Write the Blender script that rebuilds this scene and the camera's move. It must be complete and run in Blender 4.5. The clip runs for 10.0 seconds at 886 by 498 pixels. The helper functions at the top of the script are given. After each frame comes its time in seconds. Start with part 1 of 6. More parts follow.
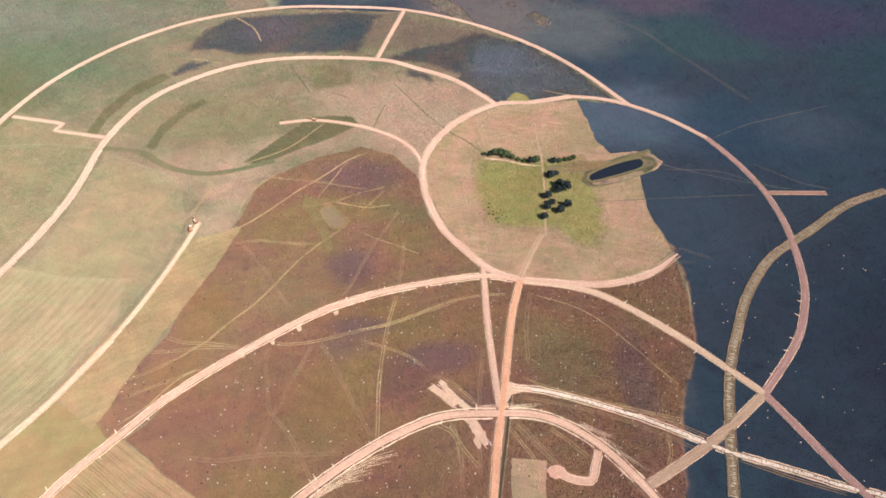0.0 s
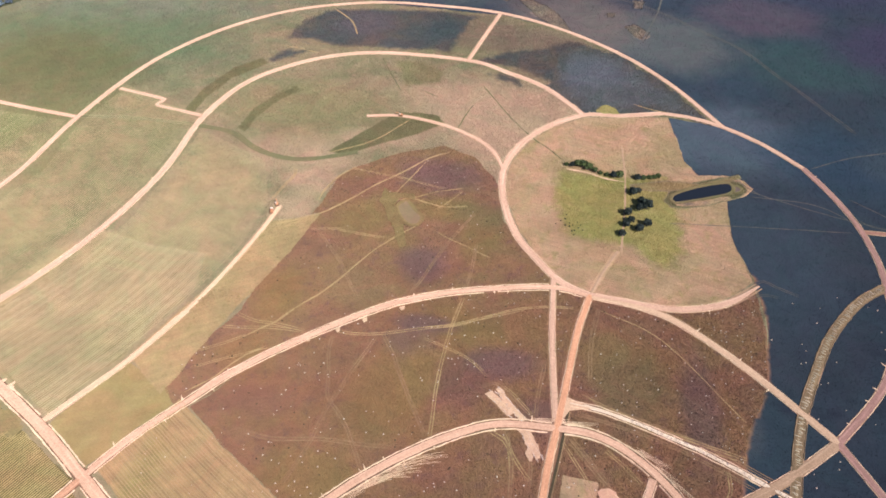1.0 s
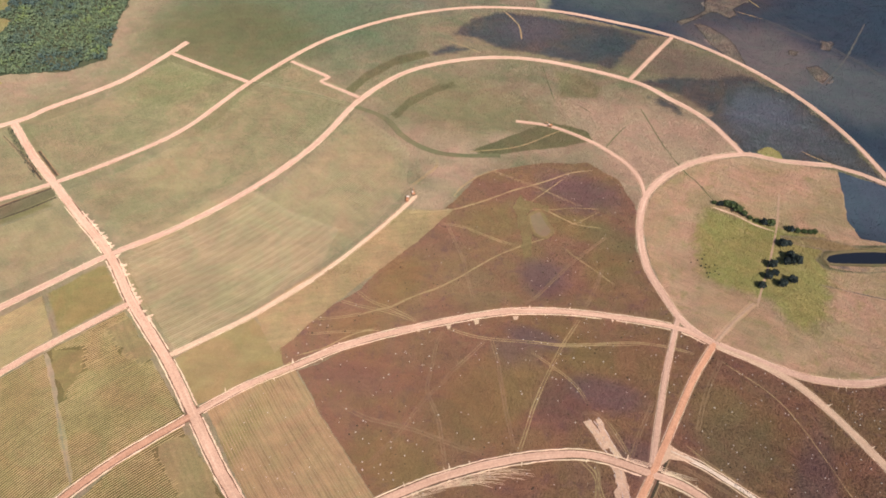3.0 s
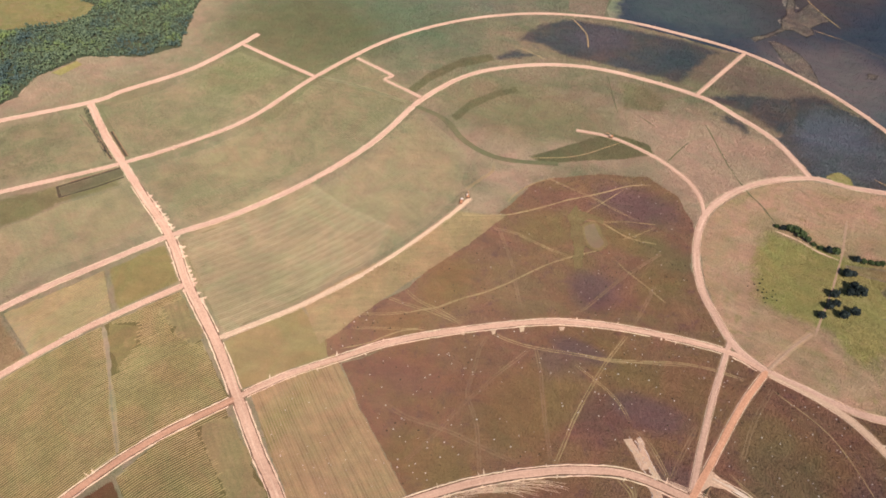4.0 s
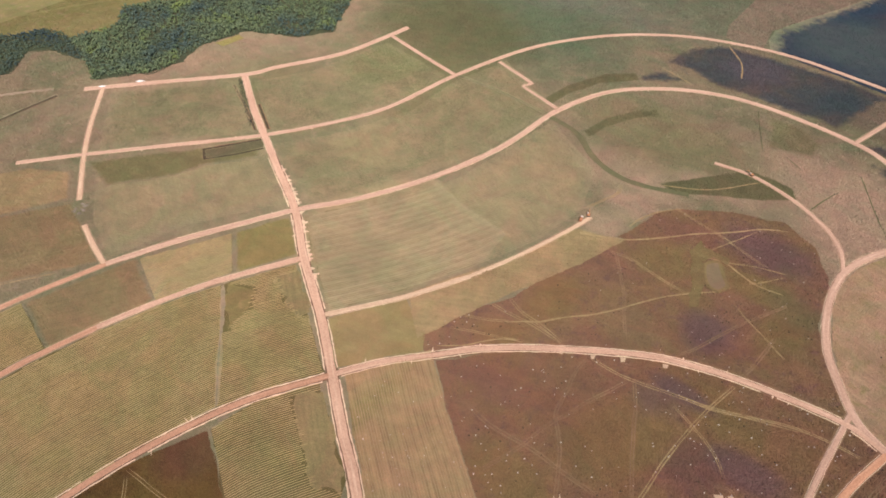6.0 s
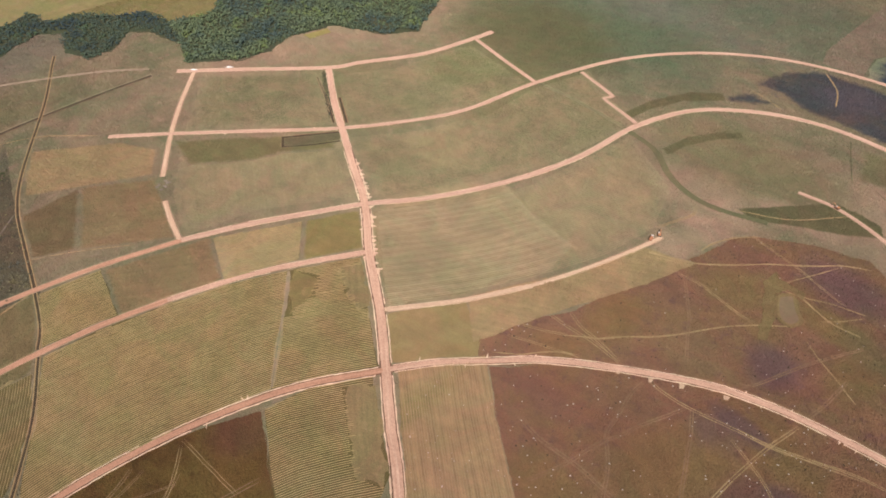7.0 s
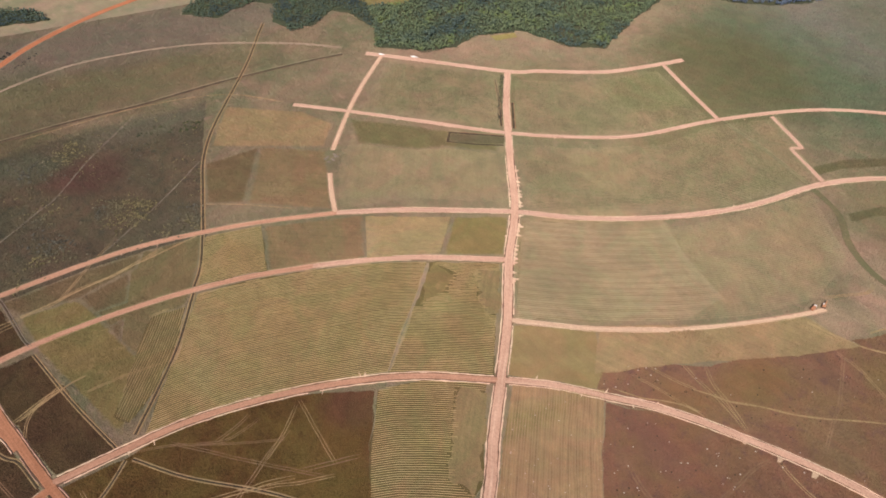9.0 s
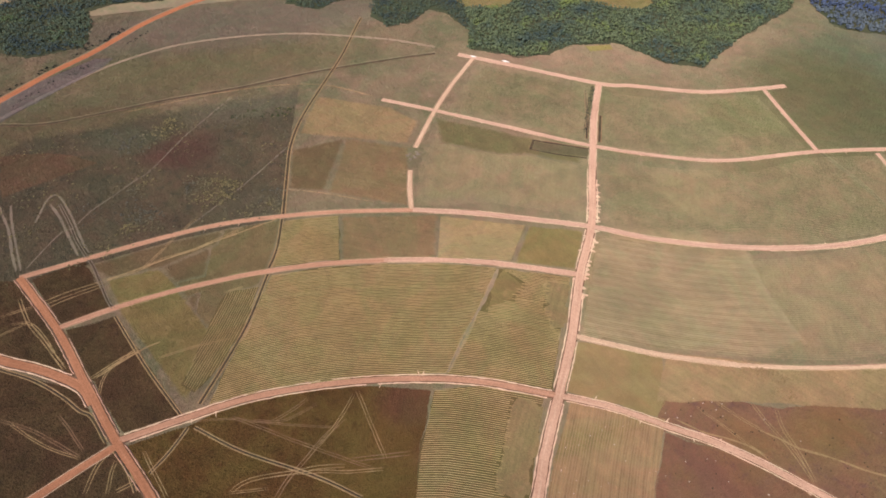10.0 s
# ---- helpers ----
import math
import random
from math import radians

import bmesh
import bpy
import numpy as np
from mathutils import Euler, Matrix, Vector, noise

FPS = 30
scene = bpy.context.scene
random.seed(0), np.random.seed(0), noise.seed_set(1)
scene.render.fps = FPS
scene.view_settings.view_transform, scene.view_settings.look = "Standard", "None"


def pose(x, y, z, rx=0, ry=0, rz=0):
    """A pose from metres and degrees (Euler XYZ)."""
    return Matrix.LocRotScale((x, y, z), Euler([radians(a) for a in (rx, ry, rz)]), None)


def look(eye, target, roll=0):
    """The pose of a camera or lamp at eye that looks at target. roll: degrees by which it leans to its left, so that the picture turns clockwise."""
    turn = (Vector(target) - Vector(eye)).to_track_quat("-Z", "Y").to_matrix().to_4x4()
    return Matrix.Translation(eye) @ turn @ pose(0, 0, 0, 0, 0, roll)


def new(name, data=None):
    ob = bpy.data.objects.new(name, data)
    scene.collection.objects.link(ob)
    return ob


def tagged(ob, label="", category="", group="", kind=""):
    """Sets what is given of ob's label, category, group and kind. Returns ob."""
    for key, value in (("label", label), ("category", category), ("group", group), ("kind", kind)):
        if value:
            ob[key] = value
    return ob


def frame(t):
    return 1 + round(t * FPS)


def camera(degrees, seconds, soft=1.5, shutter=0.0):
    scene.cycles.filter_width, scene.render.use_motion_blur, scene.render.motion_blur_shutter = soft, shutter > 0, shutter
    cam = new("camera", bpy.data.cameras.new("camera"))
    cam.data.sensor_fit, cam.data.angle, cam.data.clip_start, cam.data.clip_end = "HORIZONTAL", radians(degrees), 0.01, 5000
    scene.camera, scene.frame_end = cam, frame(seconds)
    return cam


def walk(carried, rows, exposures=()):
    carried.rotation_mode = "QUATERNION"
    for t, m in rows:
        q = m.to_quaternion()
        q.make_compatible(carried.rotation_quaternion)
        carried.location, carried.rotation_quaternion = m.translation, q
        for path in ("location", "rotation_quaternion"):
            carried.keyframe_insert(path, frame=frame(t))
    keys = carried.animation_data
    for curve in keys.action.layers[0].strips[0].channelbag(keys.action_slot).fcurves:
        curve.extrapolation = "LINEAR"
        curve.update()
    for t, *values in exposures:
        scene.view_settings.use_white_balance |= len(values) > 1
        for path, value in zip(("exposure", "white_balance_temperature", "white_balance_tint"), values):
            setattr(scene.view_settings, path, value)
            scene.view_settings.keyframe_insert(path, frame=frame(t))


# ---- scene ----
cam = camera(64.65, 10.0, soft=1.7)
# seconds, x, y, z, tilt from straight down, roll, heading
PATH = [
    (0.0, 0.00, 0.00, 459.85, 44.265, 0.208, -0.000),
    (0.5, -0.03, 0.99, 459.91, 44.323, 0.164, 4.276),
    (1.0, -0.05, 1.99, 459.96, 44.371, 0.129, 8.416),
    (1.5, -0.00, 2.95, 459.95, 44.439, 0.102, 12.354),
    (2.0, 0.07, 3.86, 459.90, 44.513, 0.104, 16.200),
    (2.5, 0.14, 4.75, 459.82, 44.588, 0.123, 19.827),
    (4.0, 0.14, 5.63, 459.73, 44.890, 0.084, 28.950),
    (4.5, 0.05, 6.47, 459.68, 44.965, 0.052, 31.944),
    (5.0, -0.13, 7.29, 459.67, 45.019, -0.028, 34.988),
    (5.5, -0.49, 8.25, 459.66, 45.093, -0.056, 38.424),
    (7.0, -1.00, 9.44, 459.63, 45.474, -0.010, 49.383),
    (7.5, -1.55, 10.63, 459.68, 45.570, 0.011, 53.432),
    (8.0, -2.13, 11.79, 459.82, 45.663, 0.117, 57.620),
    (8.5, -2.75, 12.91, 460.07, 45.755, 0.172, 61.679),
    (9.0, -3.42, 13.96, 460.43, 45.854, 0.231, 65.759),
    (9.5, -4.13, 14.97, 460.86, 45.931, 0.329, 69.936),
    (10.0, -4.83, 15.91, 461.38, 45.975, 0.403, 74.045),
]
walk(cam, [(t, pose(x, y, z, tilt, 0, head) @ pose(0, 0, 0, 0, 0, roll)) for t, x, y, z, tilt, roll, head in PATH],
     exposures=[(0.0, 1.12, 6280, 15), (2.5, 0.88, 6450, 16.5), (5.0, 0.61, 6530, 16.5), (8.0, 0.41, 6620, 19), (10.0, 0.43, 6640, 20)])

# ---- daylight: a clear sky and one sun, high behind the camera ----
SUN_EL, SUN_AZ = radians(43.3), radians(130.0)
world = bpy.data.worlds.new("sky")
scene.world = world
world.use_nodes = True
sky = world.node_tree.nodes.new("ShaderNodeTexSky")
sky.sky_type, sky.sun_disc, sky.sun_elevation, sky.sun_rotation = "NISHITA", False, SUN_EL, SUN_AZ
sky.altitude, sky.air_density, sky.dust_density = 800, 1.0, 1.5
world.node_tree.nodes["Background"].inputs[1].default_value = 0.085
world.node_tree.links.new(sky.outputs[0], world.node_tree.nodes["Background"].inputs[0])
sun = new("sun", bpy.data.lights.new("sun", "SUN"))
sun.data.energy, sun.data.angle, sun.data.color = 4.5, radians(0.53), (1.0, 0.90, 0.78)
sun.matrix_world = look((math.cos(SUN_EL) * math.sin(SUN_AZ) * 900, math.cos(SUN_EL) * math.cos(SUN_AZ) * 900, math.sin(SUN_EL) * 900), (0, 0, 0))


# ---- materials ----
def nodes_of(name):
    m = bpy.data.materials.new(name)
    m.use_nodes = True
    return m, m.node_tree.nodes, m.node_tree.links, m.node_tree.nodes["Principled BSDF"]


def noise_node(n, l, src, scale, detail=5.0, rough=0.6, warp=0.0):
    t = n.new("ShaderNodeTexNoise")
    t.inputs["Scale"].default_value, t.inputs["Detail"].default_value = scale, detail
    t.inputs["Roughness"].default_value, t.inputs["Distortion"].default_value = rough, warp
    l.new(src, t.inputs["Vector"])
    return t.outputs["Fac"]


def ramp_node(n, l, src, low, high):
    r = n.new("ShaderNodeMapRange")
    r.interpolation_type = "SMOOTHSTEP"
    r.inputs[1].default_value, r.inputs[2].default_value = low, high
    l.new(src, r.inputs[0])
    return r.outputs[0]


def mix_node(n, l, fac, a, b, kind="MIX"):
    m = n.new("ShaderNodeMix")
    m.data_type, m.blend_type = "RGBA", kind
    for sock, v in ((m.inputs[0], fac), (m.inputs[6], a), (m.inputs[7], b)):
        if isinstance(v, (int, float)):
            sock.default_value = v
        elif isinstance(v, tuple):
            sock.default_value = (*v, 1)
        else:
            l.new(v, sock)
    return m.outputs[2]


def cover_colour(n, l, co, c1, c2, c3, patch, mid, spots):
    """Two broad tones, a third in patches, and soft regrowth or bare areas at given places."""
    col = mix_node(n, l, ramp_node(n, l, noise_node(n, l, co, patch, 6, 0.62, 0.6), 0.38, 0.62), c1, c2)
    col = mix_node(n, l, ramp_node(n, l, noise_node(n, l, co, mid, 7, 0.68, 0.3), 0.50, 0.72), col, c3)
    for x, y, rx, ry, c, amount in spots:
        mp = n.new("ShaderNodeMapping")
        mp.vector_type = "TEXTURE"
        mp.inputs[1].default_value, mp.inputs[3].default_value = (x, y, 0), (rx, ry, 1e4)
        l.new(co, mp.inputs[0])
        ln = n.new("ShaderNodeVectorMath")
        ln.operation = "LENGTH"
        l.new(mp.outputs[0], ln.inputs[0])
        ad = n.new("ShaderNodeMath")
        ad.operation = "MULTIPLY_ADD"
        l.new(noise_node(n, l, co, 0.018, 6, 0.65), ad.inputs[0])
        ad.inputs[1].default_value = 0.9
        l.new(ln.outputs["Value"], ad.inputs[2])
        f = n.new("ShaderNodeMapRange")
        f.interpolation_type = "SMOOTHSTEP"
        f.inputs[1].default_value, f.inputs[2].default_value, f.inputs[3].default_value, f.inputs[4].default_value = 0.9, 1.75, amount, 0.0
        l.new(ad.outputs[0], f.inputs[0])
        col = mix_node(n, l, f.outputs[0], col, c)
    return col


def earth(name, c1, c2, c3, grain=0.25, patch=0.012, mid=0.07, fine=0.7, rough=0.95, bump=0.15, spots=(), streak=None, soft=0.0, around=None, drifts=0.4):
    """Open soil or grass: cover tones, a fine grain and relief. spots: (x, y, radius x, radius y, colour, amount).
    streak: direction of faint cultivation lines, degrees. soft: metres over which it thins out into dry grass at its edge."""
    m, n, l, bsdf = nodes_of(name)
    co = n.new("ShaderNodeTexCoord").outputs["Object"]
    col = cover_colour(n, l, co, c1, c2, c3, patch, mid, spots)
    if soft:
        rim = n.new("ShaderNodeAttribute")
        rim.attribute_name = "inner"
        ad = n.new("ShaderNodeMath")
        ad.operation = "MULTIPLY_ADD"
        l.new(noise_node(n, l, co, 0.07, 7, 0.7, 0.4), ad.inputs[0])
        ad.inputs[1].default_value = soft * 1.6
        l.new(rim.outputs["Fac"], ad.inputs[2])
        beyond = n.new("ShaderNodeGroup")
        beyond.node_tree = around or GRASS_GROUP
        col = mix_node(n, l, ramp_node(n, l, ad.outputs[0], soft * 0.75, soft * 1.6), beyond.outputs[0], col)
    g = noise_node(n, l, co, fine, 5, 0.72)
    if streak is not None:
        mp = n.new("ShaderNodeMapping")
        mp.vector_type = "TEXTURE"
        mp.inputs[2].default_value, mp.inputs[3].default_value = (0, 0, radians(streak)), (60, 2.6, 1)
        l.new(co, mp.inputs[0])
        s = noise_node(n, l, mp.outputs[0], 1.0, 4, 0.7)
        col = mix_node(n, l, drifts, col, mix_node(n, l, ramp_node(n, l, s, 0.3, 0.7), (0.80, 0.80, 0.80), (1.22, 1.2, 1.16)), "MULTIPLY")
    wide = noise_node(n, l, co, 0.035, 8, 0.72, 0.8)
    col = mix_node(n, l, 1.0, col, mix_node(n, l, ramp_node(n, l, wide, 0.3, 0.7), (0.90, 0.905, 0.92), (1.10, 1.095, 1.07)), "MULTIPLY")
    hue = noise_node(n, l, co, 0.022, 6, 0.66, 1.2)
    col = mix_node(n, l, 1.0, col, mix_node(n, l, ramp_node(n, l, hue, 0.36, 0.64), (0.95, 1.03, 0.98), (1.06, 0.98, 1.0)), "MULTIPLY")
    mp = n.new("ShaderNodeMapping")
    mp.vector_type = "TEXTURE"
    mp.inputs[2].default_value, mp.inputs[3].default_value = (0, 0, radians(20)), (33, 6, 1)
    l.new(co, mp.inputs[0])
    drift = noise_node(n, l, mp.outputs[0], 1.0, 6, 0.7, 0.5)
    col = mix_node(n, l, 1.0, col, mix_node(n, l, ramp_node(n, l, drift, 0.3, 0.7), (0.95, 0.95, 0.96), (1.05, 1.05, 1.04)), "MULTIPLY")
    lo, hi = 1 - grain * 0.5, 1 + grain * 0.5
    col = mix_node(n, l, 1.0, col, mix_node(n, l, ramp_node(n, l, g, 0.25, 0.75), (lo, lo, lo), (hi, hi, hi)), "MULTIPLY")
    l.new(col, bsdf.inputs["Base Color"])
    bsdf.inputs["Roughness"].default_value, bsdf.inputs["Diffuse Roughness"].default_value = rough, 1.0
    bsdf.inputs["Specular IOR Level"].default_value = 0.15
    b = n.new("ShaderNodeBump")
    b.inputs["Strength"].default_value, b.inputs["Distance"].default_value = bump, 0.6
    l.new(g, b.inputs["Height"])
    l.new(b.outputs[0], bsdf.inputs["Normal"])
    return m


def roadbed(name, c1, c2, rut):
    """A graded dirt road: broad tones along it, wheel-worn streaks lengthwise and loose pale grit."""
    m, n, l, bsdf = nodes_of(name)
    co = n.new("ShaderNodeTexCoord").outputs["Object"]
    uv = n.new("ShaderNodeUVMap")
    uv.uv_map = "along"
    col = mix_node(n, l, ramp_node(n, l, noise_node(n, l, co, 0.03, 6, 0.6), 0.35, 0.65), c1, c2)
    mp = n.new("ShaderNodeMapping")
    mp.inputs[3].default_value = (0.55, 0.02, 1)
    l.new(uv.outputs[0], mp.inputs[0])
    s = noise_node(n, l, mp.outputs[0], 1.0, 4, 0.6)
    col = mix_node(n, l, ramp_node(n, l, s, 0.45, 0.7), col, rut)
    g = noise_node(n, l, co, 0.8, 5, 0.7)
    col = mix_node(n, l, 1.0, col, mix_node(n, l, ramp_node(n, l, g, 0.25, 0.75), (0.78, 0.78, 0.78), (1.2, 1.2, 1.2)), "MULTIPLY")
    l.new(col, bsdf.inputs["Base Color"])
    bsdf.inputs["Roughness"].default_value, bsdf.inputs["Diffuse Roughness"].default_value = 0.95, 1.0
    bsdf.inputs["Specular IOR Level"].default_value = 0.15
    b = n.new("ShaderNodeBump")
    b.inputs["Strength"].default_value, b.inputs["Distance"].default_value = 0.4, 0.3
    l.new(g, b.inputs["Height"])
    l.new(b.outputs[0], bsdf.inputs["Normal"])
    return m


def leafy(name, dark, light, dry, amount=0.25):
    """Foliage: every clump its own green, with drier crowns in patches."""
    m, n, l, bsdf = nodes_of(name)
    geo = n.new("ShaderNodeNewGeometry")
    co = n.new("ShaderNodeTexCoord").outputs["Object"]
    col = mix_node(n, l, geo.outputs["Random Per Island"], dark, light)
    col = mix_node(n, l, ramp_node(n, l, noise_node(n, l, co, 0.03, 5, 0.7), 0.52, 0.68), col, dry)
    big = ramp_node(n, l, noise_node(n, l, co, 0.016, 4, 0.6), 0.42, 0.66)
    col = mix_node(n, l, 1.0, col, mix_node(n, l, big, (1.22, 1.18, 1.0), (0.62, 0.70, 1.0)), "MULTIPLY")
    g = noise_node(n, l, co, 1.5, 3, 0.7)
    col = mix_node(n, l, 1.0, col, mix_node(n, l, ramp_node(n, l, g, 0.3, 0.7), (1 - amount,) * 3, (1 + amount,) * 3), "MULTIPLY")
    l.new(col, bsdf.inputs["Base Color"])
    bsdf.inputs["Roughness"].default_value, bsdf.inputs["Specular IOR Level"].default_value = 0.75, 0.2
    return m


def plain(name, c, rough=0.6, metal=0.0, vary=0.15):
    m, n, l, bsdf = nodes_of(name)
    co = n.new("ShaderNodeTexCoord").outputs["Object"]
    g = noise_node(n, l, co, 2.0, 5, 0.7)
    col = mix_node(n, l, ramp_node(n, l, g, 0.3, 0.7), tuple(v * (1 - vary) for v in c), tuple(min(1, v * (1 + vary)) for v in c))
    l.new(col, bsdf.inputs["Base Color"])
    bsdf.inputs["Roughness"].default_value, bsdf.inputs["Metallic"].default_value = rough, metal
    return m


GREEN, HAZE_GREEN, PINK, SUN_GLOW = (0.080, 0.102, 0.056), (0.138, 0.140, 0.120), (0.285, 0.203, 0.145), (0.27, 0.21, 0.11)
GRASS = ((0.192, 0.152, 0.100), (0.140, 0.132, 0.080), (0.210, 0.161, 0.114))
GREEN_LAND = [
    # The far spot at (-640, 980) is greyed and lightened for distance haze.
    (-560, 780, 230, 150, (0.076, 0.104, 0.064), 0.85), (-520, 560, 130, 90, (0.115, 0.118, 0.056), 0.55), (-640, 420, 120, 70, (0.120, 0.120, 0.060), 0.6), (-640, 980, 420, 160, HAZE_GREEN, 0.75),
    (-400, 1000, 300, 120, GREEN, 0.55), (-590, 680, 130, 100, (0.088, 0.086, 0.044), 0.8), (-580, 540, 60, 45, (0.085, 0.105, 0.038), 0.7), (-470, 460, 45, 70, (0.12, 0.12, 0.052), 0.4),
    # The spot at (-370, 330) paints the bright glow opposite the sun.
    (-780, 480, 90, 260, PINK, 0.45), (-330, 520, 60, 80, (0.15, 0.13, 0.082), 0.5), (-370, 330, 75, 85, SUN_GLOW, 0.6), (20, 640, 120, 110, PINK, 0.85),
]
WORN_AND_DIMMED_LAND = [
    (5, 852, 40, 24, (0.205, 0.150, 0.112), 0.9),
    (-70, 850, 80, 45, (0.135, 0.104, 0.078), 0.9), (0, 830, 70, 40, (0.13, 0.104, 0.08), 0.85), (20, 760, 60, 40, (0.155, 0.112, 0.082), 0.7), (-60, 680, 110, 70, PINK, 0.8),
    # The far-west spots (x below -740) carry lens-edge darkening in their colour.
    (-420, 520, 50, 90, (0.145, 0.125, 0.06), 0.4), (-230, 560, 70, 45, PINK, 0.4), (-250, 650, 120, 60, (0.15, 0.135, 0.07), 0.5), (-870, -60, 70, 220, (0.138, 0.120, 0.068), 0.8),
    (-750, -230, 80, 150, (0.132, 0.108, 0.064), 0.85), (-990, 0, 80, 300, (0.148, 0.126, 0.098), 0.8), (-660, 330, 70, 40, (0.16, 0.15, 0.07), 0.4), (-620, 240, 50, 60, (0.21, 0.15, 0.10), 0.5),
]
PALE_VERGE = [(x, y, 26, 22, PINK, 0.75) for x, y in [(-137, 612), (-178, 598), (-209, 562), (-215, 522), (-222, 482)]]
GRASS_SPOTS = GREEN_LAND + WORN_AND_DIMMED_LAND + PALE_VERGE


def tone_group(name, c1, c2, c3, patch=0.012, mid=0.07, spots=()):
    group = bpy.data.node_groups.new(name, "ShaderNodeTree")
    group.interface.new_socket(name="Color", in_out="OUTPUT", socket_type="NodeSocketColor")
    gn, gl = group.nodes, group.links
    gl.new(cover_colour(gn, gl, gn.new("ShaderNodeTexCoord").outputs["Object"], c1, c2, c3, patch, mid, spots), gn.new("NodeGroupOutput").inputs[0])
    return group


RING = ((0.296, 0.196, 0.132), (0.246, 0.178, 0.107), (0.208, 0.163, 0.083))
GRASS_GROUP, RING_GROUP = tone_group("dry_grass_tones", *GRASS, spots=GRASS_SPOTS), tone_group("grazed_tones", *RING, patch=0.02)
M_GRASS = earth("dry_grass", *GRASS, spots=GRASS_SPOTS)
M_BURNT = earth("burnt_grass", (0.156, 0.084, 0.056), (0.158, 0.094, 0.052), (0.118, 0.064, 0.053), patch=0.016, mid=0.10, grain=0.2, spots=[
    (-125, 214, 40, 22, (0.154, 0.104, 0.048), 0.75), (-89, 285, 28, 50, (0.154, 0.104, 0.048), 0.75), (-26, 351, 32, 22, (0.154, 0.104, 0.048), 0.7), (-76, 340, 22, 18, (0.106, 0.066, 0.064), 0.6), (9, 363, 30, 30, (0.154, 0.104, 0.048), 0.5), (-32, 307, 22, 25, (0.112, 0.060, 0.052), 0.7), (100, 346, 35, 30, (0.154, 0.104, 0.048), 0.6), (-40, 369, 30, 18, (0.154, 0.104, 0.048), 0.6),
    (-67, 359, 30, 10, (0.106, 0.066, 0.064), 0.8), (0, 330, 32, 16, (0.106, 0.066, 0.064), 0.8), (33, 285, 22, 18, (0.106, 0.066, 0.064), 0.6), (150, 310, 16, 55, (0.106, 0.066, 0.064), 0.7), (-185, 268, 30, 14, (0.150, 0.074, 0.056), 0.7), (-65, 300, 16, 45, (0.166, 0.108, 0.050), 0.7), (100, 320, 30, 40, (0.120, 0.088, 0.050), 0.7)])
M_BURNT_PALE = earth("burnt_grass_regrowing", (0.160, 0.090, 0.060), (0.162, 0.102, 0.057), (0.124, 0.069, 0.058), patch=0.016, mid=0.10, grain=0.2, spots=[
    (-64, 499, 45, 18, (0.158, 0.114, 0.052), 0.8), (-149, 480, 30, 28, (0.158, 0.114, 0.052), 0.7), (-36, 466, 22, 30, (0.158, 0.114, 0.052), 0.7), (-106, 451, 22, 14, (0.158, 0.114, 0.052), 0.6), (-83, 551, 45, 30, (0.106, 0.066, 0.064), 0.85), (-133, 388, 35, 22, (0.165, 0.110, 0.064), 0.6),
    (-82, 428, 24, 24, (0.106, 0.066, 0.064), 0.85), (-38, 500, 26, 20, (0.124, 0.102, 0.056), 0.6), (-200, 370, 22, 40, (0.166, 0.108, 0.050), 0.7), (-205, 310, 25, 18, (0.166, 0.108, 0.050), 0.6)])
M_OLIVE_BURNT = earth("scorched_pasture", (0.088, 0.050, 0.019), (0.100, 0.066, 0.023), (0.066, 0.036, 0.015), patch=0.02, mid=0.1, grain=0.3, spots=[(-260, 40, 40, 40, (0.112, 0.080, 0.027), 0.6), (-310, 90, 30, 40, (0.100, 0.050, 0.032), 0.7), (-250, 90, 25, 25, (0.105, 0.052, 0.034), 0.6)])
M_DARK_BURNT = earth("black_brown_burn", (0.068, 0.043, 0.024), (0.081, 0.054, 0.028), (0.051, 0.033, 0.020), patch=0.02, mid=0.1, grain=0.35)
# Burnt-land tones with blue haze and lens-edge darkening mixed into the colours.
ASH_NORTH = [
    (200, 660, 110, 70, (0.040, 0.056, 0.075), 0.8), (340, 830, 110, 70, (0.016, 0.036, 0.040), 0.75), (290, 950, 90, 60, (0.042, 0.035, 0.050), 0.8), (480, 880, 120, 80, (0.023, 0.021, 0.043), 0.9),
    (150, 860, 110, 80, (0.056, 0.062, 0.064), 0.75), (40, 900, 100, 90, (0.074, 0.062, 0.060), 0.8), (560, 760, 110, 90, (0.011, 0.027, 0.036), 0.8), (420, 1080, 140, 110, (0.018, 0.021, 0.042), 0.8),
]
ASH_SOUTH = [
    # The spot at (560, 300) is darkened for lens falloff.
    (-40, 1150, 120, 220, (0.034, 0.026, 0.026), 0.8), (560, 300, 300, 220, (0.007, 0.011, 0.021), 0.8), (330, 640, 90, 60, (0.012, 0.027, 0.046), 0.7), (700, 650, 160, 160, (0.010, 0.015, 0.029), 0.7),
    (400, 640, 60, 40, (0.030, 0.040, 0.053), 0.5), (230, 480, 60, 90, (0.020, 0.032, 0.047), 0.6), (178, 330, 18, 60, (0.036, 0.044, 0.052), 0.8), (165, 400, 18, 60, (0.033, 0.043, 0.050), 0.7),
    (160, 250, 16, 60, (0.036, 0.044, 0.052), 0.7),
]
ASH_SPOTS = ASH_NORTH + ASH_SOUTH
M_ASH = earth("hazy_black_burn", (0.014, 0.026, 0.039), (0.017, 0.024, 0.035), (0.011, 0.017, 0.028), patch=0.006, mid=0.03, grain=0.35, spots=ASH_SPOTS, soft=4.5, around=tone_group("burnt_tones", (0.150, 0.080, 0.056), (0.150, 0.090, 0.052), (0.112, 0.062, 0.053), 0.016, 0.10))
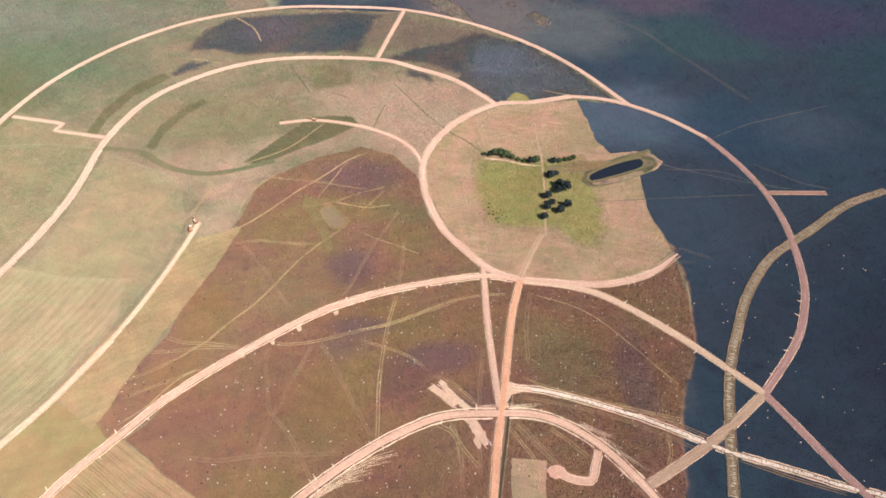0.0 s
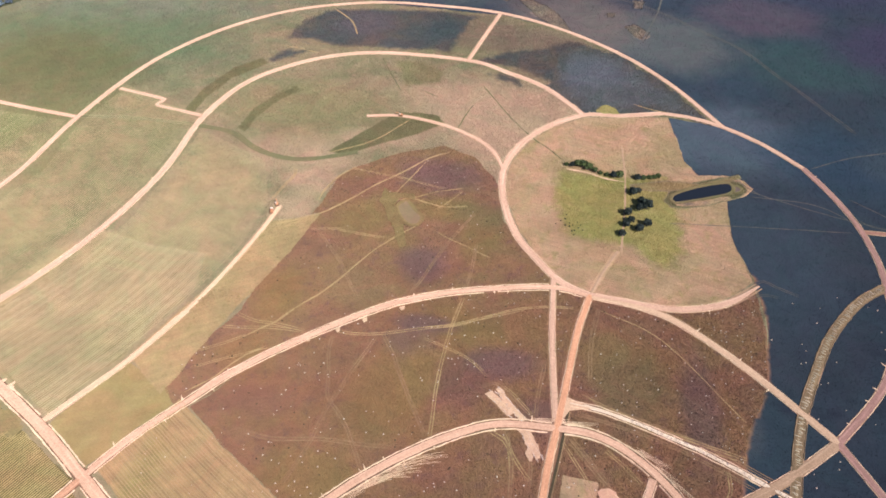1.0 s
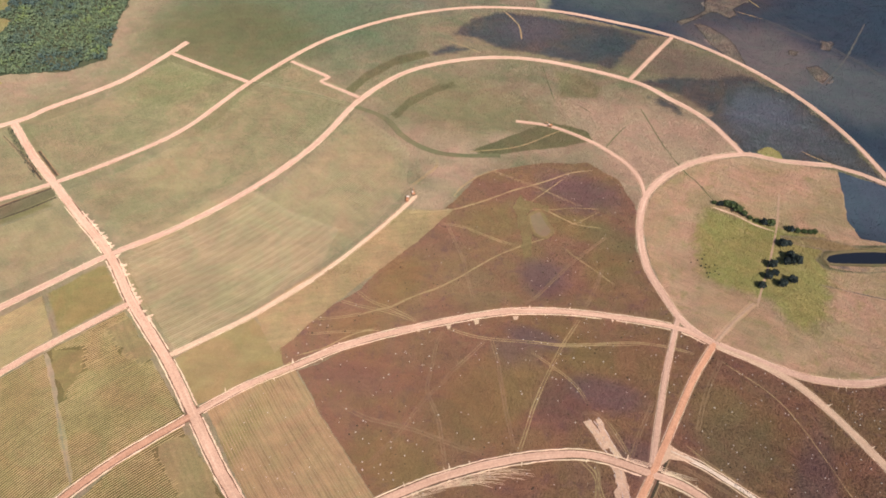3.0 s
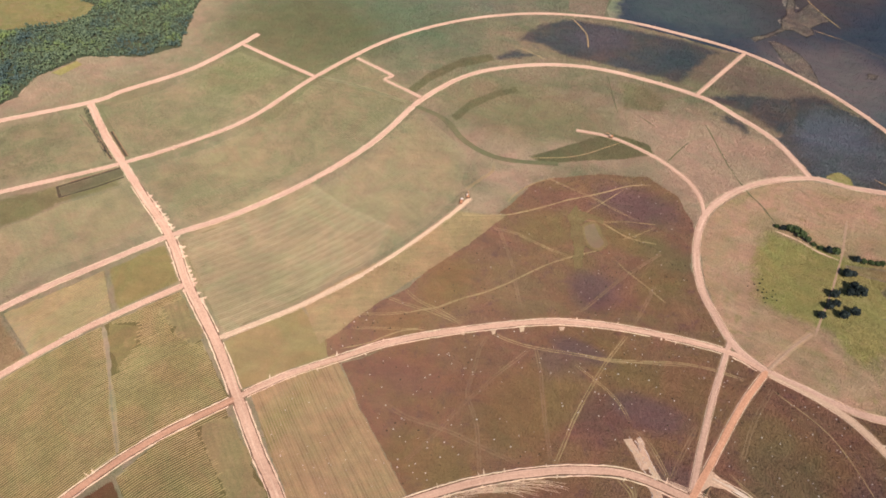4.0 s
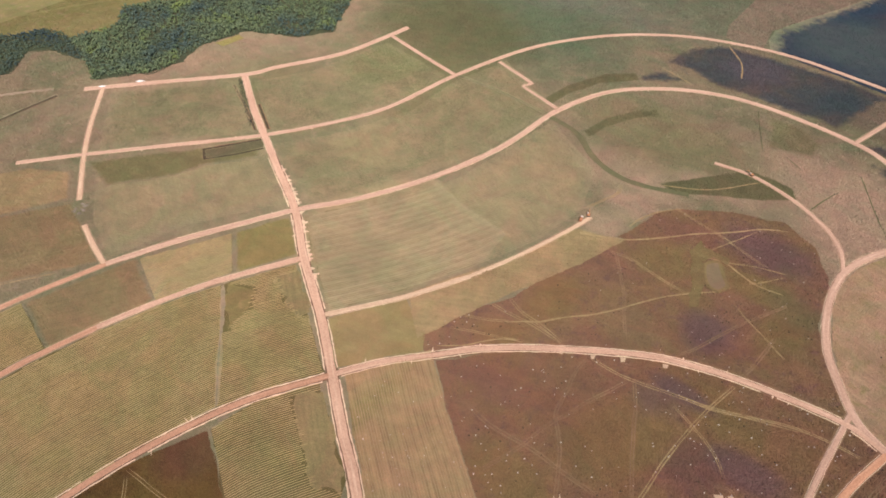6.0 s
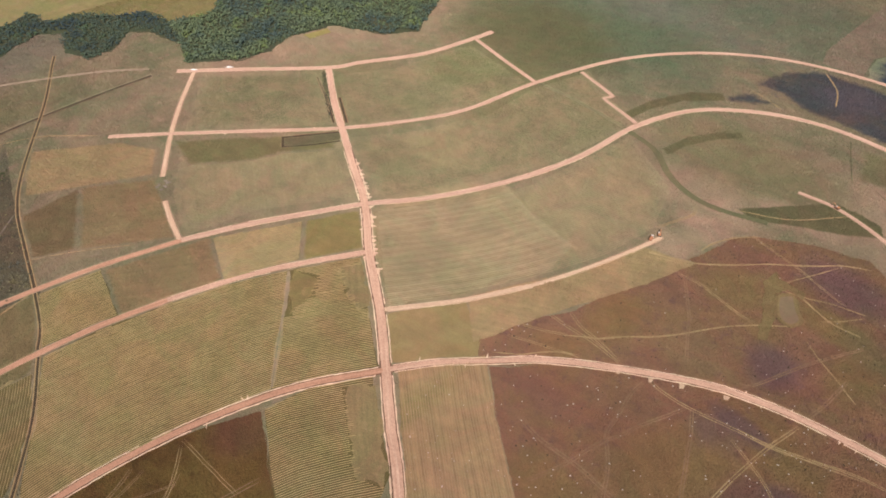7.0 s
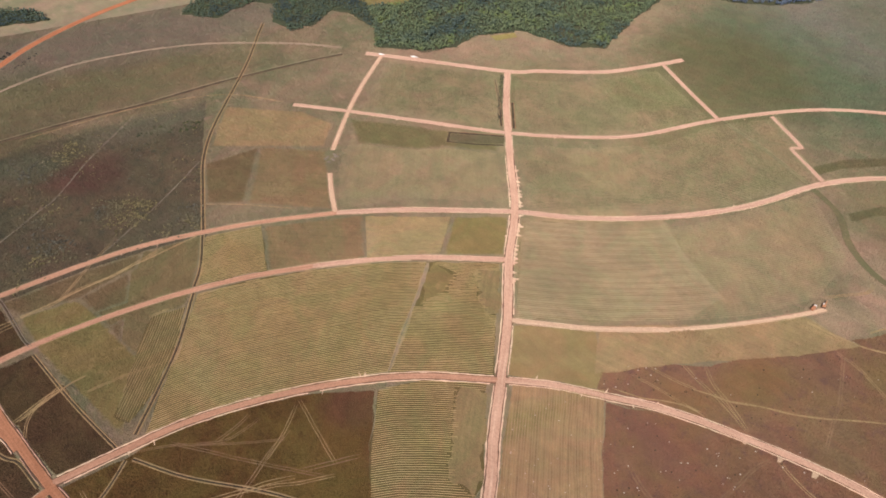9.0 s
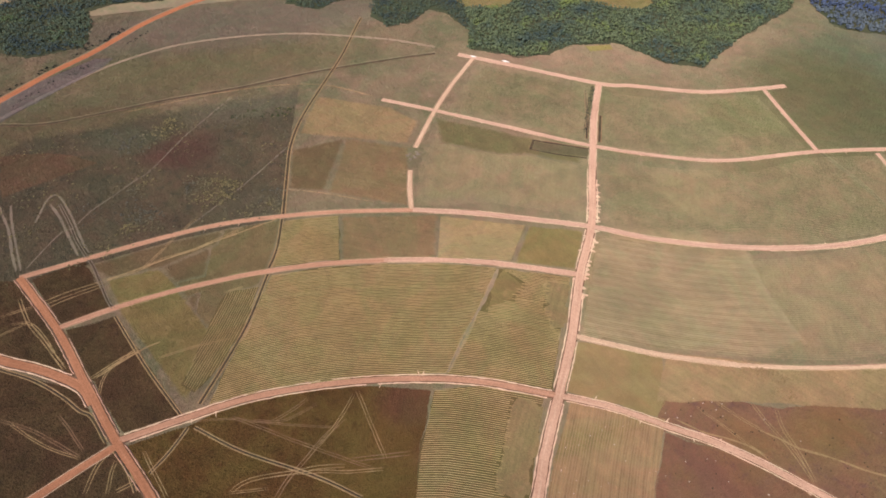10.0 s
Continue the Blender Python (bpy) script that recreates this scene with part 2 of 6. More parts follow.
M_ASH_FAR = earth("patchy_far_burn", (0.015, 0.027, 0.041), (0.018, 0.025, 0.037), (0.011, 0.018, 0.030), patch=0.006, mid=0.03, grain=0.35, soft=28, spots=ASH_SPOTS + [(-150, 1000, 120, 80, (0.036, 0.048, 0.048), 0.8), (-40, 1250, 160, 160, (0.046, 0.036, 0.034), 0.8)])
M_ASH_SOFT = earth("patchy_ash_burn", (0.050, 0.056, 0.060), (0.074, 0.062, 0.056), (0.040, 0.050, 0.056), patch=0.016, mid=0.05, grain=0.35, soft=14, streak=20, spots=[(-230, 850, 45, 40, (0.075, 0.066, 0.080), 0.7), (-120, 850, 50, 35, (0.034, 0.052, 0.060), 0.7)])
M_PATCH = earth("unburnt_patch", (0.148, 0.121, 0.096), (0.097, 0.084, 0.074), (0.183, 0.145, 0.109), grain=0.4, patch=0.04, mid=0.12, soft=4, around=tone_group("ash_tones", (0.018, 0.033, 0.050), (0.022, 0.031, 0.045), (0.014, 0.022, 0.036), 0.006, 0.03, ASH_SPOTS))
M_FAINT = earth("faint_ash_track", (0.064, 0.064, 0.062), (0.051, 0.053, 0.053), (0.041, 0.044, 0.046), grain=0.3, mid=0.2)
M_ASH_PALE = earth("pale_ash", (0.079, 0.086, 0.096), (0.072, 0.079, 0.089), (0.058, 0.070, 0.072), patch=0.016, mid=0.05, grain=0.3, soft=30, spots=[(60, 770, 55, 35, (0.082, 0.092, 0.118), 0.7)], around=tone_group("teal_ash_tones", (0.050, 0.058, 0.062), (0.082, 0.072, 0.064), (0.048, 0.062, 0.062), 0.022, 0.04))
M_SCRUB = earth("scrubland", (0.080, 0.070, 0.048), (0.098, 0.078, 0.052), (0.057, 0.056, 0.041), patch=0.014, mid=0.09, grain=0.4, soft=30, streak=30, spots=[
    (-690, -90, 35, 45, (0.092, 0.053, 0.042), 0.85), (-765, -10, 38, 95, (0.108, 0.104, 0.072), 0.85), (-730, -150, 30, 45, (0.090, 0.092, 0.062), 0.7), (-560, 0, 40, 60, (0.088, 0.082, 0.056), 0.6)])
M_PLOT_DARK = earth("dark_plot", (0.132, 0.100, 0.055), (0.114, 0.088, 0.048), (0.145, 0.106, 0.06), grain=0.25, soft=6)
M_PLOT_RUST = earth("rusty_plot", (0.182, 0.134, 0.076), (0.162, 0.122, 0.067), (0.21, 0.137, 0.08), grain=0.2, streak=60, soft=5)
M_PLOT_GREEN = earth("green_plot", (0.142, 0.124, 0.070), (0.122, 0.112, 0.062), (0.16, 0.132, 0.078), grain=0.25, soft=14)
M_PLOT_DAMP = earth("damp_green_plot", (0.125, 0.110, 0.055), (0.106, 0.097, 0.048), (0.147, 0.122, 0.063), grain=0.3, soft=9)
M_PLOT_BROWN = earth("brown_plot", (0.125, 0.082, 0.052), (0.11, 0.075, 0.046), (0.14, 0.09, 0.06), grain=0.3, mid=0.1)
M_PLOT_OLIVE = earth("olive_plot", (0.205, 0.155, 0.078), (0.185, 0.142, 0.068), (0.22, 0.165, 0.085), grain=0.2, soft=4)
M_PLOT_MOSS = earth("dark_olive_plot", (0.170, 0.138, 0.060), (0.148, 0.122, 0.052), (0.185, 0.148, 0.068), grain=0.25, soft=4)
M_PLOT_WEED = earth("weedy_plot", (0.154, 0.122, 0.054), (0.131, 0.110, 0.048), (0.182, 0.132, 0.064), grain=0.3, mid=0.1)
M_PLOT_BARE = earth("headland_plot", (0.181, 0.137, 0.071), (0.163, 0.128, 0.065), (0.205, 0.145, 0.081), grain=0.3, mid=0.1, streak=-33)
M_PLOT_WET = earth("wet_plot", (0.099, 0.084, 0.049), (0.084, 0.075, 0.045), (0.114, 0.096, 0.057), grain=0.3, mid=0.12)
M_PLOT_DULL = earth("dull_olive_plot", (0.150, 0.122, 0.064), (0.130, 0.108, 0.055), (0.165, 0.13, 0.07), grain=0.25, soft=5)
M_PLOT_TAN = earth("tan_plot", (0.240, 0.174, 0.098), (0.215, 0.160, 0.088), (0.19, 0.150, 0.078), grain=0.25, mid=0.12, soft=4, streak=35)
M_STUBBLE = earth("stubble_soil", (0.097, 0.075, 0.033), (0.084, 0.070, 0.029), (0.116, 0.085, 0.040), grain=0.2, mid=0.05, spots=[
    (-420, 0, 60, 70, (0.098, 0.080, 0.034), 0.7), (-424, 218, 16, 22, (0.105, 0.098, 0.038), 0.8), (-375, 177, 16, 22, (0.105, 0.098, 0.038), 0.8), (-425, 258, 16, 22, (0.105, 0.098, 0.038), 0.8)])
M_STUBBLE_PINK = earth("stubble_brown_soil", (0.222, 0.150, 0.085), (0.200, 0.140, 0.076), (0.24, 0.157, 0.094), grain=0.25, mid=0.05, streak=-33, drifts=1.0, spots=[(-240, 170, 14, 70, (0.135, 0.115, 0.05), 0.7)])
# Pale straw tones, brightened further to paint the glow opposite the sun.
M_STUBBLE_BRIGHT = earth("glow_bright_stubble", (0.160, 0.126, 0.071), (0.137, 0.116, 0.064), (0.178, 0.138, 0.082), grain=0.25, mid=0.05, soft=22)
M_ROW_PALE = earth("glow_bright_row", (0.251, 0.201, 0.125), (0.218, 0.178, 0.107), (0.189, 0.154, 0.087), grain=0.3, mid=0.15, fine=1.2)
M_ROW = earth("straw_row", (0.271, 0.207, 0.107), (0.238, 0.182, 0.088), (0.204, 0.158, 0.069), grain=0.3, mid=0.15, fine=1.2)
M_PASTURE = earth("green_pasture", (0.212, 0.186, 0.072), (0.188, 0.174, 0.064), (0.245, 0.202, 0.09), grain=0.25, mid=0.1, soft=18, around=RING_GROUP, streak=-14)
M_STRIP = earth("dry_tan_strip", (0.175, 0.135, 0.100), (0.150, 0.122, 0.088), (0.195, 0.148, 0.112), grain=0.25, mid=0.08)
M_GLADE = earth("olive_glade", (0.150, 0.130, 0.058), (0.128, 0.116, 0.048), (0.175, 0.132, 0.075), grain=0.25, mid=0.1)
M_PURPLE = earth("purple_burn", (0.075, 0.048, 0.072), (0.062, 0.042, 0.066), (0.088, 0.06, 0.075), grain=0.25, mid=0.1)
M_MEADOW = earth("yellow_meadow", (0.21, 0.175, 0.07), (0.18, 0.155, 0.06), (0.24, 0.19, 0.09), grain=0.25, mid=0.1)
M_RING = earth("grazed_grass", *RING, grain=0.22, patch=0.02, streak=-14)
M_SWALE = earth("damp_swale", (0.105, 0.098, 0.052), (0.09, 0.085, 0.046), (0.13, 0.11, 0.06), grain=0.3, mid=0.15, soft=3.5)
M_STREAM = earth("stream_grass", (0.095, 0.090, 0.048), (0.08, 0.078, 0.042), (0.12, 0.105, 0.055), grain=0.3, mid=0.15)
M_ROAD = roadbed("pink_dirt", (0.369, 0.242, 0.176), (0.328, 0.212, 0.153), (0.435, 0.303, 0.230))
M_ROAD_MAIN = roadbed("bright_pink_dirt", (0.398, 0.256, 0.182), (0.353, 0.223, 0.157), (0.459, 0.320, 0.234))
M_ROAD_BROWN = roadbed("brown_pink_dirt", (0.385, 0.246, 0.177), (0.336, 0.212, 0.151), (0.443, 0.299, 0.223))
M_ROAD_PALE = roadbed("pale_dirt", (0.394, 0.275, 0.189), (0.353, 0.238, 0.160), (0.467, 0.348, 0.250))
M_ROAD_LANE = roadbed("orange_pink_dirt", (0.396, 0.215, 0.131), (0.353, 0.185, 0.112), (0.465, 0.269, 0.173))
M_ROAD_TAN = roadbed("tan_dirt", (0.369, 0.258, 0.176), (0.328, 0.226, 0.152), (0.435, 0.320, 0.226))
M_ROAD_CREAM = roadbed("cream_dirt", (0.415, 0.300, 0.205), (0.37, 0.262, 0.176), (0.48, 0.365, 0.262))
M_ROAD_RUST = roadbed("rusty_pink_dirt", (0.331, 0.186, 0.121), (0.294, 0.163, 0.106), (0.383, 0.228, 0.154))
M_ROAD_STUB = roadbed("dusky_red_dirt", (0.215, 0.112, 0.084), (0.185, 0.096, 0.072), (0.26, 0.145, 0.11))
M_ROAD_WHITE = roadbed("white_sandy_dirt", (0.47, 0.385, 0.300), (0.42, 0.335, 0.255), (0.56, 0.48, 0.39))
M_ROAD_SAND = roadbed("sandy_brown_dirt", (0.271, 0.184, 0.123), (0.238, 0.160, 0.105), (0.328, 0.234, 0.160))
M_ROAD_DULL = roadbed("dull_mauve_dirt", (0.230, 0.131, 0.113), (0.193, 0.112, 0.096), (0.304, 0.183, 0.155))
M_SLOPE = roadbed("grey_pink_gravel", (0.221, 0.168, 0.119), (0.189, 0.143, 0.100), (0.287, 0.226, 0.164))
M_ROAD_RED = roadbed("red_dirt", (0.287, 0.134, 0.074), (0.252, 0.116, 0.063), (0.348, 0.175, 0.101))
M_ROAD_ORANGE = roadbed("orange_laterite", (0.283, 0.108, 0.051), (0.238, 0.090, 0.043), (0.328, 0.148, 0.078))
M_ROAD_GREY = roadbed("grey_gravel", (0.140, 0.100, 0.059), (0.117, 0.083, 0.050), (0.201, 0.144, 0.083))
M_BERM = earth("loose_sandy_soil", (0.496, 0.372, 0.271), (0.441, 0.321, 0.230), (0.349, 0.243, 0.170), grain=0.4, mid=0.25, fine=1.0)
M_ROAD_BERM = earth("rusty_loose_soil", (0.37, 0.25, 0.175), (0.33, 0.22, 0.15), (0.27, 0.175, 0.12), grain=0.4, mid=0.25, fine=1.0)
M_GUTTER = earth("dark_gutter_soil", (0.130, 0.078, 0.053), (0.108, 0.067, 0.045), (0.154, 0.095, 0.064), grain=0.35, mid=0.2)
M_EDGE = earth("brown_road_edge", (0.24, 0.155, 0.105), (0.21, 0.135, 0.088), (0.28, 0.185, 0.125), grain=0.35, mid=0.25)
M_ROW_LEY = earth("mown_row", (0.229, 0.192, 0.118), (0.195, 0.169, 0.100), (0.251, 0.205, 0.131), grain=0.3, mid=0.15, fine=1.2)
M_LEY = earth("mown_ley", (0.153, 0.128, 0.075), (0.107, 0.105, 0.058), (0.174, 0.138, 0.088), grain=0.3, patch=0.02, mid=0.05, soft=24, streak=-25, spots=[(-600, 300, 50, 30, (0.12, 0.105, 0.06), 0.6), (-590, 555, 60, 50, (0.098, 0.112, 0.050), 0.85), (-480, 420, 50, 40, (0.20, 0.155, 0.09), 0.6)])
# Tan ley, its colour lightened as well for the glow opposite the sun.
M_LEY_TAN = earth("tan_bright_ley", (0.208, 0.163, 0.097), (0.172, 0.146, 0.085), (0.228, 0.173, 0.110), grain=0.3, patch=0.02, mid=0.05, soft=24, streak=-25)
M_ROW_BROWN = earth("thin_brown_row", (0.242, 0.170, 0.100), (0.217, 0.155, 0.087), (0.191, 0.140, 0.073), grain=0.3, mid=0.15, fine=1.2)
M_TRACK = earth("worn_wheel_track", (0.192, 0.123, 0.074), (0.160, 0.102, 0.060), (0.131, 0.082, 0.048), grain=0.35, mid=0.2, fine=1.0)
M_SCRUB_PATH = earth("grey_worn_soil", (0.150, 0.122, 0.092), (0.128, 0.106, 0.082), (0.112, 0.096, 0.068), grain=0.35, mid=0.2, fine=1.0)
M_MAUVE = earth("mauve_gravel", (0.128, 0.108, 0.099), (0.108, 0.092, 0.085), (0.150, 0.125, 0.108), grain=0.35, mid=0.2, streak=-48)
M_PATH = earth("trodden_path", (0.254, 0.180, 0.097), (0.216, 0.154, 0.079), (0.179, 0.129, 0.066), grain=0.3, mid=0.2, fine=1.0)
M_DITCH = earth("dark_ditch_soil", (0.045, 0.034, 0.022), (0.055, 0.042, 0.026), (0.035, 0.028, 0.02), grain=0.35, mid=0.2)
M_GRIT = earth("tipped_grit", (0.31, 0.262, 0.20), (0.25, 0.215, 0.16), (0.38, 0.33, 0.26), grain=0.35, mid=0.4)
M_PAD = earth("bare_pink_soil", (0.344, 0.215, 0.154), (0.303, 0.189, 0.133), (0.394, 0.254, 0.189), grain=0.3, mid=0.25)
M_SCRAPED = earth("scraped_sandy_soil", (0.37, 0.262, 0.182), (0.31, 0.214, 0.147), (0.42, 0.308, 0.222), grain=0.5, mid=0.25, fine=1.0)
M_STONE = earth("pale_heap", (0.394, 0.328, 0.283), (0.344, 0.283, 0.238), (0.451, 0.385, 0.336), grain=0.3, mid=0.5)
M_RUBBLE = earth("grey_rubble", (0.188, 0.164, 0.132), (0.156, 0.134, 0.108), (0.224, 0.196, 0.160), grain=0.4, mid=0.4, fine=1.5)
M_POND_EDGE = earth("pond_grass", (0.140, 0.104, 0.050), (0.126, 0.094, 0.045), (0.152, 0.112, 0.056), grain=0.3, mid=0.1)
M_MUD = earth("grey_pond_mud", (0.141, 0.104, 0.064), (0.129, 0.095, 0.058), (0.156, 0.111, 0.069), grain=0.1, bump=0.1, rough=0.9)
M_BANK = earth("olive_bank_grass", (0.109, 0.092, 0.046), (0.095, 0.083, 0.040), (0.120, 0.098, 0.054), grain=0.3, mid=0.1)
M_MUD_DARK = earth("mauve_mud", (0.085, 0.062, 0.056), (0.07, 0.052, 0.05), (0.10, 0.072, 0.062), grain=0.15, rough=0.8)
M_MUD_SOFT = earth("trampled_mud", (0.135, 0.108, 0.088), (0.115, 0.094, 0.08), (0.16, 0.125, 0.098), grain=0.3, mid=0.12, soft=5, around=RING_GROUP)
# Floor colour kept dark in place of shade under the crowns.
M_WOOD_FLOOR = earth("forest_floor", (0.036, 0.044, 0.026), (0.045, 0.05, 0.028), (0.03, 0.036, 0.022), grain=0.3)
M_FOREST = leafy("forest_leaves", (0.040, 0.066, 0.044), (0.112, 0.150, 0.092), (0.120, 0.165, 0.062), 0.35)
M_FOREST_DARK = leafy("shaded_leaves", (0.038, 0.060, 0.050), (0.066, 0.096, 0.071), (0.066, 0.107, 0.054))
# Leaf colour turned blue-grey to paint smoke and distance haze.
M_FOREST_BLUE = leafy("haze_blue_leaves", (0.048, 0.070, 0.105), (0.095, 0.13, 0.18), (0.08, 0.11, 0.155))
# Near-black green: shade in and beside the crowns is put into this colour.
M_TREE = leafy("shade_dark_leaves", (0.006, 0.010, 0.013), (0.017, 0.026, 0.024), (0.014, 0.022, 0.019))
M_HEDGE = leafy("hedge_leaves", (0.017, 0.029, 0.014), (0.051, 0.070, 0.025), (0.064, 0.078, 0.025))
M_TUSSOCK = leafy("tussock_blades", (0.13, 0.100, 0.058), (0.26, 0.20, 0.115), (0.21, 0.165, 0.095))
M_SHRUB = leafy("scrub_leaves", (0.078, 0.074, 0.042), (0.225, 0.20, 0.118), (0.18, 0.162, 0.09))
M_BARK = plain("bark", (0.10, 0.075, 0.05), 0.9)


# ---- building helpers ----
from mathutils.geometry import delaunay_2d_cdt


def part(name, data, material, parent=None, label=""):
    """One mesh object, from a bmesh or from (verts, faces), under a thing or free-standing."""
    me = bpy.data.meshes.new(name)
    if isinstance(data, bmesh.types.BMesh):
        data.to_mesh(me)
        data.free()
    else:
        me.from_pydata([tuple(v) for v in data[0]], [], data[1])
    me.materials.append(material)
    ob = new(name, me)
    ob.parent = parent
    return tagged(ob, label) if label else ob


def spline(ctrl, step=4.0):
    """A smooth line through a few control points, evenly spaced. Returns points and unit normals to the left."""
    p = np.array(ctrl, float)
    p = np.vstack([2 * p[0] - p[1], p, 2 * p[-1] - p[-2]])
    out = []
    for i in range(1, len(p) - 2):
        a, b, c, d = p[i - 1:i + 3]
        for t in np.linspace(0, 1, 24, endpoint=False):
            out.append(0.5 * (2 * b + (c - a) * t + (2 * a - 5 * b + 4 * c - d) * t * t + (3 * b - a - 3 * c + d) * t ** 3))
    out.append(p[-2])
    out = np.array(out)
    s = np.r_[0, np.cumsum(np.hypot(*np.diff(out, axis=0).T))]
    k = max(2, int(s[-1] / step) + 1)
    q = np.linspace(0, s[-1], k)
    pts = np.c_[np.interp(q, s, out[:, 0]), np.interp(q, s, out[:, 1])]
    tan = np.gradient(pts, axis=0)
    tan /= np.maximum(np.hypot(*tan.T)[:, None], 1e-9)
    return pts, np.c_[-tan[:, 1], tan[:, 0]], q


def wob(x, y, scale, seed=0.0):
    return noise.noise(Vector((x * scale, y * scale, seed)))


def inside(poly, x, y):
    p = np.array(poly, float)
    q = np.roll(p, -1, axis=0)
    x, y = np.asarray(x)[..., None], np.asarray(y)[..., None]
    dy = np.where(q[:, 1] == p[:, 1], 1e-9, q[:, 1] - p[:, 1])
    hit = ((p[:, 1] > y) != (q[:, 1] > y)) & (x < (q[:, 0] - p[:, 0]) * (y - p[:, 1]) / dy + p[:, 0])
    return hit.sum(-1) % 2 == 1


def strip(sections):
    """Faces of a sheet whose rows of vertices are the sections."""
    k = len(sections[0])
    verts = [v for s in sections for v in s]
    faces = [(i * k + j, i * k + j + 1, (i + 1) * k + j + 1, (i + 1) * k + j) for i in range(len(sections) - 1) for j in range(k - 1)]
    return verts, faces


def merge(pieces):
    verts, faces = [], []
    for v, f in pieces:
        o = len(verts)
        verts += v
        faces += [tuple(i + o for i in g) for g in f]
    return verts, faces


def edge_distance(outline, rim, x, y):
    """Distance of points to the nearest side of an outline, at most 60 m."""
    p, best = np.array(rim or outline + outline[:1], float), np.full(len(x), 60.0)
    for a, b in zip(p[:-1], p[1:]):
        d = b - a
        t = np.clip(((x - a[0]) * d[0] + (y - a[1]) * d[1]) / max(d @ d, 1e-9), 0, 1)
        best = np.minimum(best, np.hypot(x - a[0] - t * d[0], y - a[1] - t * d[1]))
    return best


SOFT = (M_MUD_SOFT, M_ASH, M_ASH_SOFT, M_ASH_PALE, M_SCRUB, M_PLOT_DARK, M_PLOT_GREEN, M_STUBBLE_BRIGHT, M_PASTURE, M_SWALE, M_PATCH, M_ASH_FAR, M_LEY, M_LEY_TAN, M_PLOT_RUST, M_PLOT_MOSS, M_PLOT_DULL, M_PLOT_TAN, M_PLOT_OLIVE, M_PLOT_DAMP)
LEVEL = [0.02]
COVER = []


def field(name, label, outline, material, ragged=1.6, category="field", rim=None):
    """A piece of land with its own cover, a hand's breadth proud of the ground sheet, with an uneven edge.
    rim: the sides along which a soft cover thins out, if not all."""
    LEVEL[0] += 0.003
    COVER.append((outline, material, rim))
    p = np.array(outline + outline[:1], float)
    out = []
    for a, b in zip(p[:-1], p[1:]):
        k = max(1, int(np.hypot(*(b - a)) / 3.5))
        for t in np.linspace(0, 1, k, endpoint=False):
            x, y = a + (b - a) * t
            e = ragged * (wob(x, y, 0.05, 3) * 1.6 + wob(x, y, 0.25, 7) * 0.8)
            f = ragged * (wob(x, y, 0.05, 13) * 1.6 + wob(x, y, 0.25, 17) * 0.8)
            out.append((x + e, y + f, LEVEL[0]))
    n, grid = len(out), []
    if material in SOFT:
        lo, hi = p.min(axis=0), p.max(axis=0)
        cell = 14.0 if hi[0] - lo[0] > 1200 else 5.0
        gx, gy = np.meshgrid(np.arange(lo[0], hi[0], cell), np.arange(lo[1], hi[1], cell))
        gx, gy = gx.ravel(), gy.ravel()
        ok = inside([v[:2] for v in out], gx, gy)
        grid = [Vector(v) for v in zip(gx[ok], gy[ok])]
    flat, _, tris, *_ = delaunay_2d_cdt([Vector(v[:2]) for v in out] + grid, [(i, (i + 1) % n) for i in range(n)], [], 1, 1e-4)
    ob = part(name, ([(v.x, v.y, LEVEL[0]) for v in flat], tris), material)
    if material in SOFT:
        depth = ob.data.attributes.new("inner", "FLOAT", "POINT")
        depth.data.foreach_set("value", edge_distance(outline, rim, np.array([v.x for v in flat]), np.array([v.y for v in flat])))
    if ob.data.polygons[0].normal.z < 0:
        ob.data.flip_normals()
    return tagged(ob, label, category, kind="structure")


def crop_rows(owner, outline, guide, material=M_ROW, gap=1.78, width=0.68, high=0.5, reach=260, seed=1, holes=()):
    """Raised straw rows that run beside a guide line, cut to an outline."""
    rng = random.Random(seed)
    pts, nor, _ = spline(guide, 2.6)
    poly = outline
    for k in range(-int(reach / gap), int(reach / gap) + 1):
        line, pieces = pts + nor * (k + rng.uniform(-0.06, 0.06)) * gap, []
        ok = inside(poly, line[:, 0], line[:, 1])
        for hole in holes:
            shift = rng.uniform(-2.2, 2.2)
            ok &= ~inside(hole, line[:, 0] + shift, line[:, 1] + shift)
        run = []
        for i in range(len(line) + 1):
            if i < len(line) and ok[i]:
                run.append(i)
                continue
            if len(run) > 2:
                sec, lo, hi = [], run[0], run[-1]
                at = lambda e: (line[int(e)] * (1 - e % 1) + line[min(len(line) - 1, int(e) + 1)] * (e % 1), nor[int(e)])
                if lo > 0 and not ok[lo - 1]:
                    lo -= next((d for d in (0.8, 0.6, 0.4, 0.2) if inside(poly, *at(lo - d)[0])), 0)
                if hi < len(line) - 1 and not ok[hi + 1]:
                    hi += next((d for d in (0.8, 0.6, 0.4, 0.2) if inside(poly, *at(hi + d)[0])), 0)
                for j in [lo] + run[1:-1] + [hi]:
                    (x, y), n = at(j)
                    w = width * 0.5 * (1 + 0.45 * wob(x, y, 0.2, k))
                    h = high * (1 + 0.5 * wob(x, y, 0.3, k + 50))
                    sx = 0.2 * wob(x, y, 0.15, k + 9) + 0.9 * wob(x, y, 0.02, k * 0.05)
                    sec.append([(x + n[0] * (sx + o * w), y + n[1] * (sx + o * w), z) for o, z in ((-1, 0.12), (-0.3, 0.2 + h), (0.4, 0.2 + h * 0.9), (1, 0.12))])
                pieces.append(strip(sec))
            run = []
        if pieces:
            part("crop_row", merge(pieces), material, owner)


ROADS = {}


def lay(key, ctrl, width):
    ROADS[key] = (*spline(ctrl, 3.0), width)


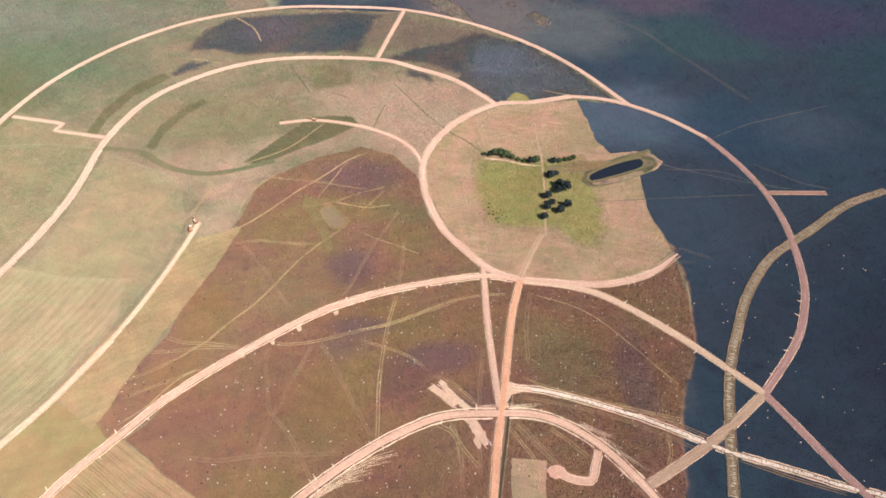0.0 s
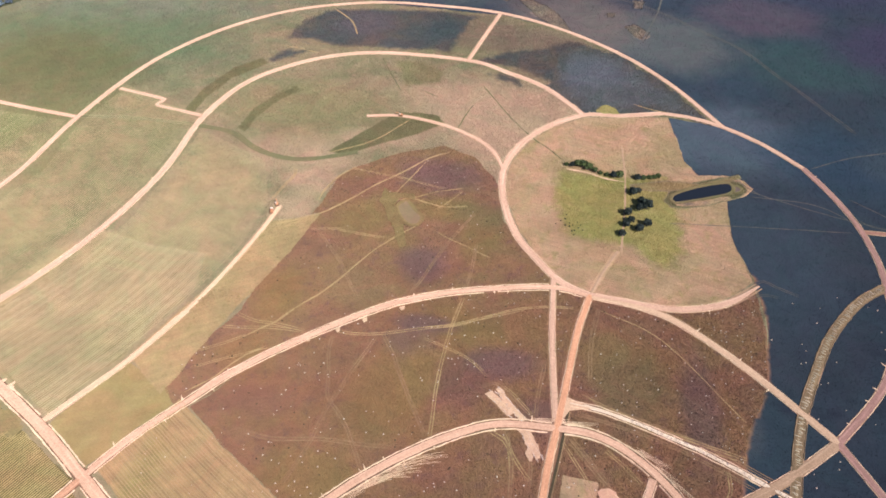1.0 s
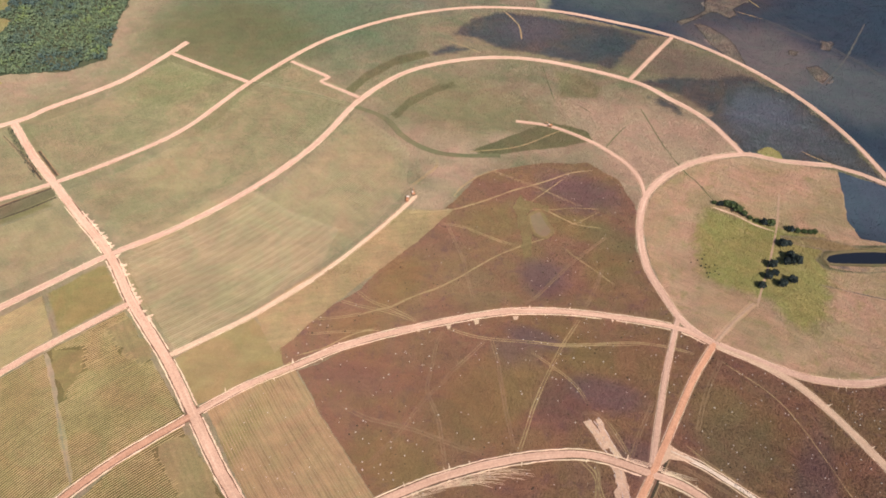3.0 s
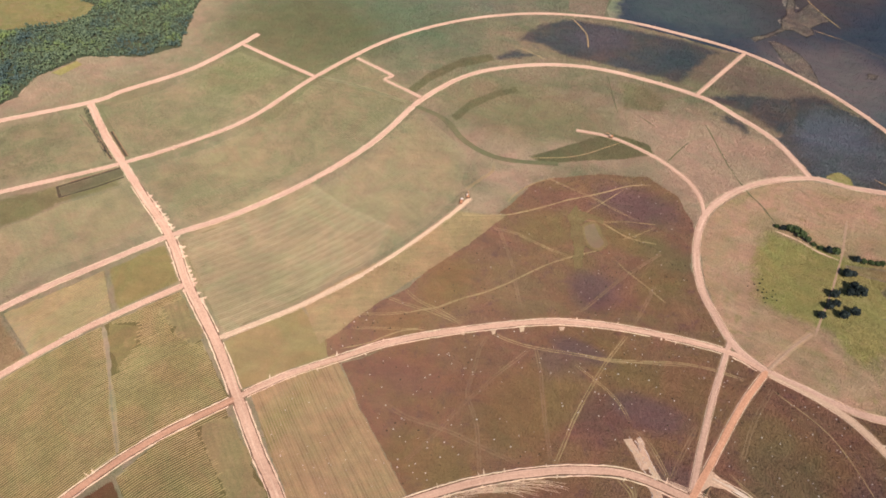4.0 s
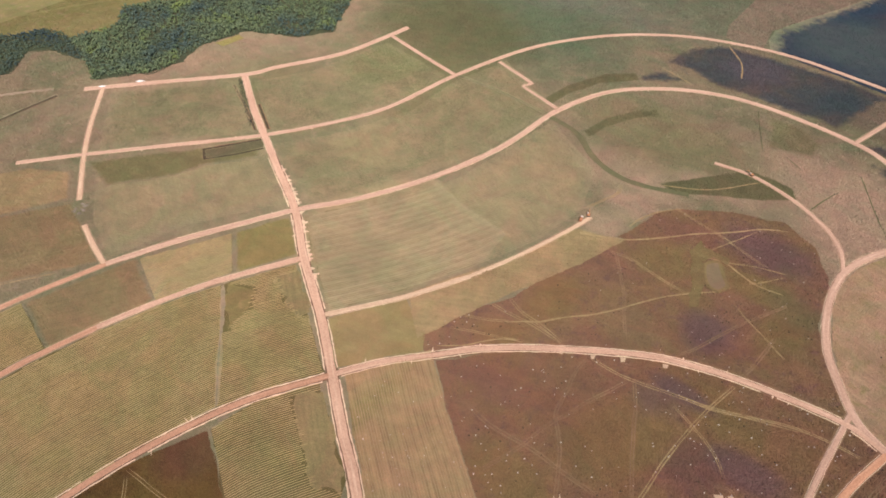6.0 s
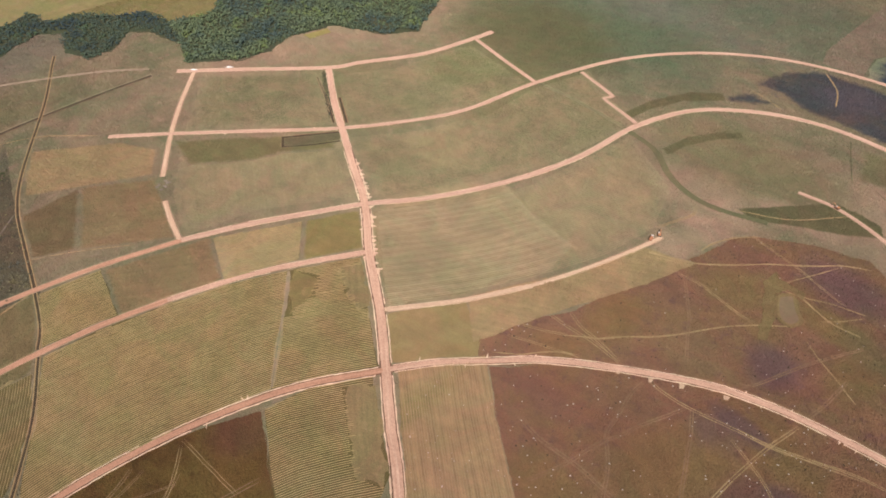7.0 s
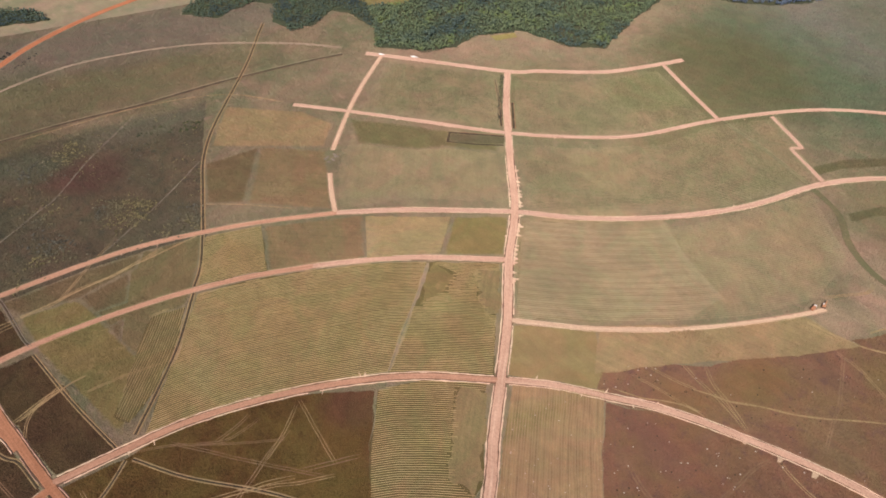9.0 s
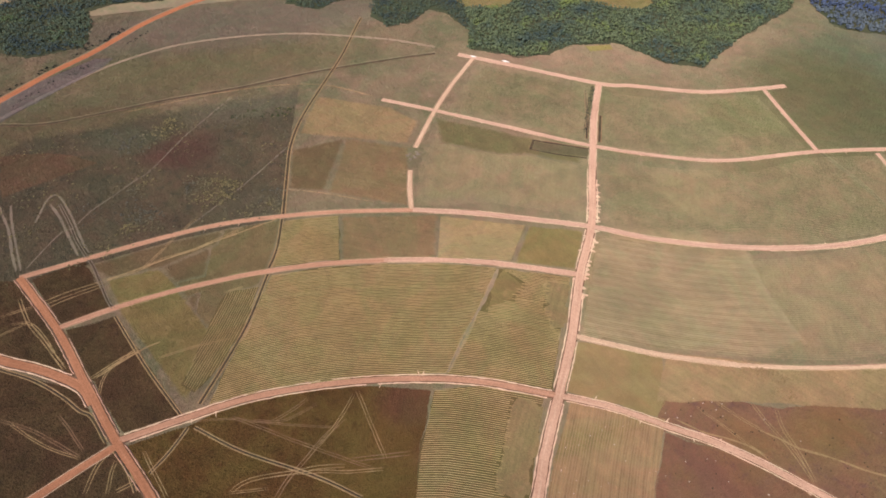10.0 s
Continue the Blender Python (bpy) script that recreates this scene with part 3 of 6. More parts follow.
def near_other(key, x, y, extra=1.0):
    for k, (pts, nor, q, w) in ROADS.items():
        if k != key and np.min(np.hypot(pts[:, 0] - x, pts[:, 1] - y)) < w / 2 + extra:
            return True
    return False


def ridge(sec_pts, sides, heights, widths):
    sec = []
    for (x, y, nx, ny), o, h, w in zip(sec_pts, sides, heights, widths):
        sec.append([(x + nx * (o + d * w), y + ny * (o + d * w), z) for d, z in ((-1, 0.0), (-0.35, h), (0.3, h * 0.85), (1, 0.0))])
    return strip(sec)


def road(key, label, material, lift, berm=0.7, fans=0.0, spurs=0.0, berm_material=M_BERM, uneven=0.10, span=(0, 1), gutter=0.0, fray=0.0):
    """A cambered dirt carriageway with loose earth pushed up along both edges. fans: tongues of spoil on one side;
    spurs: short run-off cuts at its edge; fray: metres over which its first end narrows."""
    pts, nor, q, width = ROADS[key]
    rng = random.Random(len(key) * 7 + int(width * 10))
    z0, sec, uvs = 0.30 + lift, [], []
    full, width = width, width - 2.1 if berm >= 0.8 else width * 0.9
    prof = ((-1.04, -0.12), (-0.97, 0.03), (-0.55, 0.09), (0.0, 0.13), (0.55, 0.09), (0.97, 0.03), (1.04, -0.12))
    for (x, y), n, s in zip(pts, nor, q):
        wl = width / 2 * (1 + uneven * (wob(x, y, 0.06, 1) * 1.3 + wob(x, y, 0.3, 2)))
        wr = width / 2 * (1 + uneven * (wob(x, y, 0.06, 5) * 1.3 + wob(x, y, 0.3, 6)))
        if s < fray:
            wl, wr = wl * (0.3 + 0.7 * s / fray), wr * (0.3 + 0.7 * s / fray)
        sec.append([(x + n[0] * o * (wl if o > 0 else wr), y + n[1] * o * (wl if o > 0 else wr), max(0.10, z0 + z)) for o, z in prof])
        uvs.append([(o * width / 2, s) for o, z in prof])
    v, f = strip(sec)
    ob = part("road", (v, f), material)
    flat = [c for r in uvs for c in r]
    layer = ob.data.uv_layers.new(name="along")
    for loop in ob.data.loops:
        layer.data[loop.index].uv = flat[loop.vertex_index]
    ob.data.flip_normals() if ob.data.polygons[0].normal.z < 0 else None
    tagged(ob, label, "dirt road", kind="structure")
    gutter = gutter or (0.75 if berm >= 0.8 else 0.25)
    # The darker strip inside high banks paints the shade those banks cast.
    if berm > 0:
        for side in (-1, 1):
            rim = [[(x + n[0] * side * o, y + n[1] * side * o, z) for o, z in ((width * 0.46, 0.135), (width / 2 + gutter + (0.5 if berm >= 0.8 else 0.75), 0.125))] for (x, y), n in zip(pts, nor)]
            g = part("gutter", strip(rim), M_GUTTER if berm >= 0.8 else M_EDGE, ob, "dark road-edge strip, bank shade put in where banks are high")
            g.data.flip_normals() if g.data.polygons[0].normal.z < 0 else None
    for side in (-1, 1):
        pieces, run = [], []
        for i in range(len(pts) + 1):
            good = i < len(pts) and berm > 0 and q[min(i, len(pts) - 1)] >= fray
            if good:
                x, y = pts[i] + nor[i] * side * (width / 2 + 1.0)
                good = not near_other(key, x, y) and wob(x, y, 0.03, side * 4) > -0.6
            if good:
                run.append(i)
                continue
            if len(run) > 2:
                base = [(*pts[j], *nor[j]) for j in run]
                off = [side * (width / 2 + gutter + berm * 0.7 + 0.45 * wob(*pts[j], 0.12, side) + 0.3 * wob(*pts[j], 0.5, side)) for j in run]
                hs = [berm * (0.55 + 1.1 * abs(wob(*pts[j], 0.35, side * 2))) for j in run]
                ws = [berm * 0.6 * (1 + 0.9 * wob(*pts[j], 0.3, side * 3) + 0.5 * wob(*pts[j], 0.07, side * 5)) for j in run]
                pieces.append(ridge(base, off, hs, ws))
            run = []
        if pieces:
            part("berm", merge(pieces), berm_material, ob, "pale loose earth bank along the road edge")
    width = full
    tongues = []
    for i in range(2, len(pts) - 2):
        for side, chance, long, wide in ((1, fans, 5.0, 2.6), (-1, fans * 0.3, 3.0, 1.8), (-1, spurs, 4.5, 0.8), (1, spurs, 4.5, 0.8)):
            if not span[0] < i / len(pts) < span[1]:
                continue
            x, y = pts[i] + nor[i] * side * width * 0.6
            if rng.random() < chance and not near_other(key, x, y, 3):
                t = np.array([nor[i][1], -nor[i][0]])
                d = nor[i] * side + t * rng.uniform(-0.4, 0.4)
                ln, wd = long * rng.uniform(0.5, 1.2), wide * rng.uniform(0.6, 1.2)
                st = pts[i] + nor[i] * side * width * 0.42
                row = []
                for a in np.linspace(0, 1, 6):
                    c = st + d * ln * a
                    w2 = wd * (1 - 0.65 * a ** 1.5) * (1 + 0.5 * wob(*c, 0.8, 3))
                    h2 = 0.15 + 0.75 * math.sin(math.pi * min(1, a * 0.85 + 0.15))
                    row.append([(*(c + t * w2 * o), z0 * 0.4 + h2 * zz * min(1, wd / 2)) for o, zz in ((-1, 0), (-0.4, 0.7), (0.1, 1), (0.6, 0.6), (1, 0))])
                tongues.append(strip(row))
    if tongues:
        part("spoil", merge(tongues), berm_material, ob, "pale tongues of spoil pushed off the road")
    return ob


TRODDEN = []


def wheel_track(label, ctrl, material=M_TRACK, half=0.95, wide=0.42, single=False):
    """Two worn lines left by vehicles, or one trodden line."""
    LEVEL[0] += 0.0015
    pts, nor, q = spline(ctrl, 4.0)
    pieces = []
    for side in ((0,) if single else (-1, 1)):
        sec = []
        for (x, y), n, run in zip(pts, nor, np.minimum(q, q[-1] - q)):
            o = side * half + 0.35 * wob(x, y, 0.08, 2)
            w = wide * (0.8 + 0.55 * wob(x, y, 0.12, side + 4) + 0.35 * wob(x, y, 0.035, 9)) * min(1.0, 0.35 + run / 14)
            sec.append([(x + n[0] * (o + d * w), y + n[1] * (o + d * w), 0.16 + LEVEL[0] * 0.3) for d in (-1, 1)])
        pieces.append(strip(sec))
    TRODDEN.extend((pts + nor * side * half, nor, wide * 0.8) for side in ((0,) if single else (-1, 1)))
    ob = part("wheel_track", merge(pieces), material)
    ob.data.flip_normals() if ob.data.polygons[0].normal.z < 0 else None
    return tagged(ob, label, "wheel track", kind="structure")


def ditch(label, ctrl, width=1.5, bank=0.6, sides=(-1, 1), bank_material=M_TRACK):
    """A dug drain: dark wet bottom between earth banks."""
    LEVEL[0] += 0.002
    pts, nor, q = spline(ctrl, 4.0)
    sec = [[(x + n[0] * o * width * (0.5 + 0.15 * wob(x, y, 0.1)), y + n[1] * o * width * (0.5 + 0.15 * wob(x, y, 0.1)), 0.15 + LEVEL[0] * 0.3) for o in (-1, 1)]
           for (x, y), n in zip(pts, nor)]
    ob = part("ditch", strip(sec), M_DITCH)
    ob.data.flip_normals() if ob.data.polygons[0].normal.z < 0 else None
    TRODDEN.append((pts, nor, width * 0.9))
    tagged(ob, label, "ditch", kind="structure")
    for side in sides:
        base = [(*p, *n) for p, n in zip(pts, nor)]
        off = [side * width * 0.75 for p in pts]
        hs = [bank * (0.7 + 0.6 * abs(wob(*p, 0.2, side))) for p in pts]
        ws = [0.7 * (1 + 0.4 * wob(*p, 0.2, side + 3)) for p in pts]
        part("bank", ridge(base, off, hs, ws), bank_material, ob, "low bank of dug earth")
    return ob


def mound(rng, x, y, rx, ry, h, turn=0.0, z=0.0, sides=9, rings=3):
    """An irregular heap of loose material."""
    sec, c, s = [], math.cos(turn), math.sin(turn)
    for i in range(rings + 1):
        a = i / rings
        row = []
        for j in range(sides + 1):
            b = 2 * math.pi * (j % sides) / sides
            r = (1 - a) * (1 + 0.3 * noise.noise(Vector((math.cos(b) * 1.5 + x, math.sin(b) * 1.5 + y, a))))
            u, v = r * rx * math.cos(b), r * ry * math.sin(b)
            row.append((x + u * c - v * s, y + u * s + v * c, z + h * (a ** 0.8) * (1 + 0.1 * (j % 2))))
        sec.append(row)
    return strip(sec)


OCTA = [(1, 0, 0), (0, 1, 0), (-1, 0, 0), (0, -1, 0), (0, 0, 1), (0, 0, -1)]
OCTA_F = [(0, 1, 4), (1, 2, 4), (2, 3, 4), (3, 0, 4), (1, 0, 5), (2, 1, 5), (3, 2, 5), (0, 3, 5)]


def crown_pieces(rng, r, h, base, lumps, leaves, leaf):
    """Leaf clumps and loose sprays filling an uneven crown above height base. Returns arrays of verts and faces."""
    verts, faces = [], []

    def spot(k):
        a, e = rng.uniform(0, 2 * math.pi), math.asin(rng.uniform(-0.35, 1.0))
        d = Vector((math.cos(a) * math.cos(e), math.sin(a) * math.cos(e), math.sin(e)))
        g = k * (0.75 + 0.35 * noise.noise(d * 1.7 + Vector((r * 9, h, base))))
        return Vector((d.x * r * g, d.y * r * g, base + h * 0.35 + d.z * h * 0.62 * g))
    for _ in range(lumps):
        p, s, o = spot(rng.uniform(0.45, 0.95)), r * rng.uniform(0.22, 0.40), len(verts)
        q = Euler([rng.uniform(0, 6) for _ in range(3)]).to_matrix()
        verts += [tuple(p + q @ Vector(v) * s * rng.uniform(0.7, 1.25)) for v in OCTA]
        faces += [tuple(i + o for i in f) for f in OCTA_F]
    for _ in range(leaves):
        p, s, o = spot(rng.uniform(0.8, 1.15)), leaf * rng.uniform(0.6, 1.3), len(verts)
        q = Euler([rng.uniform(0, 6) for _ in range(3)]).to_matrix()
        verts += [tuple(p + q @ Vector(v) * s) for v in ((-1, -0.6, 0), (1, -0.5, 0.2), (0.8, 0.7, 0), (-0.7, 0.6, -0.2))]
        faces.append((o, o + 1, o + 2, o + 3))
    return verts, faces


def woodland(label, outlines, material, spacing=6.2, size=(2.1, 4.9), seed=5, lumps=8, leaves=8, name="forest"):
    """Closed woodland in one mesh: many crowns of mixed size, packed together."""
    rng = random.Random(seed)
    kinds = []
    for k in range(8):
        r, h = rng.uniform(0.8, 1.2), rng.uniform(1.3, 2.0)
        v, f = crown_pieces(rng, r, h, 0.35, lumps, leaves, 0.24)
        kinds.append((np.array(v), f))
    av, af, o = [], [], 0
    for outline in outlines:
        p = np.array(outline)
        for gx in np.arange(p[:, 0].min(), p[:, 0].max(), spacing):
            for gy in np.arange(p[:, 1].min(), p[:, 1].max(), spacing):
                x, y = gx + rng.uniform(-0.5, 0.5) * spacing, gy + rng.uniform(-0.5, 0.5) * spacing
                ex, ey = x + 9 * wob(x, y, 0.03, 2), y + 9 * wob(x, y, 0.03, 8)
                if not inside(outline, ex, ey) or rng.random() < 0.05:
                    continue
                v, f = kinds[rng.randrange(8)]
                s = rng.uniform(*size) * (1 + 0.25 * wob(x, y, 0.02, 4))
                a = rng.uniform(0, 6.28)
                c, sn = math.cos(a) * s, math.sin(a) * s
                av.append(np.c_[v[:, 0] * c - v[:, 1] * sn + x, v[:, 0] * sn + v[:, 1] * c + y, v[:, 2] * s * rng.uniform(0.8, 1.15)])
                af += [tuple(i + o for i in g) for g in f]
                o += len(v)
    ob = part(name, (np.vstack(av).tolist(), af), material)
    return tagged(ob, label, "forest", kind="stuff")


def tree(label, x, y, r, h, material=M_TREE, seed=0, leaves=520, group=""):
    """A standing tree: tapered trunk with limbs, and a crown of leaf clumps and sprays."""
    rng = random.Random(seed)
    top = new("tree")
    top.location = (x, y, 0)
    bm = bmesh.new()
    for d, ln, r0, r1 in [((0, 0, 1), h * 0.55, 0.06 * h ** 0.8, 0.04 * h ** 0.8)] + [
            ((math.cos(a), math.sin(a), 0.9), h * 0.35, 0.03 * h ** 0.8, 0.012 * h ** 0.8) for a in (0.4, 2.3, 4.1, 5.4)]:
        dv = Vector(d).normalized()
        st = Vector((0, 0, -0.05)) if d[2] == 1 else Vector((0, 0, h * 0.34))
        m = Matrix.Translation(st + dv * ln / 2) @ dv.to_track_quat("Z", "Y").to_matrix().to_4x4()
        bmesh.ops.create_cone(bm, cap_ends=True, segments=7, radius1=r0, radius2=r1, depth=ln, matrix=m)
    part("trunk", bm, M_BARK, top)
    part("crown", crown_pieces(rng, r, h * 0.72, h * 0.24, 46, leaves, 0.45), material, top)
    return tagged(top, label, "tree", group=group)


def shrubs(label, outline, count, material, size=(0.6, 1.5), seed=3, name="scrub", even=0.0):
    rng = random.Random(seed)
    p = np.array(outline)
    pieces = []
    while len(pieces) < count:
        x, y = rng.uniform(p[:, 0].min(), p[:, 0].max()), rng.uniform(p[:, 1].min(), p[:, 1].max())
        if inside(outline, x, y) and wob(x, y, 0.025, 6) + rng.uniform(-0.35, 0.35) > -even:
            s = rng.uniform(*size)
            v, f = crown_pieces(rng, s, s * 1.1, 0.0, 4, 10, s * 0.35)
            pieces.append(([(a + x, b + y, max(c, 0)) for a, b, c in v], f))
    return tagged(part(name, merge(pieces), material), label, "scrub", kind="stuff")


def heaps(label, outlines, count, material=M_STONE, size=(0.35, 0.75), seed=4, name="soil_heaps"):
    rng = random.Random(seed)
    pieces = []
    for outline in outlines:
        p, made = np.array(outline), 0
        while made < count:
            x, y = rng.uniform(p[:, 0].min(), p[:, 0].max()), rng.uniform(p[:, 1].min(), p[:, 1].max())
            if inside(outline, x, y) and wob(x, y, 0.012, 6) + rng.uniform(-0.5, 0.5) > 0 and not near_other("", x, y, 2):
                s = rng.uniform(*size)
                pieces.append(mound(rng, x, y, s, s * rng.uniform(0.7, 1.2), 0.35 + s * 0.9, rng.uniform(0, 3), 0.02, 7, 2))
                made += 1
    return tagged(part(name, merge(pieces), material), label, "soil heaps", kind="stuff")


# ---- ground ----
edges = [-4200, -2500, -1400, -700, 0, 700, 1400, 2500, 4200]
grid = [[(x, y, 0) for x in edges] for y in edges]
tagged(part("ground", strip(grid), M_GRASS), "dry tan and olive savanna grass on level land", "ground", kind="structure")

# ---- plan of the roads: control points in metres ----
lay("avenue_top", [(-698, 416), (-635, 381), (-579, 354), (-522, 327)], 7.4)
lay("main", [(-540, 335), (-522, 327), (-457, 297), (-398, 259), (-333, 223), (-283, 191), (-239, 162), (-207, 143)] + [(-150, 104)], 9.2)
lay("top", [(-817, 267), (-774, 323), (-700, 417), (-685, 453), (-659, 505), (-645, 544), (-636, 607), (-633, 641)], 7.0)
lay("outer", [(-735, 146), (-695, 202), (-639, 275), (-579, 354), (-534, 435), (-514, 493), (-503, 592), (-475, 706), (-428, 789), (-372, 847), (-309, 886), (-225, 912), (-148, 915), (-56, 907), (26, 875), (105, 821), (163, 758), (213, 680)], 5.3)
lay("inner_west", [(-529, -233), (-540, -171), (-551, -102), (-555, -49), (-551, 6), (-543, 61), (-526, 133)], 5.4)
lay("inner", [(-526, 133), (-505, 192), (-479, 248), (-455, 297), (-425, 344), (-402, 391), (-384, 441), (-371, 495), (-366, 541), (-364, 610), (-343, 681), (-304, 728), (-251, 763), (-184, 780), (-82, 777), (-31, 756), (17, 728), (62, 678)], 6.2)
lay("middle_west", [(-457, -194), (-468, -149), (-475, -102), (-478, -53), (-478, -15), (-474, 34), (-464, 90)], 5.4)
lay("middle", [(-464, 90), (-450, 141), (-432, 190), (-398, 259)], 5.8)
lay("digger", [(-332, 227), (-300, 278), (-284, 310), (-269, 343)], 4.5)
lay("digger_tail", [(-270, 341), (-257, 378), (-247, 413), (-237, 455), (-232, 482)], 3.8)
lay("bow_west", [(-331, -140), (-338, -90), (-343, -48), (-342, -4), (-336, 44), (-325, 92), (-310, 135), (-281, 190)], 7.1)
lay("bow", [(-281, 190), (-261, 224), (-234, 258), (-207, 291), (-164, 329), (-107, 371), (-65, 391), (-22, 404), (35, 415), (68, 410)], 7.1)
lay("bow_east", [(68, 410), (111, 403), (144, 389), (189, 353), (225, 317), (246, 295)], 5.8)
lay("bow_end", [(246, 295), (264, 262), (280, 232), (292, 212)] + [(312, 172)], 5.6)
lay("ring", [(214, 443), (189, 422), (162, 410), (131, 405), (97, 408), (68, 411), (43, 422), (24, 442), (0, 475), (-15, 515), (-21, 554), (-18, 586), (-3, 621), (22, 653), (62, 681), (101, 685), (148, 697)], 6.3)
lay("ring_north", [(148, 697), (180, 693), (213, 680), (251, 654), (286, 618)], 5.0)
lay("ring_east", [(286, 618), (305, 579), (319, 538), (325, 496), (324, 458), (317, 409), (303, 371), (284, 339), (246, 295)], 5.5)
lay("ring_south", [(246, 295), (210, 265), (180, 244), (143, 221)], 6.6)
lay("near", [(-168, 130)] + [(-116, 191), (-87, 220), (-54, 246), (-22, 265), (5, 275), (44, 277), (70, 276), (94, 266), (117, 248), (133, 229), (145, 212)] + [(172, 170)], 7.6)
lay("spoke", [(36, 428), (37, 370), (40, 318), (43, 285)], 4.3)
lay("lane", [(68, 411), (58, 370), (51, 324), (44, 277), (39, 246), (35, 211)] + [(28, 160)], 5.2)
lay("farm_lane", [(93, 468), (80, 441), (68, 411)], 2.7)
lay("pipe", [(53, 300), (77, 297), (114, 286), (154, 271), (191, 253), (209, 245), (245, 233), (280, 220), (303, 214)] + [(350, 196)], 4.8)
lay("gravel", [(443, 532), (396, 511), (350, 477), (323, 458), (295, 436), (264, 396), (242, 353), (227, 319), (216, 284), (207, 246), (199, 212)], 7.0)
lay("stub", [(324, 528), (352, 528), (382, 528)], 4.6)
lay("spur", [(-20, 567), (-33, 596), (-52, 616), (-84, 634), (-116, 644), (-148, 648), (-182, 642)], 3.8)
lay("link", [(-83, 779), (-70, 838), (-55, 903)], 4.3)
lay("crank", [(-483, 653), (-450, 646)] + [(-424, 640), (-422, 637), (-425, 629), (-422, 626), (-397, 621), (-367, 615)], 4.3)
lay("slant", [(-635, 610), (-563, 599), (-502, 591)], 4.6)
lay("west", [(-804, 285), (-746, 238), (-695, 202), (-628, 161)], 4.4)
lay("west_end", [(-590, 146), (-559, 138), (-527, 132)], 4.0)
lay("left", [(-529, -233), (-457, -194), (-394, -167), (-331, -140), (-278, -114)] + [(-215, -88)], 8.0)
lay("left_bow", [(-480, -300)] + [(-434, -234), (-415, -202), (-390, -170), (-370, -159)], 9.0)
lay("left_low", [(-327, -140), (-313, -168), (-300, -192)] + [(-282, -225)], 6.5)
lay("bay", [(112, 247), (108, 235), (104, 225), (97, 224), (89, 226), (82, 230)], 5.0)
lay("laterite", [(-760, -390)] + [(-852, -299), (-906, -248), (-953, -196), (-1021, -133), (-1076, -57)] + [(-1120, 30), (-1180, 150)], 11.0)

# ---- fields ----
BURNT_N = [(-260, 271), (-244, 312), (-224, 351), (-220, 406), (-203, 455), (-193, 494), (-187, 535), (-170, 553), (-133, 581), (-87, 600), (-53, 586), (-29, 554), (-19, 532), (-15, 494), (0, 471), (24, 440), (34, 429), (33, 412), (-27, 405), (-70, 391), (-106, 369), (-139, 342), (-171, 319), (-206, 284), (-237, 249)]
BURNT_S = [(-240, 261), (-192, 227), (-126, 184)] + [(-70, 120), (20, 100), (190, 100)] + [(167, 212), (174, 260), (183, 293), (204, 336), (208, 370), (211, 408), (211, 441), (189, 422), (131, 405), (68, 410), (33, 412), (-27, 405), (-70, 391), (-106, 369), (-139, 342), (-171, 319), (-206, 284), (-232, 251)]
SCORCH = [(-325, -132), (-330, -90), (-341, -48), (-340, -4), (-332, 43), (-313, 95), (-263, 74), (-230, 62)] + [(-200, 20), (-215, -80)] + [(-278, -113), (-307, -126)]
SCRUB = [(-768, -262), (-775, -166), (-785, -102), (-792, -22), (-796, 54), (-667, 26), (-627, 19), (-543, 8), (-543, -102), (-530, -170), (-517, -231)] + [(-545, -330), (-680, -330)]
field("burnt_field", "purple-brown burnt grassland with regrowing green patches", BURNT_N, M_BURNT_PALE)
field("burnt_field", "purple-brown burnt grassland crossed by wheel tracks", BURNT_S, M_BURNT)
field("scorched_field", "dark olive-brown scorched pasture", SCORCH, M_OLIVE_BURNT)
FAR_RIM = [(-330, 2600), (-200, 1150)] + [(-255, 966), (-250, 933), (-236, 907)]
field("ash_field", "dark patchy burnt land beyond the curved road", FAR_RIM + [(-181, 908), (-92, 901)] + [(-51, 900), (26, 875), (105, 821), (163, 758), (213, 680)] + [(420, 700), (900, 900), (2400, 2600)], M_ASH_FAR, 3.0, rim=FAR_RIM)
field("ash_field", "burnt land, blue-black from haze and lens darkening put in its colour", [(155, 689), (158, 648), (165, 612), (177, 590), (204, 590), (217, 585), (223, 576), (214, 564), (200, 553), (200, 529), (199, 496), (211, 450), (214, 408), (208, 370), (204, 336), (183, 293), (174, 260), (167, 212)] + [(190, 110), (900, -200), (2600, 200), (2600, 2600), (1500, 2600), (640, 1300), (330, 850)] + [(213, 680)], M_ASH, 1.3, rim=[(211, 455), (214, 408), (208, 370), (204, 336), (183, 293), (174, 260), (167, 212)])
field("dry_patch", "irregular unburnt tan patch among burnt land", [(-36, 1093), (-25, 1100), (-17, 1052), (-8, 1081), (-3, 1096), (30, 1048), (21, 1038), (10, 1017), (17, 1001), (9, 985), (-8, 997), (-26, 991), (-31, 1025), (-28, 1039)], M_PATCH, 5.0)
field("dry_patch", "unburnt tan tongue along the curved road", [(-34, 950), (-22, 955), (-9, 949), (8, 936), (25, 914), (36, 888), (44, 868), (34, 873), (19, 878), (5, 893), (-8, 906), (-18, 926)], M_PATCH, 3.5)
field("dry_patch", "small unburnt tan patch among burnt land", [(127, 972), (143, 971), (139, 946), (125, 948)], M_PATCH, 3.5)
field("dry_patch", "ragged unburnt tan patch beside a faint track", [(111, 893), (126, 903), (145, 881), (137, 859), (125, 866)], M_PATCH, 3.5)
field("dry_patch", "thin unburnt tan streak among burnt land", [(-58, 950), (-41, 969), (-27, 996), (-19, 993), (-36, 961), (-49, 940)], M_PATCH, 2.5)
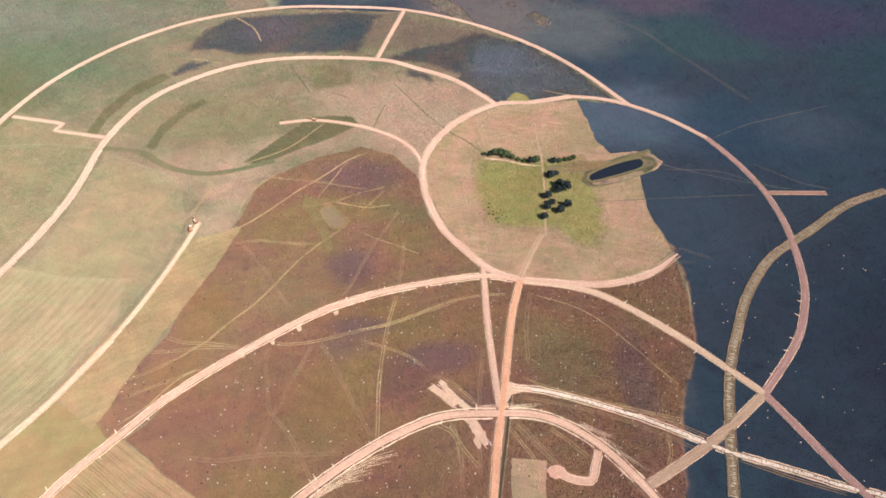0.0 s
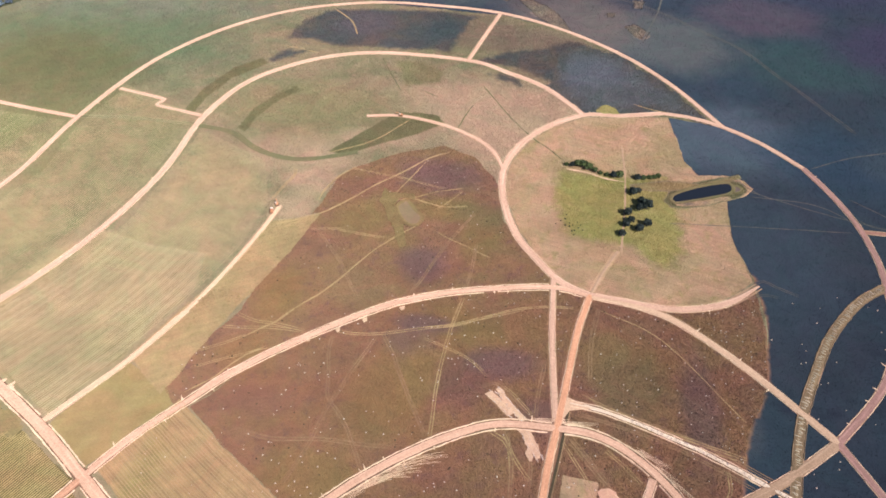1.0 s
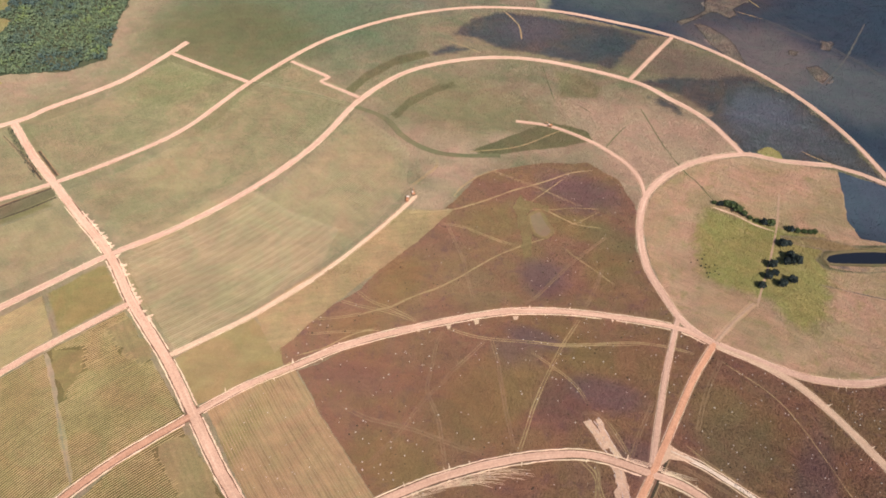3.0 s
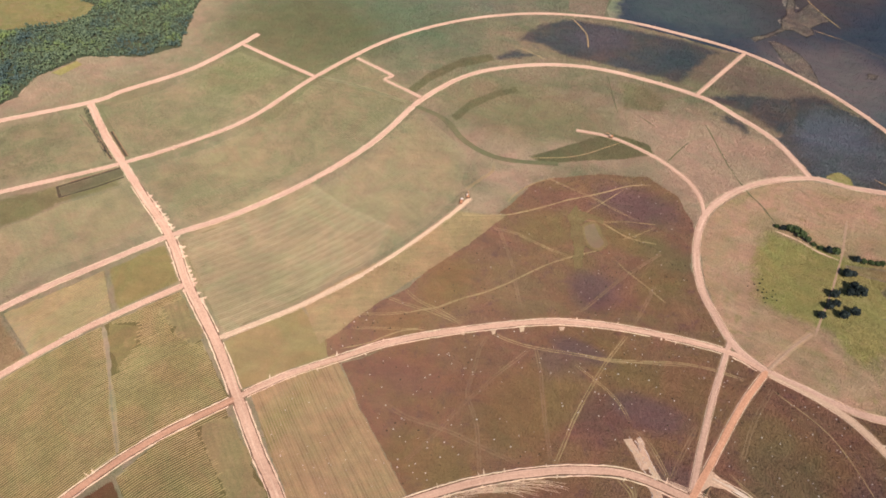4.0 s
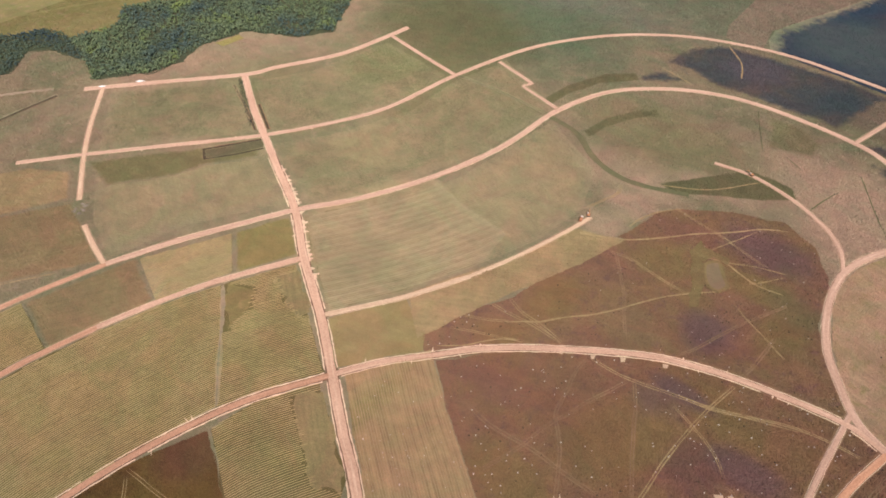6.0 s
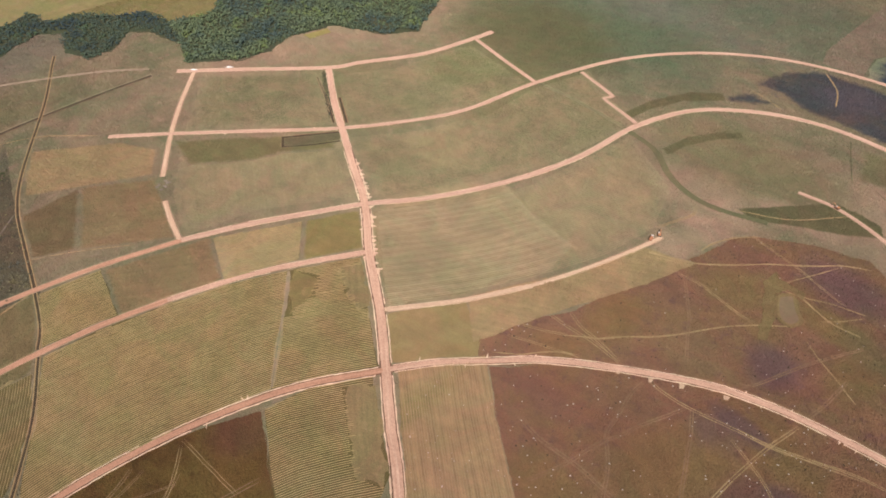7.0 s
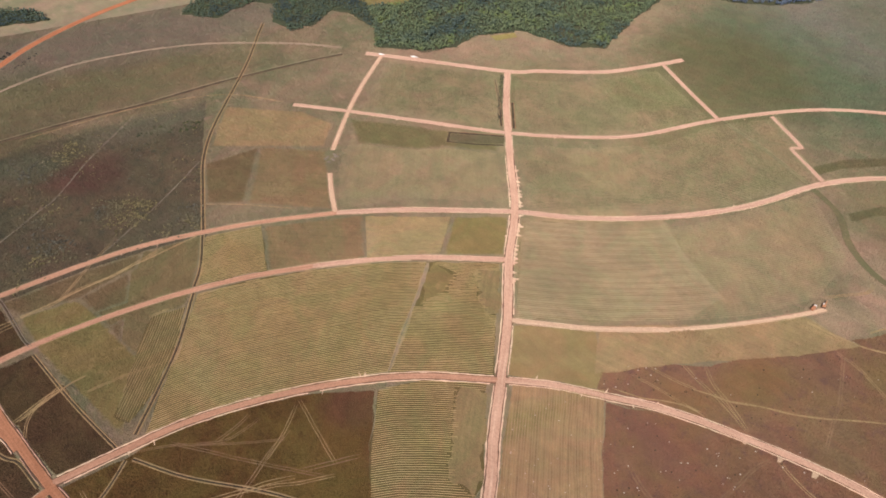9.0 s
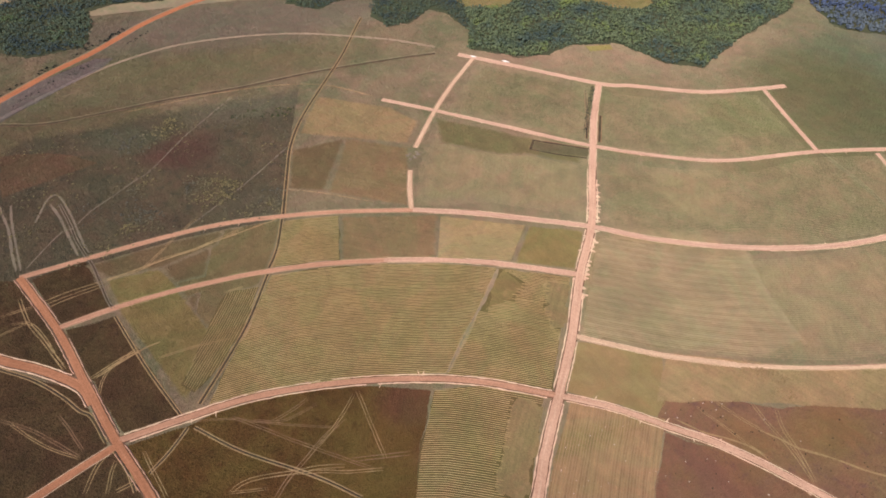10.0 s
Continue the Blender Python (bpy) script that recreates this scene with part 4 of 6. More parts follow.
field("dry_patch", "unburnt tan patch among burnt land", [(88, 929), (102, 931), (99, 915), (90, 915)], M_PATCH, 3.0)
field("ash_field", "dark burnt patch between the curved roads", [(-329, 802), (-320, 849), (-288, 885), (-228, 896), (-163, 902), (-113, 904), (-73, 893), (-89, 873), (-97, 824), (-101, 800), (-106, 785), (-130, 792), (-169, 786), (-214, 786), (-251, 781), (-287, 794), (-322, 792)], M_ASH_SOFT, 7.0)
field("ash_field", "teal-grey burnt strip beside the curved road", [(-78, 775), (-56, 801), (-29, 812), (5, 824), (37, 848), (55, 848), (83, 823), (118, 797), (129, 704), (104, 687), (90, 705), (60, 693), (37, 720), (9, 745), (-18, 761), (-45, 768), (-71, 768)], M_ASH_SOFT, 6.0)
field("ash_field", "pale blue-grey ash patch between the curved roads", [(63, 680), (106, 688), (147, 700), (202, 679), (164, 750), (100, 825), (40, 830), (27, 792), (22, 746), (17, 732)], M_ASH_PALE, 6.0)
field("ash_field", "small dark burnt patch below the curved road", [(-61, 749), (-40, 762), (-15, 746), (-4, 730), (-15, 719), (-29, 731), (-48, 737)], M_ASH_SOFT, 3.0)
field("dry_strip", "tan dry strip beside the far burnt land", [(-295, 902), (-247, 910), (-258, 964)] + [(-210, 1100), (-150, 1300), (-330, 1300)] + [(-309, 936)], M_STRIP, 2.0)
field("plot", "pale green plot below the curved road", [(-178, 766), (-138, 771), (-106, 750), (-102, 719), (-154, 702)], M_PLOT_GREEN, 2.0)
field("ash_field", "narrow dark burnt strip in the grass", [(-337, 743), (-317, 772), (-281, 776), (-287, 760), (-323, 733)], M_ASH_SOFT, 1.5)
field("swale", "dark green damp strip curving through the grass", [(-391, 624), (-387, 666), (-367, 717), (-339, 746), (-326, 733), (-359, 694), (-374, 649), (-377, 611)], M_SWALE, 2.0)
field("swale", "dark green damp strip curving through the grass", [(-319, 597), (-314, 636), (-300, 665), (-278, 692), (-271, 682), (-291, 651), (-303, 621), (-306, 590)], M_SWALE, 2.0)
field("swale", "greenish damp meadow beside the stream line", [(-211, 572), (-183, 609), (-149, 656), (-103, 657), (-91, 641), (-117, 617), (-160, 589), (-189, 567)], M_SWALE, 2.0)
field("grazed_field", "dry pinkish grazed grass inside the ring road", [(210, 446), (173, 415), (132, 408), (98, 411), (68, 414), (44, 425), (24, 445), (3, 479), (-12, 519), (-17, 554), (-13, 586), (3, 621), (25, 651), (61, 675), (101, 681), (154, 690), (165, 612), (177, 590), (205, 594), (222, 587), (230, 576), (217, 563), (200, 553), (199, 496)], M_RING)
field("pasture", "green farmyard pasture", [(30, 582), (68, 585), (103, 583), (122, 585), (148, 587), (157, 565), (160, 523), (158, 473), (143, 445), (120, 453), (103, 470), (74, 470), (41, 476), (26, 530)], M_PASTURE, 5.0)
field("swale", "damp grey-olive grass round the dug pond", [(138, 545), (146, 563), (165, 575), (200, 591), (218, 585), (224, 575), (214, 561), (190, 548), (165, 538), (146, 536)], M_SWALE, 1.5)
field("pasture", "yellow-green strip of grass along the dug pond", [(107, 565), (143, 577), (177, 577), (218, 598), (220, 591), (181, 570), (148, 560), (111, 557)], M_PLOT_OLIVE, 1.5)
field("scrub_field", "dark scrubby land with tussocks", SCRUB, M_SCRUB, 3.0, rim=SCRUB[-1:] + SCRUB[:5])
field("plot", "brown bare plot at the scrub edge", [(-731, -280), (-728, -245), (-716, -209), (-691, -177), (-676, -217), (-655, -268)], M_PLOT_BROWN, 2.0)
field("scorched_field", "dark brown burnt plot beside the dirt road", [(-524, -222), (-537, -178), (-469, -151), (-461, -192)], M_DARK_BURNT)
field("scorched_field", "dark brown burnt plot beside the ditch", [(-452, -188), (-458, -146), (-341, -95), (-336, -135)], M_DARK_BURNT)
field("scorched_field", "dark brown burnt land beyond the crossroads", [(-528, -249), (-524, -234), (-453, -196), (-391, -166), (-439, -235)] + [(-470, -330), (-560, -330)], M_DARK_BURNT)
field("scorched_field", "dark brown burnt land below the curved road", [(-421, -232), (-387, -170), (-329, -146), (-303, -193)] + [(-270, -240), (-400, -330)], M_DARK_BURNT)
field("scorched_field", "dark brown burnt corner between two dirt roads", [(-324, -140), (-278, -113)] + [(-215, -85), (-230, -215)] + [(-300, -190)], M_DARK_BURNT)
field("plot", "dark fallow plot", [(-661, 27), (-667, 89), (-578, 52), (-592, 17)], M_PLOT_DARK)
field("plot", "rusty brown fallow plot", [(-667, 90), (-630, 155), (-533, 130), (-575, 55)], M_PLOT_RUST)
field("plot", "reddish brown plot between two roads", [(-536, 62), (-513, 156), (-452, 136), (-472, 51)], M_PLOT_RUST)
field("plot", "yellowish mown plot", [(-764, 71), (-716, 152), (-678, 177), (-638, 155), (-689, 40)], M_PLOT_TAN)
field("plot", "dull olive land between road and ditch", [(-507, -110), (-547, -49), (-547, 5), (-507, -5), (-462, -24), (-457, -54), (-410, -64), (-442, -81), (-484, -97)], M_PLOT_DULL)
field("plot", "dark strip below the curved road", [(-529, -177), (-543, -102), (-547, -49), (-526, -58), (-507, -110), (-507, -156)], M_PLOT_DARK)
field("plot", "small dark diamond plot", [(-508, -110), (-527, -63), (-486, -70), (-484, -97)], M_PLOT_DARK)
field("plot", "small dark corner plot", [(-465, -92), (-469, -74), (-442, -81)], M_PLOT_DARK)
field("plot", "olive green triangular plot", [(-506, -158), (-508, -110), (-484, -97), (-465, -90), (-410, -64), (-351, -90), (-457, -142)], M_PLOT_MOSS)
field("plot", "dark green corner beside the avenue", [(-473, 237), (-452, 288), (-405, 258), (-428, 205)], M_PLOT_MOSS)
field("plot", "olive plot at the avenue crossing", [(-327, 224), (-298, 287), (-254, 268), (-243, 254), (-262, 228), (-284, 196)], M_PLOT_OLIVE, rim=[(-327, 224), (-284, 196)])
field("plot", "tan weedy plot along the dirt road", [(-297, 291), (-267, 362), (-244, 426), (-238, 458), (-189, 478), (-203, 426), (-221, 374), (-238, 325), (-256, 262)], M_PLOT_TAN, rim=[(-267, 362), (-244, 426), (-238, 458), (-189, 478)])
field("plot", "straw-coloured square plot beside the lane", [(49, 241), (74, 239), (71, 212)] + [(80, 170), (45, 170)], M_RING, 0.8)

R_MIDDLE = [(-472, -13), (-469, 33), (-459, 89), (-445, 140), (-426, 188), (-399, 169), (-355, 134), (-325, 111), (-339, 45), (-346, -4), (-347, -47), (-346, -73), (-378, -58), (-415, -38)]
R_EAST = [(-426, 189), (-397, 249), (-288, 186), (-314, 136), (-324, 111), (-355, 135), (-398, 169)]
R_SOUTH = [(-312, 98), (-306, 133), (-283, 178), (-208, 138)] + [(-190, 110), (-215, 50)] + [(-230, 62), (-263, 74)]
R_ROAD = [(-274, 196), (-255, 230), (-240, 259), (-193, 227), (-127, 184)] + [(-80, 110), (-150, 100)] + [(-205, 149)]
R_NORTH = [(-440, 296), (-418, 340), (-385, 423), (-332, 412), (-279, 409), (-272, 366), (-298, 303), (-332, 232), (-387, 263)]
R_W1, R_W2 = [(-543, 7), (-537, 60), (-476, 50), (-482, -11)], [(-509, 157), (-474, 234), (-432, 204), (-454, 139)]
R_TOP = [(-788, 289), (-742, 350), (-697, 404), (-590, 350), (-645, 277), (-689, 215)]
R_FAN = [(-460, -54), (-461, -25), (-425, -37), (-382, -62), (-360, -83), (-370, -92), (-402, -80)]
D_LINE = [(-475, -102), (-478, -15), (-464, 90), (-432, 190), (-398, 259)]
F_LINE = [(-338, -90), (-342, -4), (-325, 92), (-310, 135), (-281, 190), (-261, 224)]
LEY_A = [(-559, 348), (-518, 416), (-491, 499), (-495, 580), (-478, 661), (-369, 610), (-377, 499), (-397, 426), (-427, 341), (-453, 308), (-488, 322)]
LEY_B = [(-679, 416), (-642, 483), (-626, 593), (-513, 583), (-515, 487), (-533, 432), (-576, 363)]
LEY_C = [(-677, 206), (-621, 273), (-569, 345), (-469, 299), (-517, 210), (-530, 137), (-591, 156)]
LEY_D = [(-441, 301), (-399, 360), (-367, 445), (-356, 591), (-270, 547), (-245, 486), (-252, 419), (-281, 334), (-333, 230)]
LEYS = []
for rows, text in ((LEY_A, "mown ley with faint rows between curved roads"), (LEY_B, "green mown ley below the wood road"), (LEY_C, "dull mown ley with faint rows"), (LEY_D, "faintly rowed dry grass beside the new road")):
    LEYS.append(field("ley_field", text, rows, M_LEY_TAN if rows in (LEY_C, LEY_D) else M_LEY))
DAMP = [(-683, 196), (-630, 272), (-573, 342), (-548, 327), (-581, 278), (-590, 246), (-628, 190)]
field("plot", "dark green strip of grass below the road", DAMP, M_PLOT_DAMP, 2.5)
N_LINE = [(-467, 273), (-425, 344), (-402, 391), (-384, 441), (-371, 495), (-366, 541), (-364, 610)]
O_LINE = [(-735, 146), (-695, 202), (-639, 275), (-579, 354), (-534, 435), (-514, 493), (-503, 592), (-475, 706)]
BARE_EAST = [[(-424, 193), (-401, 208), (-385, 190), (-384, 177), (-379, 161), (-393, 167)], [(-398, 226), (-387, 246), (-372, 238), (-345, 221), (-345, 212), (-370, 213)]]
BARE_SOUTH = [(-290, 154), (-286, 162), (-273, 177), (-239, 155), (-202, 129), (-221, 117), (-250, 133)]
STUBBLE = []
for rows, soil, text in ((R_MIDDLE, M_STUBBLE, "olive stubble field with curved straw rows"), (R_EAST, M_STUBBLE, "patchy stubble field beside the avenue"),
                         (R_SOUTH, M_STUBBLE, "stubble field below the curved road"), (R_ROAD, M_STUBBLE_PINK, "brown stubble field beside the avenue"),
                         (R_NORTH, M_STUBBLE_BRIGHT, "stubble field beside the avenue, brightened for the sun's hot spot"), (R_W1, M_STUBBLE, "small stubble plot"),
                         (R_W2, M_STUBBLE_BRIGHT, "small pale stubble plot"), (R_TOP, M_LEY, "square stubble plot near the wood"),
                         (R_FAN, M_STUBBLE, "narrow stubble plot along the ditch")):
    STUBBLE.append(field("stubble_field", text, rows, soil, rim=R_NORTH[2:6] if rows is R_NORTH else rows[:1] + rows[-1:] if rows is R_W2 else None))
field("plot", "green weedy patch in the stubble", BARE_EAST[0], M_PLOT_WEED, 5.0)
field("plot", "grey-olive bare patch beside the avenue", BARE_EAST[1], M_PLOT_BARE, 5.0)
field("plot", "olive headland strip beside the avenue", BARE_SOUTH, M_PLOT_BARE, 4.0)
for ley, rows, line, k in ((LEYS[0], LEY_A, O_LINE, 31), (LEYS[1], LEY_B, O_LINE, 32), (LEYS[2], LEY_C, O_LINE, 33), (LEYS[3], LEY_D, N_LINE, 34)):
    crop_rows(ley, rows, line, seed=k, material=M_ROW_LEY, gap=2.3, width=1.0, high=0.26, reach=200, holes=[DAMP] if k == 33 else ())
crop_rows(STUBBLE[0], R_MIDDLE, F_LINE, seed=1)
crop_rows(STUBBLE[1], R_EAST, F_LINE, seed=2, holes=BARE_EAST)
crop_rows(STUBBLE[2], R_SOUTH, F_LINE, seed=3, high=0.4, holes=[BARE_SOUTH])
crop_rows(STUBBLE[3], R_ROAD, [(-513, 324), (-398, 259), (-283, 191), (-239, 162)] + [(-100, 75)], seed=4, material=M_ROW_BROWN, gap=2.0, width=0.7, high=0.3)
crop_rows(STUBBLE[4], R_NORTH, [(-467, 273), (-425, 344), (-402, 391), (-384, 441), (-371, 495), (-366, 541)], seed=5, material=M_ROW_PALE)
crop_rows(STUBBLE[5], R_W1, D_LINE, seed=6)
crop_rows(STUBBLE[6], R_W2, D_LINE, seed=7)
crop_rows(STUBBLE[7], R_TOP, [(-735, 146), (-639, 275), (-579, 354), (-534, 435)], seed=8, high=0.26, width=1.0, gap=2.3, material=M_ROW_LEY)
crop_rows(STUBBLE[8], R_FAN, [(-617, 18), (-478, -15), (-422, -37), (-384, -58), (-346, -79)], seed=9, gap=2.0, width=0.85)

# ---- roads ----
road("main", "wide pinkish graded dirt avenue with pale spoil along its edges", M_ROAD_MAIN, 0.16, 1.0, fans=0.36, span=(0.03, 0.42))
road("avenue_top", "narrower pink-brown upper end of the avenue", M_ROAD_BROWN, 0.14, 0.6)
road("top", "pink dirt road along the wood", M_ROAD, 0.10, 0.6)
road("outer", "long curved pink dirt road across grass", M_ROAD, 0.06, 0.5, spurs=0.012)
road("inner", "sweeping pink dirt road across grass", M_ROAD, 0.08, 0.55, spurs=0.012)
road("inner_west", "rusty dirt road sweeping past stubble and scrub", M_ROAD_RUST, 0.075, 0.45, spurs=0.012, berm_material=M_ROAD_BERM)
road("middle_west", "rusty curved dirt road between plots", M_ROAD_RUST, 0.045, 0.4, berm_material=M_ROAD_BERM)
road("middle", "curved brownish dirt road between stubble fields", M_ROAD_BROWN, 0.05, 0.45)
road("digger", "pale dirt road under construction", M_ROAD_CREAM, 0.05, 0.5)
road("digger_tail", "narrow cream track being cut through grass", M_ROAD_CREAM, 0.05, 0.3, uneven=0.25)
road("bow_west", "bowed reddish-brown dirt road between cream banks", M_ROAD_RUST, 0.11, 0.95, spurs=0.02)
road("bow", "long bowed dirt road with sandy banks", M_ROAD_MAIN, 0.11, 0.85, spurs=0.05, gutter=0.4)
road("bow_east", "narrower tan dirt road running into burnt land", M_ROAD_TAN, 0.10, 0.5, spurs=0.01)
road("bow_end", "brown dirt road crossing black burnt land", M_ROAD_DULL, 0.08, 0.5)
road("ring", "ring-shaped pink dirt road", M_ROAD, 0.09, 0.5, spurs=0.02, fray=34)
road("ring_north", "narrower pink dirt road curving round the farm", M_ROAD, 0.08, 0.5, spurs=0.03)
road("ring_east", "dull mauve dirt road curving over burnt land", M_ROAD_DULL, 0.07, 0.5, spurs=0.05)
road("ring_south", "tan dirt road curving over burnt land", M_ROAD_SAND, 0.07, 0.5)
road("near", "bowed pale dirt road with scraped edges", M_ROAD_MAIN, 0.13, 1.0, spurs=0.06)
road("spoke", "narrow pale dirt road", M_ROAD, 0.07, 0.4)
road("lane", "narrow orange-pink dirt road", M_ROAD_LANE, 0.15, 0.4)
road("farm_lane", "tan dirt lane to the farmyard", M_ROAD_SAND, 0.03, 0)
road("pipe", "white sandy dirt road with ruts", M_ROAD_WHITE, 0.04, 0.85, uneven=0.35)
road("gravel", "grey gravel track with rough ridges", M_ROAD_GREY, 0.02, 0.7, berm_material=M_ROAD_GREY)
road("stub", "short red dirt spur", M_ROAD_STUB, 0.03, 0.3)
road("spur", "thin pale dirt road ending in grass", M_ROAD, 0.05, 0.3)
road("link", "short straight pink dirt road", M_ROAD, 0.03, 0.3)
road("crank", "cranked pink dirt road", M_ROAD, 0.03, 0.3)
road("slant", "straight pink dirt road", M_ROAD, 0.03, 0.3)
road("west", "straight pale dirt road", M_ROAD_PALE, 0.03, 0.3)
road("west_end", "short pale dirt road", M_ROAD_PALE, 0.03, 0.3)
road("left", "reddish dirt road with banked edges", M_ROAD_RED, 0.17, 1.0, berm_material=M_PAD)
road("left_bow", "broad reddish curved dirt road", M_ROAD_RED, 0.10, 1.0)
road("left_low", "reddish dirt road", M_ROAD_RED, 0.05, 0.5)
road("laterite", "bright orange laterite road", M_ROAD_ORANGE, 0.05, 0.0)

def scrapes(label, key, start, end, side, groups, seed, fan=(4, 11)):
    """Sheaves of thin scrape ridges that a grader left beside a road."""
    rng = random.Random(seed)
    pts, nor, q, width = ROADS[key]
    pieces = []
    for _ in range(groups):
        i = int((start + (end - start) * rng.random()) * (len(pts) - 16))
        run, spread = rng.uniform(14, 34), rng.uniform(*fan)
        for k in range(rng.randint(4, 8)):
            sec = []
            lag = rng.uniform(0, 5) + k * 1.2
            tan = np.array([nor[i][1], -nor[i][0]])
            for a in np.linspace(0, 1, 8):
                c = pts[i] + tan * (lag + run * a) + nor[i] * side * (width / 2 + 0.8 + spread * a ** 1.4 * (0.5 + k * 0.12) + k * 0.55)
                w = 0.24 * (1 - 0.6 * a)
                sec.append([(*(c + nor[i] * w * o), z) for o, z in ((-1, 0.14), (0, 0.4), (1, 0.14))])
            pieces.append(strip(sec))
    return tagged(part("scrape_ridges", merge(pieces), M_BERM), label, "soil ridges", kind="stuff")


scrapes("thin pale grader scrapes fanning out beside the road", "near", 0.05, 0.45, -1, 16, 3)
scrapes("thin pale grader scrapes beside the bowed road", "near", 0.6, 0.9, 1, 7, 4, (0.5, 2.5))

road("bay", "short pink loading bay with pale edges", M_ROAD_BROWN, 0.06, 0.6)


def cross_ridges(label, key, seed, material, start=0.0, end=1.0, reach=0.42):
    """Rough heaps of tipped spoil that lie crosswise along a track."""
    rng = random.Random(seed)
    pts, nor, q, width = ROADS[key]
    pieces = []
    for i in range(int(start * len(pts)), int(end * len(pts)) - 1):
        for _ in range(2):
            c = pts[i] + (pts[i + 1] - pts[i]) * rng.random() + nor[i] * rng.uniform(-0.16, 0.16) * width
            if near_other(key, *c, 0.5):
                continue
            a = math.atan2(nor[i][1], nor[i][0]) + rng.uniform(-0.35, 0.35)
            pieces.append(mound(rng, *c, width * reach * rng.uniform(0.5, 1.0), rng.uniform(0.35, 0.6), rng.uniform(0.4, 0.8), a, 0.3, 8, 2))
    return tagged(part("spoil_heaps", merge(pieces), material), label, "spoil heaps", kind="stuff")


cross_ridges("pale tipped gravel lying crosswise along the track", "gravel", 5, M_GRIT)
cross_ridges("white sandy spoil along the rutted road", "pipe", 6, M_STONE, 0.15, 1.0, 0.3)

# ---- ditches, swale and tracks ----
ditch("dark dug ditch with earth banks", [(-956, 163), (-926, 149), (-891, 134), (-840, 110), (-731, 52), (-672, 29), (-617, 18), (-554, 7)], 2.3, bank_material=M_PATH)
ditch("dark dug ditch with earth banks", [(-547, 5), (-506, -4), (-482, -14)], 2.0, bank_material=M_PATH)
ditch("dark dug ditch with earth banks", [(-474, -16), (-422, -37), (-384, -58), (-348, -80)], 1.9, bank_material=M_PATH)
ditch("dark dug ditch with pale banks", [(-329, -89), (-312, -102), (-298, -116)], 1.5, bank_material=M_PATH)
ditch("dark dug ditch with pale banks", [(-629, -209), (-597, -197), (-569, -188), (-547, -179), (-525, -169), (-481, -155), (-468, -149)], 1.5, bank_material=M_SCRUB_PATH)
ditch("dark dug ditch with pale banks", [(-458, -147), (-395, -120), (-342, -94)], 1.5, bank_material=M_PATH)
ditch("dark dug ditch with pale banks", [(-328, -84), (-298, -51), (-264, -2), (-240, 26)], 1.5, bank_material=M_PATH)
ditch("dark drain along the broad curved road", [(-424, -233), (-405, -205), (-383, -182), (-366, -168), (-358, -159), (-332, -147)], 1.6, 0.5, bank_material=M_PATH)
ditch("dark drain along the reddish road", [(-324, -141), (-305, -131), (-286, -125)], 1.5, 0.5, bank_material=M_PATH)
ditch("thin dark contour ditch", [(-797, -290), (-786, -240), (-794, -167), (-803, -102), (-808, -21), (-822, 79), (-828, 184), (-828, 238)], 3.4, 0.3, (-1,), M_GUTTER)
ditch("dark roadside ditch", [(-690, 394), (-643, 375), (-594, 353)], 1.8, 0.5)
field("plot", "dark damp plot inside the dug trench", [(-604, 293), (-589, 320), (-573, 347), (-562, 339), (-575, 312), (-592, 286)], M_PLOT_WET, 1.0)
ditch("dark dug trench beside the dirt road", [(-607, 293), (-590, 321), (-574, 348)], 3.0, 0.2)
ditch("short end of the dug trench", [(-608, 294), (-591, 284)], 2.6, 0.2)
ditch("dark dug trench across the plot", [(-592, 284), (-574, 311), (-560, 338)], 2.4, 0.2)
ditch("dark roadside ditch", [(-633, 388), (-584, 364)], 2.5, 0.5)
ditch("dark roadside ditch", [(52, 293), (47, 259), (41, 224), (39, 211)], 1.8, 0.4, (1,))
STREAM = [(-501, 593), (-437, 599), (-363, 596), (-321, 589), (-286, 566), (-252, 555), (-220, 558), (-177, 576)]
p, n, q = spline(STREAM, 4.0)
TRODDEN.append((p, n, 2.6))
sec = [[(x + nn[0] * o * (1.5 + 2.2 * min(1, s / 150) + wob(x, y, 0.05)), y + nn[1] * o * (1.5 + 2.2 * min(1, s / 150) + wob(x, y, 0.05)), 0.22) for o in (1, -1)] for (x, y), nn, s in zip(p, n, q)]
tagged(part("stream_bed", strip(sec), M_STREAM), "dark green grassy stream line winding through the grass", "stream", kind="structure")
wheel_track("pale trodden path across burnt grass", [(-227, 456), (-203, 469), (-187, 480), (-176, 491), (-162, 507), (-146, 527), (-131, 542), (-116, 558), (-101, 576), (-81, 590)], M_PATH, wide=1.0, single=True)
wheel_track("faint old track across burnt grass", [(-177, 549), (-150, 545), (-121, 541), (-93, 534), (-75, 531)], M_PATH, half=0.8, wide=0.3)
wheel_track("pale path along the burnt field edge", [(-197, 496), (-195, 512), (-186, 534), (-172, 552)], M_PATH, wide=0.8, single=True)
wheel_track("faint old track across burnt grass", [(-128, 504), (-120, 527), (-113, 543), (-102, 571)], M_PATH, wide=0.6, single=True)
wheel_track("faint old track across burnt grass", [(-128, 504), (-103, 514), (-84, 525), (-59, 534)], M_PATH, wide=0.7, single=True)
wheel_track("faint old track across burnt grass", [(-109, 513), (-89, 507), (-72, 504), (-51, 508)], M_PATH, wide=0.8, single=True)
wheel_track("faint old track across burnt grass", [(-58, 530), (-69, 513), (-81, 498)], M_PATH, wide=0.5, single=True)
wheel_track("double wheel tracks worn through burnt grass", [(-193, 454), (-174, 458), (-152, 456), (-132, 454), (-114, 454)], M_PATH, half=0.9, wide=0.32)
